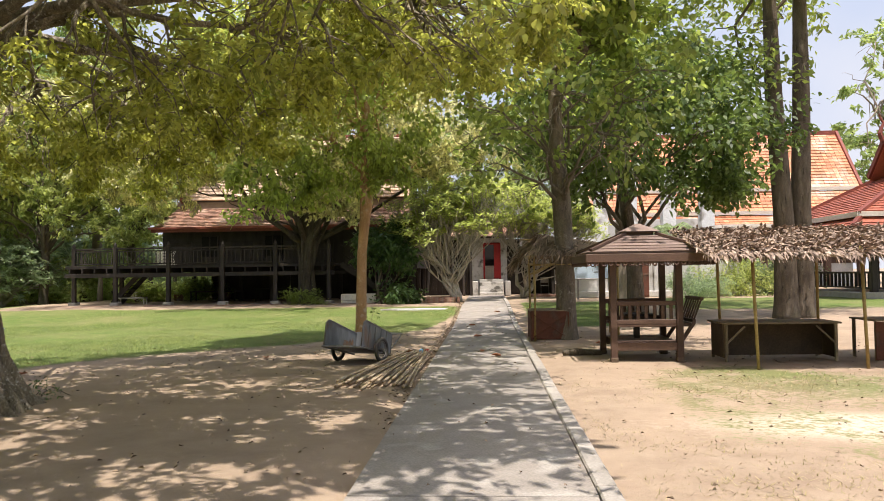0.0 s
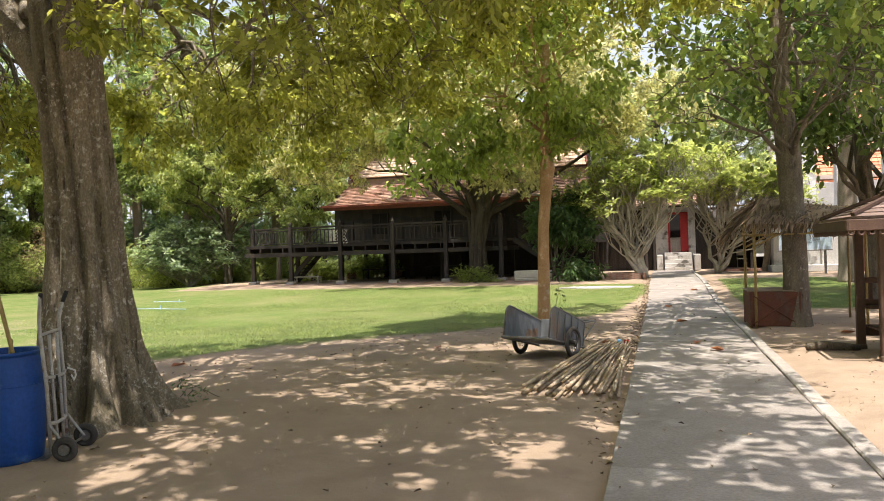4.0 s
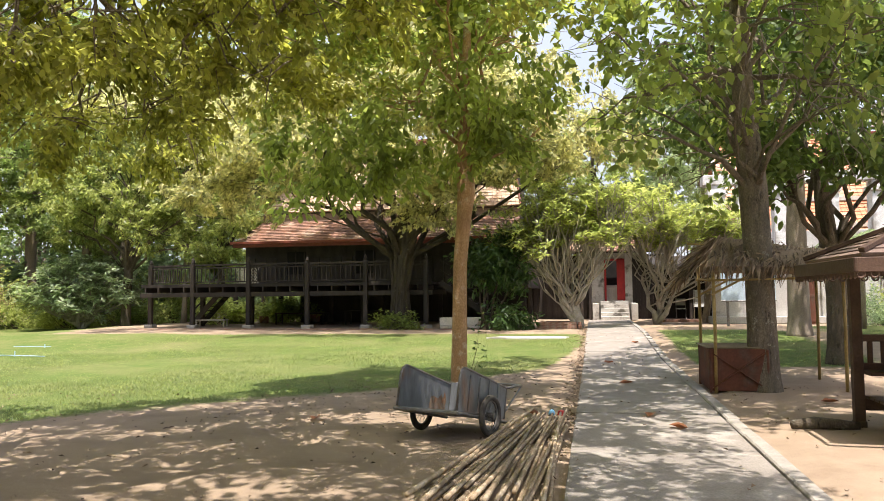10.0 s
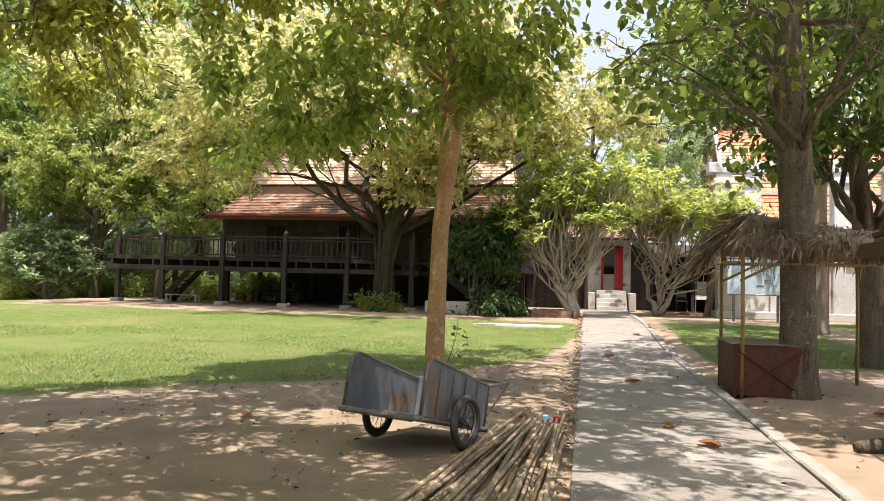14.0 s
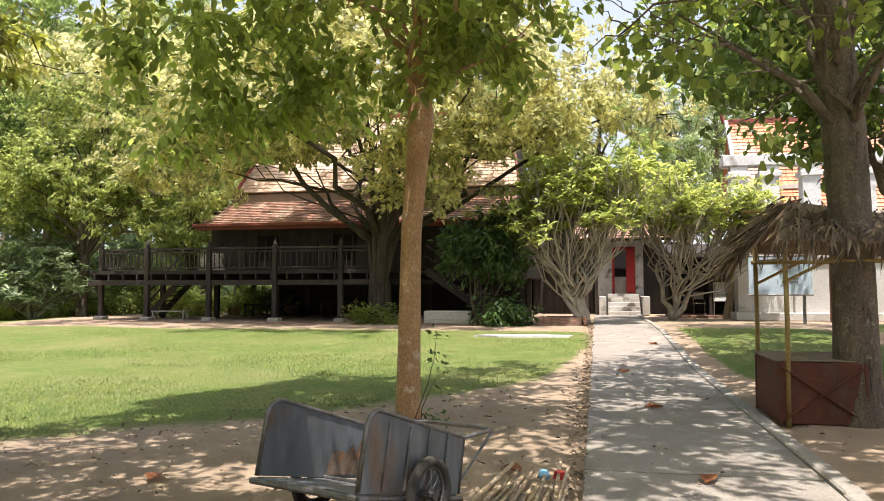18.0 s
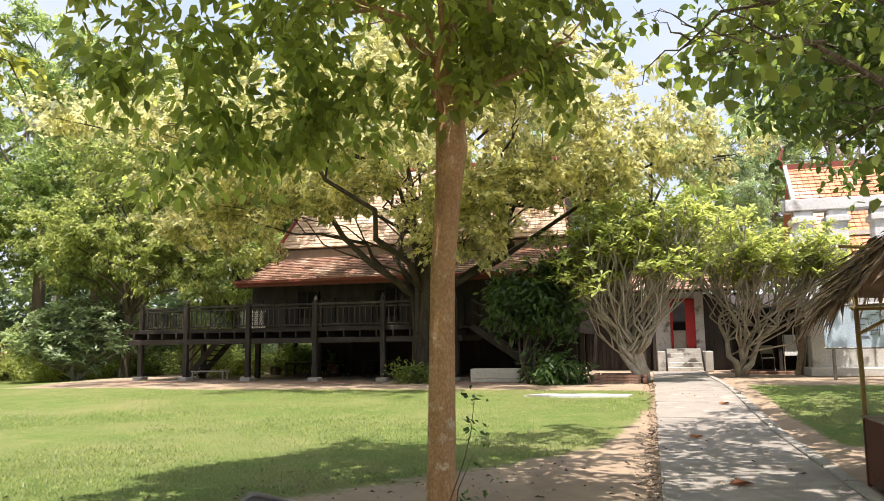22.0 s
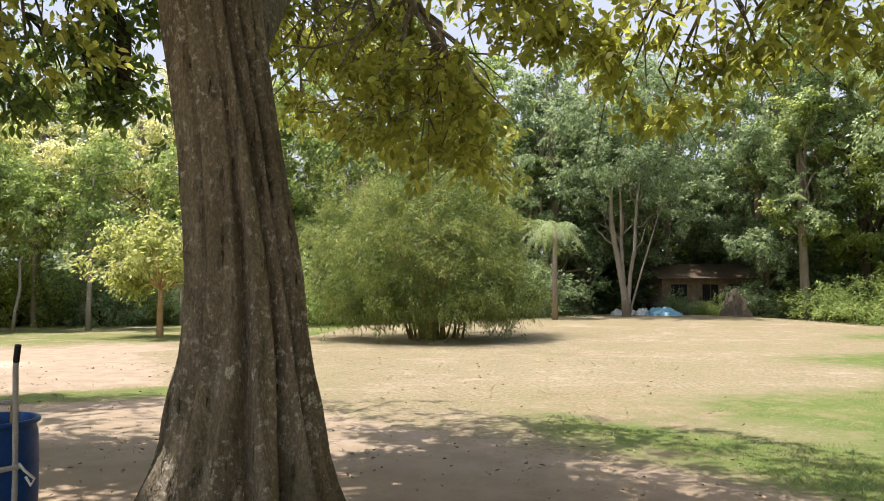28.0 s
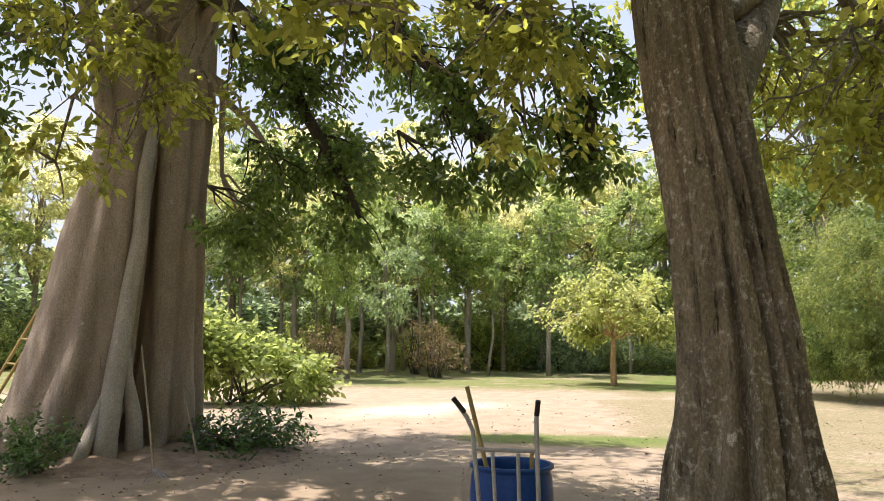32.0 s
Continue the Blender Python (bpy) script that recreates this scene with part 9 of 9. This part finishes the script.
# low kerb of dark stone right of the path
lg = thing("log", 2.75, 12.75, 0.0, "thin weathered log lying beside the path", "log", rz=8)
part("log", Shape().tube([(-0.36, 0, 0.05), (-0.1, 0.03, 0.06), (0.15, 0, 0.05), (0.36, -0.03, 0.04)], [0.05, 0.075, 0.06, 0.04], 9), BARK_DARK, lg, smooth=True)
rk = thing("rake", -5.3, -0.2, 0.1, "metal-tined rake leaning on the huge tree", "rake")
part("handle", Shape().tube([(0.2, 0.5, 0.05), (-0.3, -0.9, 1.5)], 0.014, 8), RAW_WOOD, rk)
for k in range(7):
    part("tine", Shape().tube([(0.2, 0.5, 0.1), (0.1 + k * 0.06, 0.75, 0.0)], 0.005, 5), STEEL, rk)
st2 = thing("stick", -6.0, -0.3, 0.1, "thin stick leaning on the huge tree", "stick")
part("stick", Shape().tube([(0, 0.1, 0), (-0.2, -0.7, 0.9)], 0.014, 7), RAW_WOOD, st2)
bl = thing("bamboo_ladder", -4.9, -3.4, 0.0, "bamboo ladder leaning on the huge tree", "ladder")
for q in (0, 0.4):
    part("rail", Shape().tube([(0.6, q - 0.6, 0.0), (-0.5, q - 0.1, 2.6)], 0.025, 8), BAMBOO_POLE, bl)
for k in range(7):
    t = (k + 0.5) / 7
    part("rung", Shape().tube([(0.6 - 1.1 * t, -0.6 + 0.5 * t, 2.6 * t), (0.6 - 1.1 * t, -0.2 + 0.5 * t, 2.6 * t)], 0.016, 6), BAMBOO_POLE, bl)

bush("sapling", "thin green sapling beside the slim tree trunk", -1.42, 14.45, [(0, 0, 0.5, 0.1, 0.1, 0.3), (0.02, 0, 0.95, 0.1, 0.1, 0.25), (-0.03, 0, 0.2, 0.14, 0.14, 0.15)], LEAF_DARK, 16, 6, 0.06, 0.03, 601, 0.1, 0.05, stems=2, thick=0.16)
heap("old_stump", "broad brown tree stump by the shabby outbuilding", -42.8, 19.2, 1.6, 1.8, 1.7, BARK_DARK, 12, "stump")
bush("weeds", "dark green weeds growing at the foot of the huge tree", -4.5, -1.6, [(0, 0, 0.3, 0.45, 0.45, 0.35), (0.2, 0.5, 0.25, 0.4, 0.4, 0.28)], LEAF_DARK, 110, 10, 0.09, 0.045, 602, 0.1, 0.08, thick=0.2)
bush("weeds", "small green weeds at the foot of the fluted tree", -4.75, 8.05, [(0, 0, 0.16, 0.16, 0.16, 0.16)], LEAF_DARK, 16, 7, 0.05, 0.025, 603, 0.1, 0.05, thick=0.12, stems=3)
bush("weeds", "scraggly green weeds at the old tree beside the deck", -6.9, 30.7, [(0, 0, 0.35, 0.8, 0.4, 0.35), (0.7, 0, 0.25, 0.5, 0.3, 0.25)], LEAF_D, 150, 9, 0.14, 0.05, 604, 0.1, 0.1, thick=0.3)
bush("shrub", "bright yellow-green shrub behind the house stairs", -17.4, 36.6, [(0, 0, 0.7, 0.9, 0.8, 0.6), (1.0, 0.5, 0.5, 0.7, 0.7, 0.5)], LEAF_FRESH, 200, 10, 0.3, 0.06, 605, 0.2, 0.15, pointed=True, thick=0.4)
bush("shrub", "bright green leafy shrub beyond the house stilts", -14.6, 38.4, [(0, 0, 0.7, 0.9, 0.8, 0.6), (-0.9, 0.3, 0.5, 0.6, 0.6, 0.4)], LEAF_FRESH, 180, 10, 0.3, 0.06, 606, 0.2, 0.15, pointed=True, thick=0.4)


def garden_pot(x, y, h, mat, label):
    r = thing("garden_pot", x, y, ground_z(x, y), label, "pot", "pots behind the house")
    part("pot", Shape().lathe([(0.0, 0.0), (0.55 * h, 0.0), (0.7 * h, 0.5 * h), (0.62 * h, 0.92 * h), (0.7 * h, h), (0.58 * h, h), (0.5 * h, 0.85 * h), (0.0, 0.8 * h)], 14), mat, r, smooth=True)
    tuft = crown_mesh("foliage", [(0, 0, h * 1.5, h * 0.9, h * 0.9, h * 0.7)], 26, 8, 0.2, 0.05, 0.08, 0.2, int(-x * 10), True, 0.3, -0.5)
    part("foliage", tuft, LEAF_FRESH, r)


for x, y, h in ((-17.6, 38.0, 0.45), (-16.4, 39.2, 0.5), (-15.4, 37.6, 0.35), (-18.6, 39.6, 0.5), (-13.2, 38.6, 0.4)):
    garden_pot(x, y, h, CREAM if h > 0.42 else BRICK, "glazed pot with a leafy plant behind the stilts")
for x, y, w in ((-16.9, 36.9, 0.9), (-15.9, 38.3, 0.7), (-17.9, 37.2, 0.6)):
    heap("boulder", "pale garden boulder behind the house stilts", x, y, w, w * 0.8, 0.4 * w, KERB, int(w * 30), "boulder")


def garden_hut():
    """A little roofed hut among the bushes past the lawn."""
    r = thing("garden_hut", -33.3, 38.6, ground_z(-33.3, 38.6), "small hut with red-brown roof half hidden by bushes", "hut", rz=-40)
    for x in (-1.3, 1.3):
        for y in (-1.0, 1.0):
            part("post", Shape().box(x, y, 1.1, 0.14, 0.14, 2.2), BROWN_WOOD, r)
    part("wall", Shape().box(0, 1.0, 1.1, 2.5, 0.08, 2.2), BROWN_WOOD, r)
    for a, b in ((-1.5, 0.0), (1.5, 0.0)):
        q = [(-1.8, a, 2.15), (1.8, a, 2.15), (1.8, b, 3.3), (-1.8, b, 3.3)]
        part("roof", Shape().sheet(q if a < 0 else q[::-1], 0.06), TILE_RED, r)
    part("ridge", Shape().beam((-1.85, 0, 3.32), (1.85, 0, 3.32), 0.14, 0.1), TRIM_RED, r)


garden_hut()
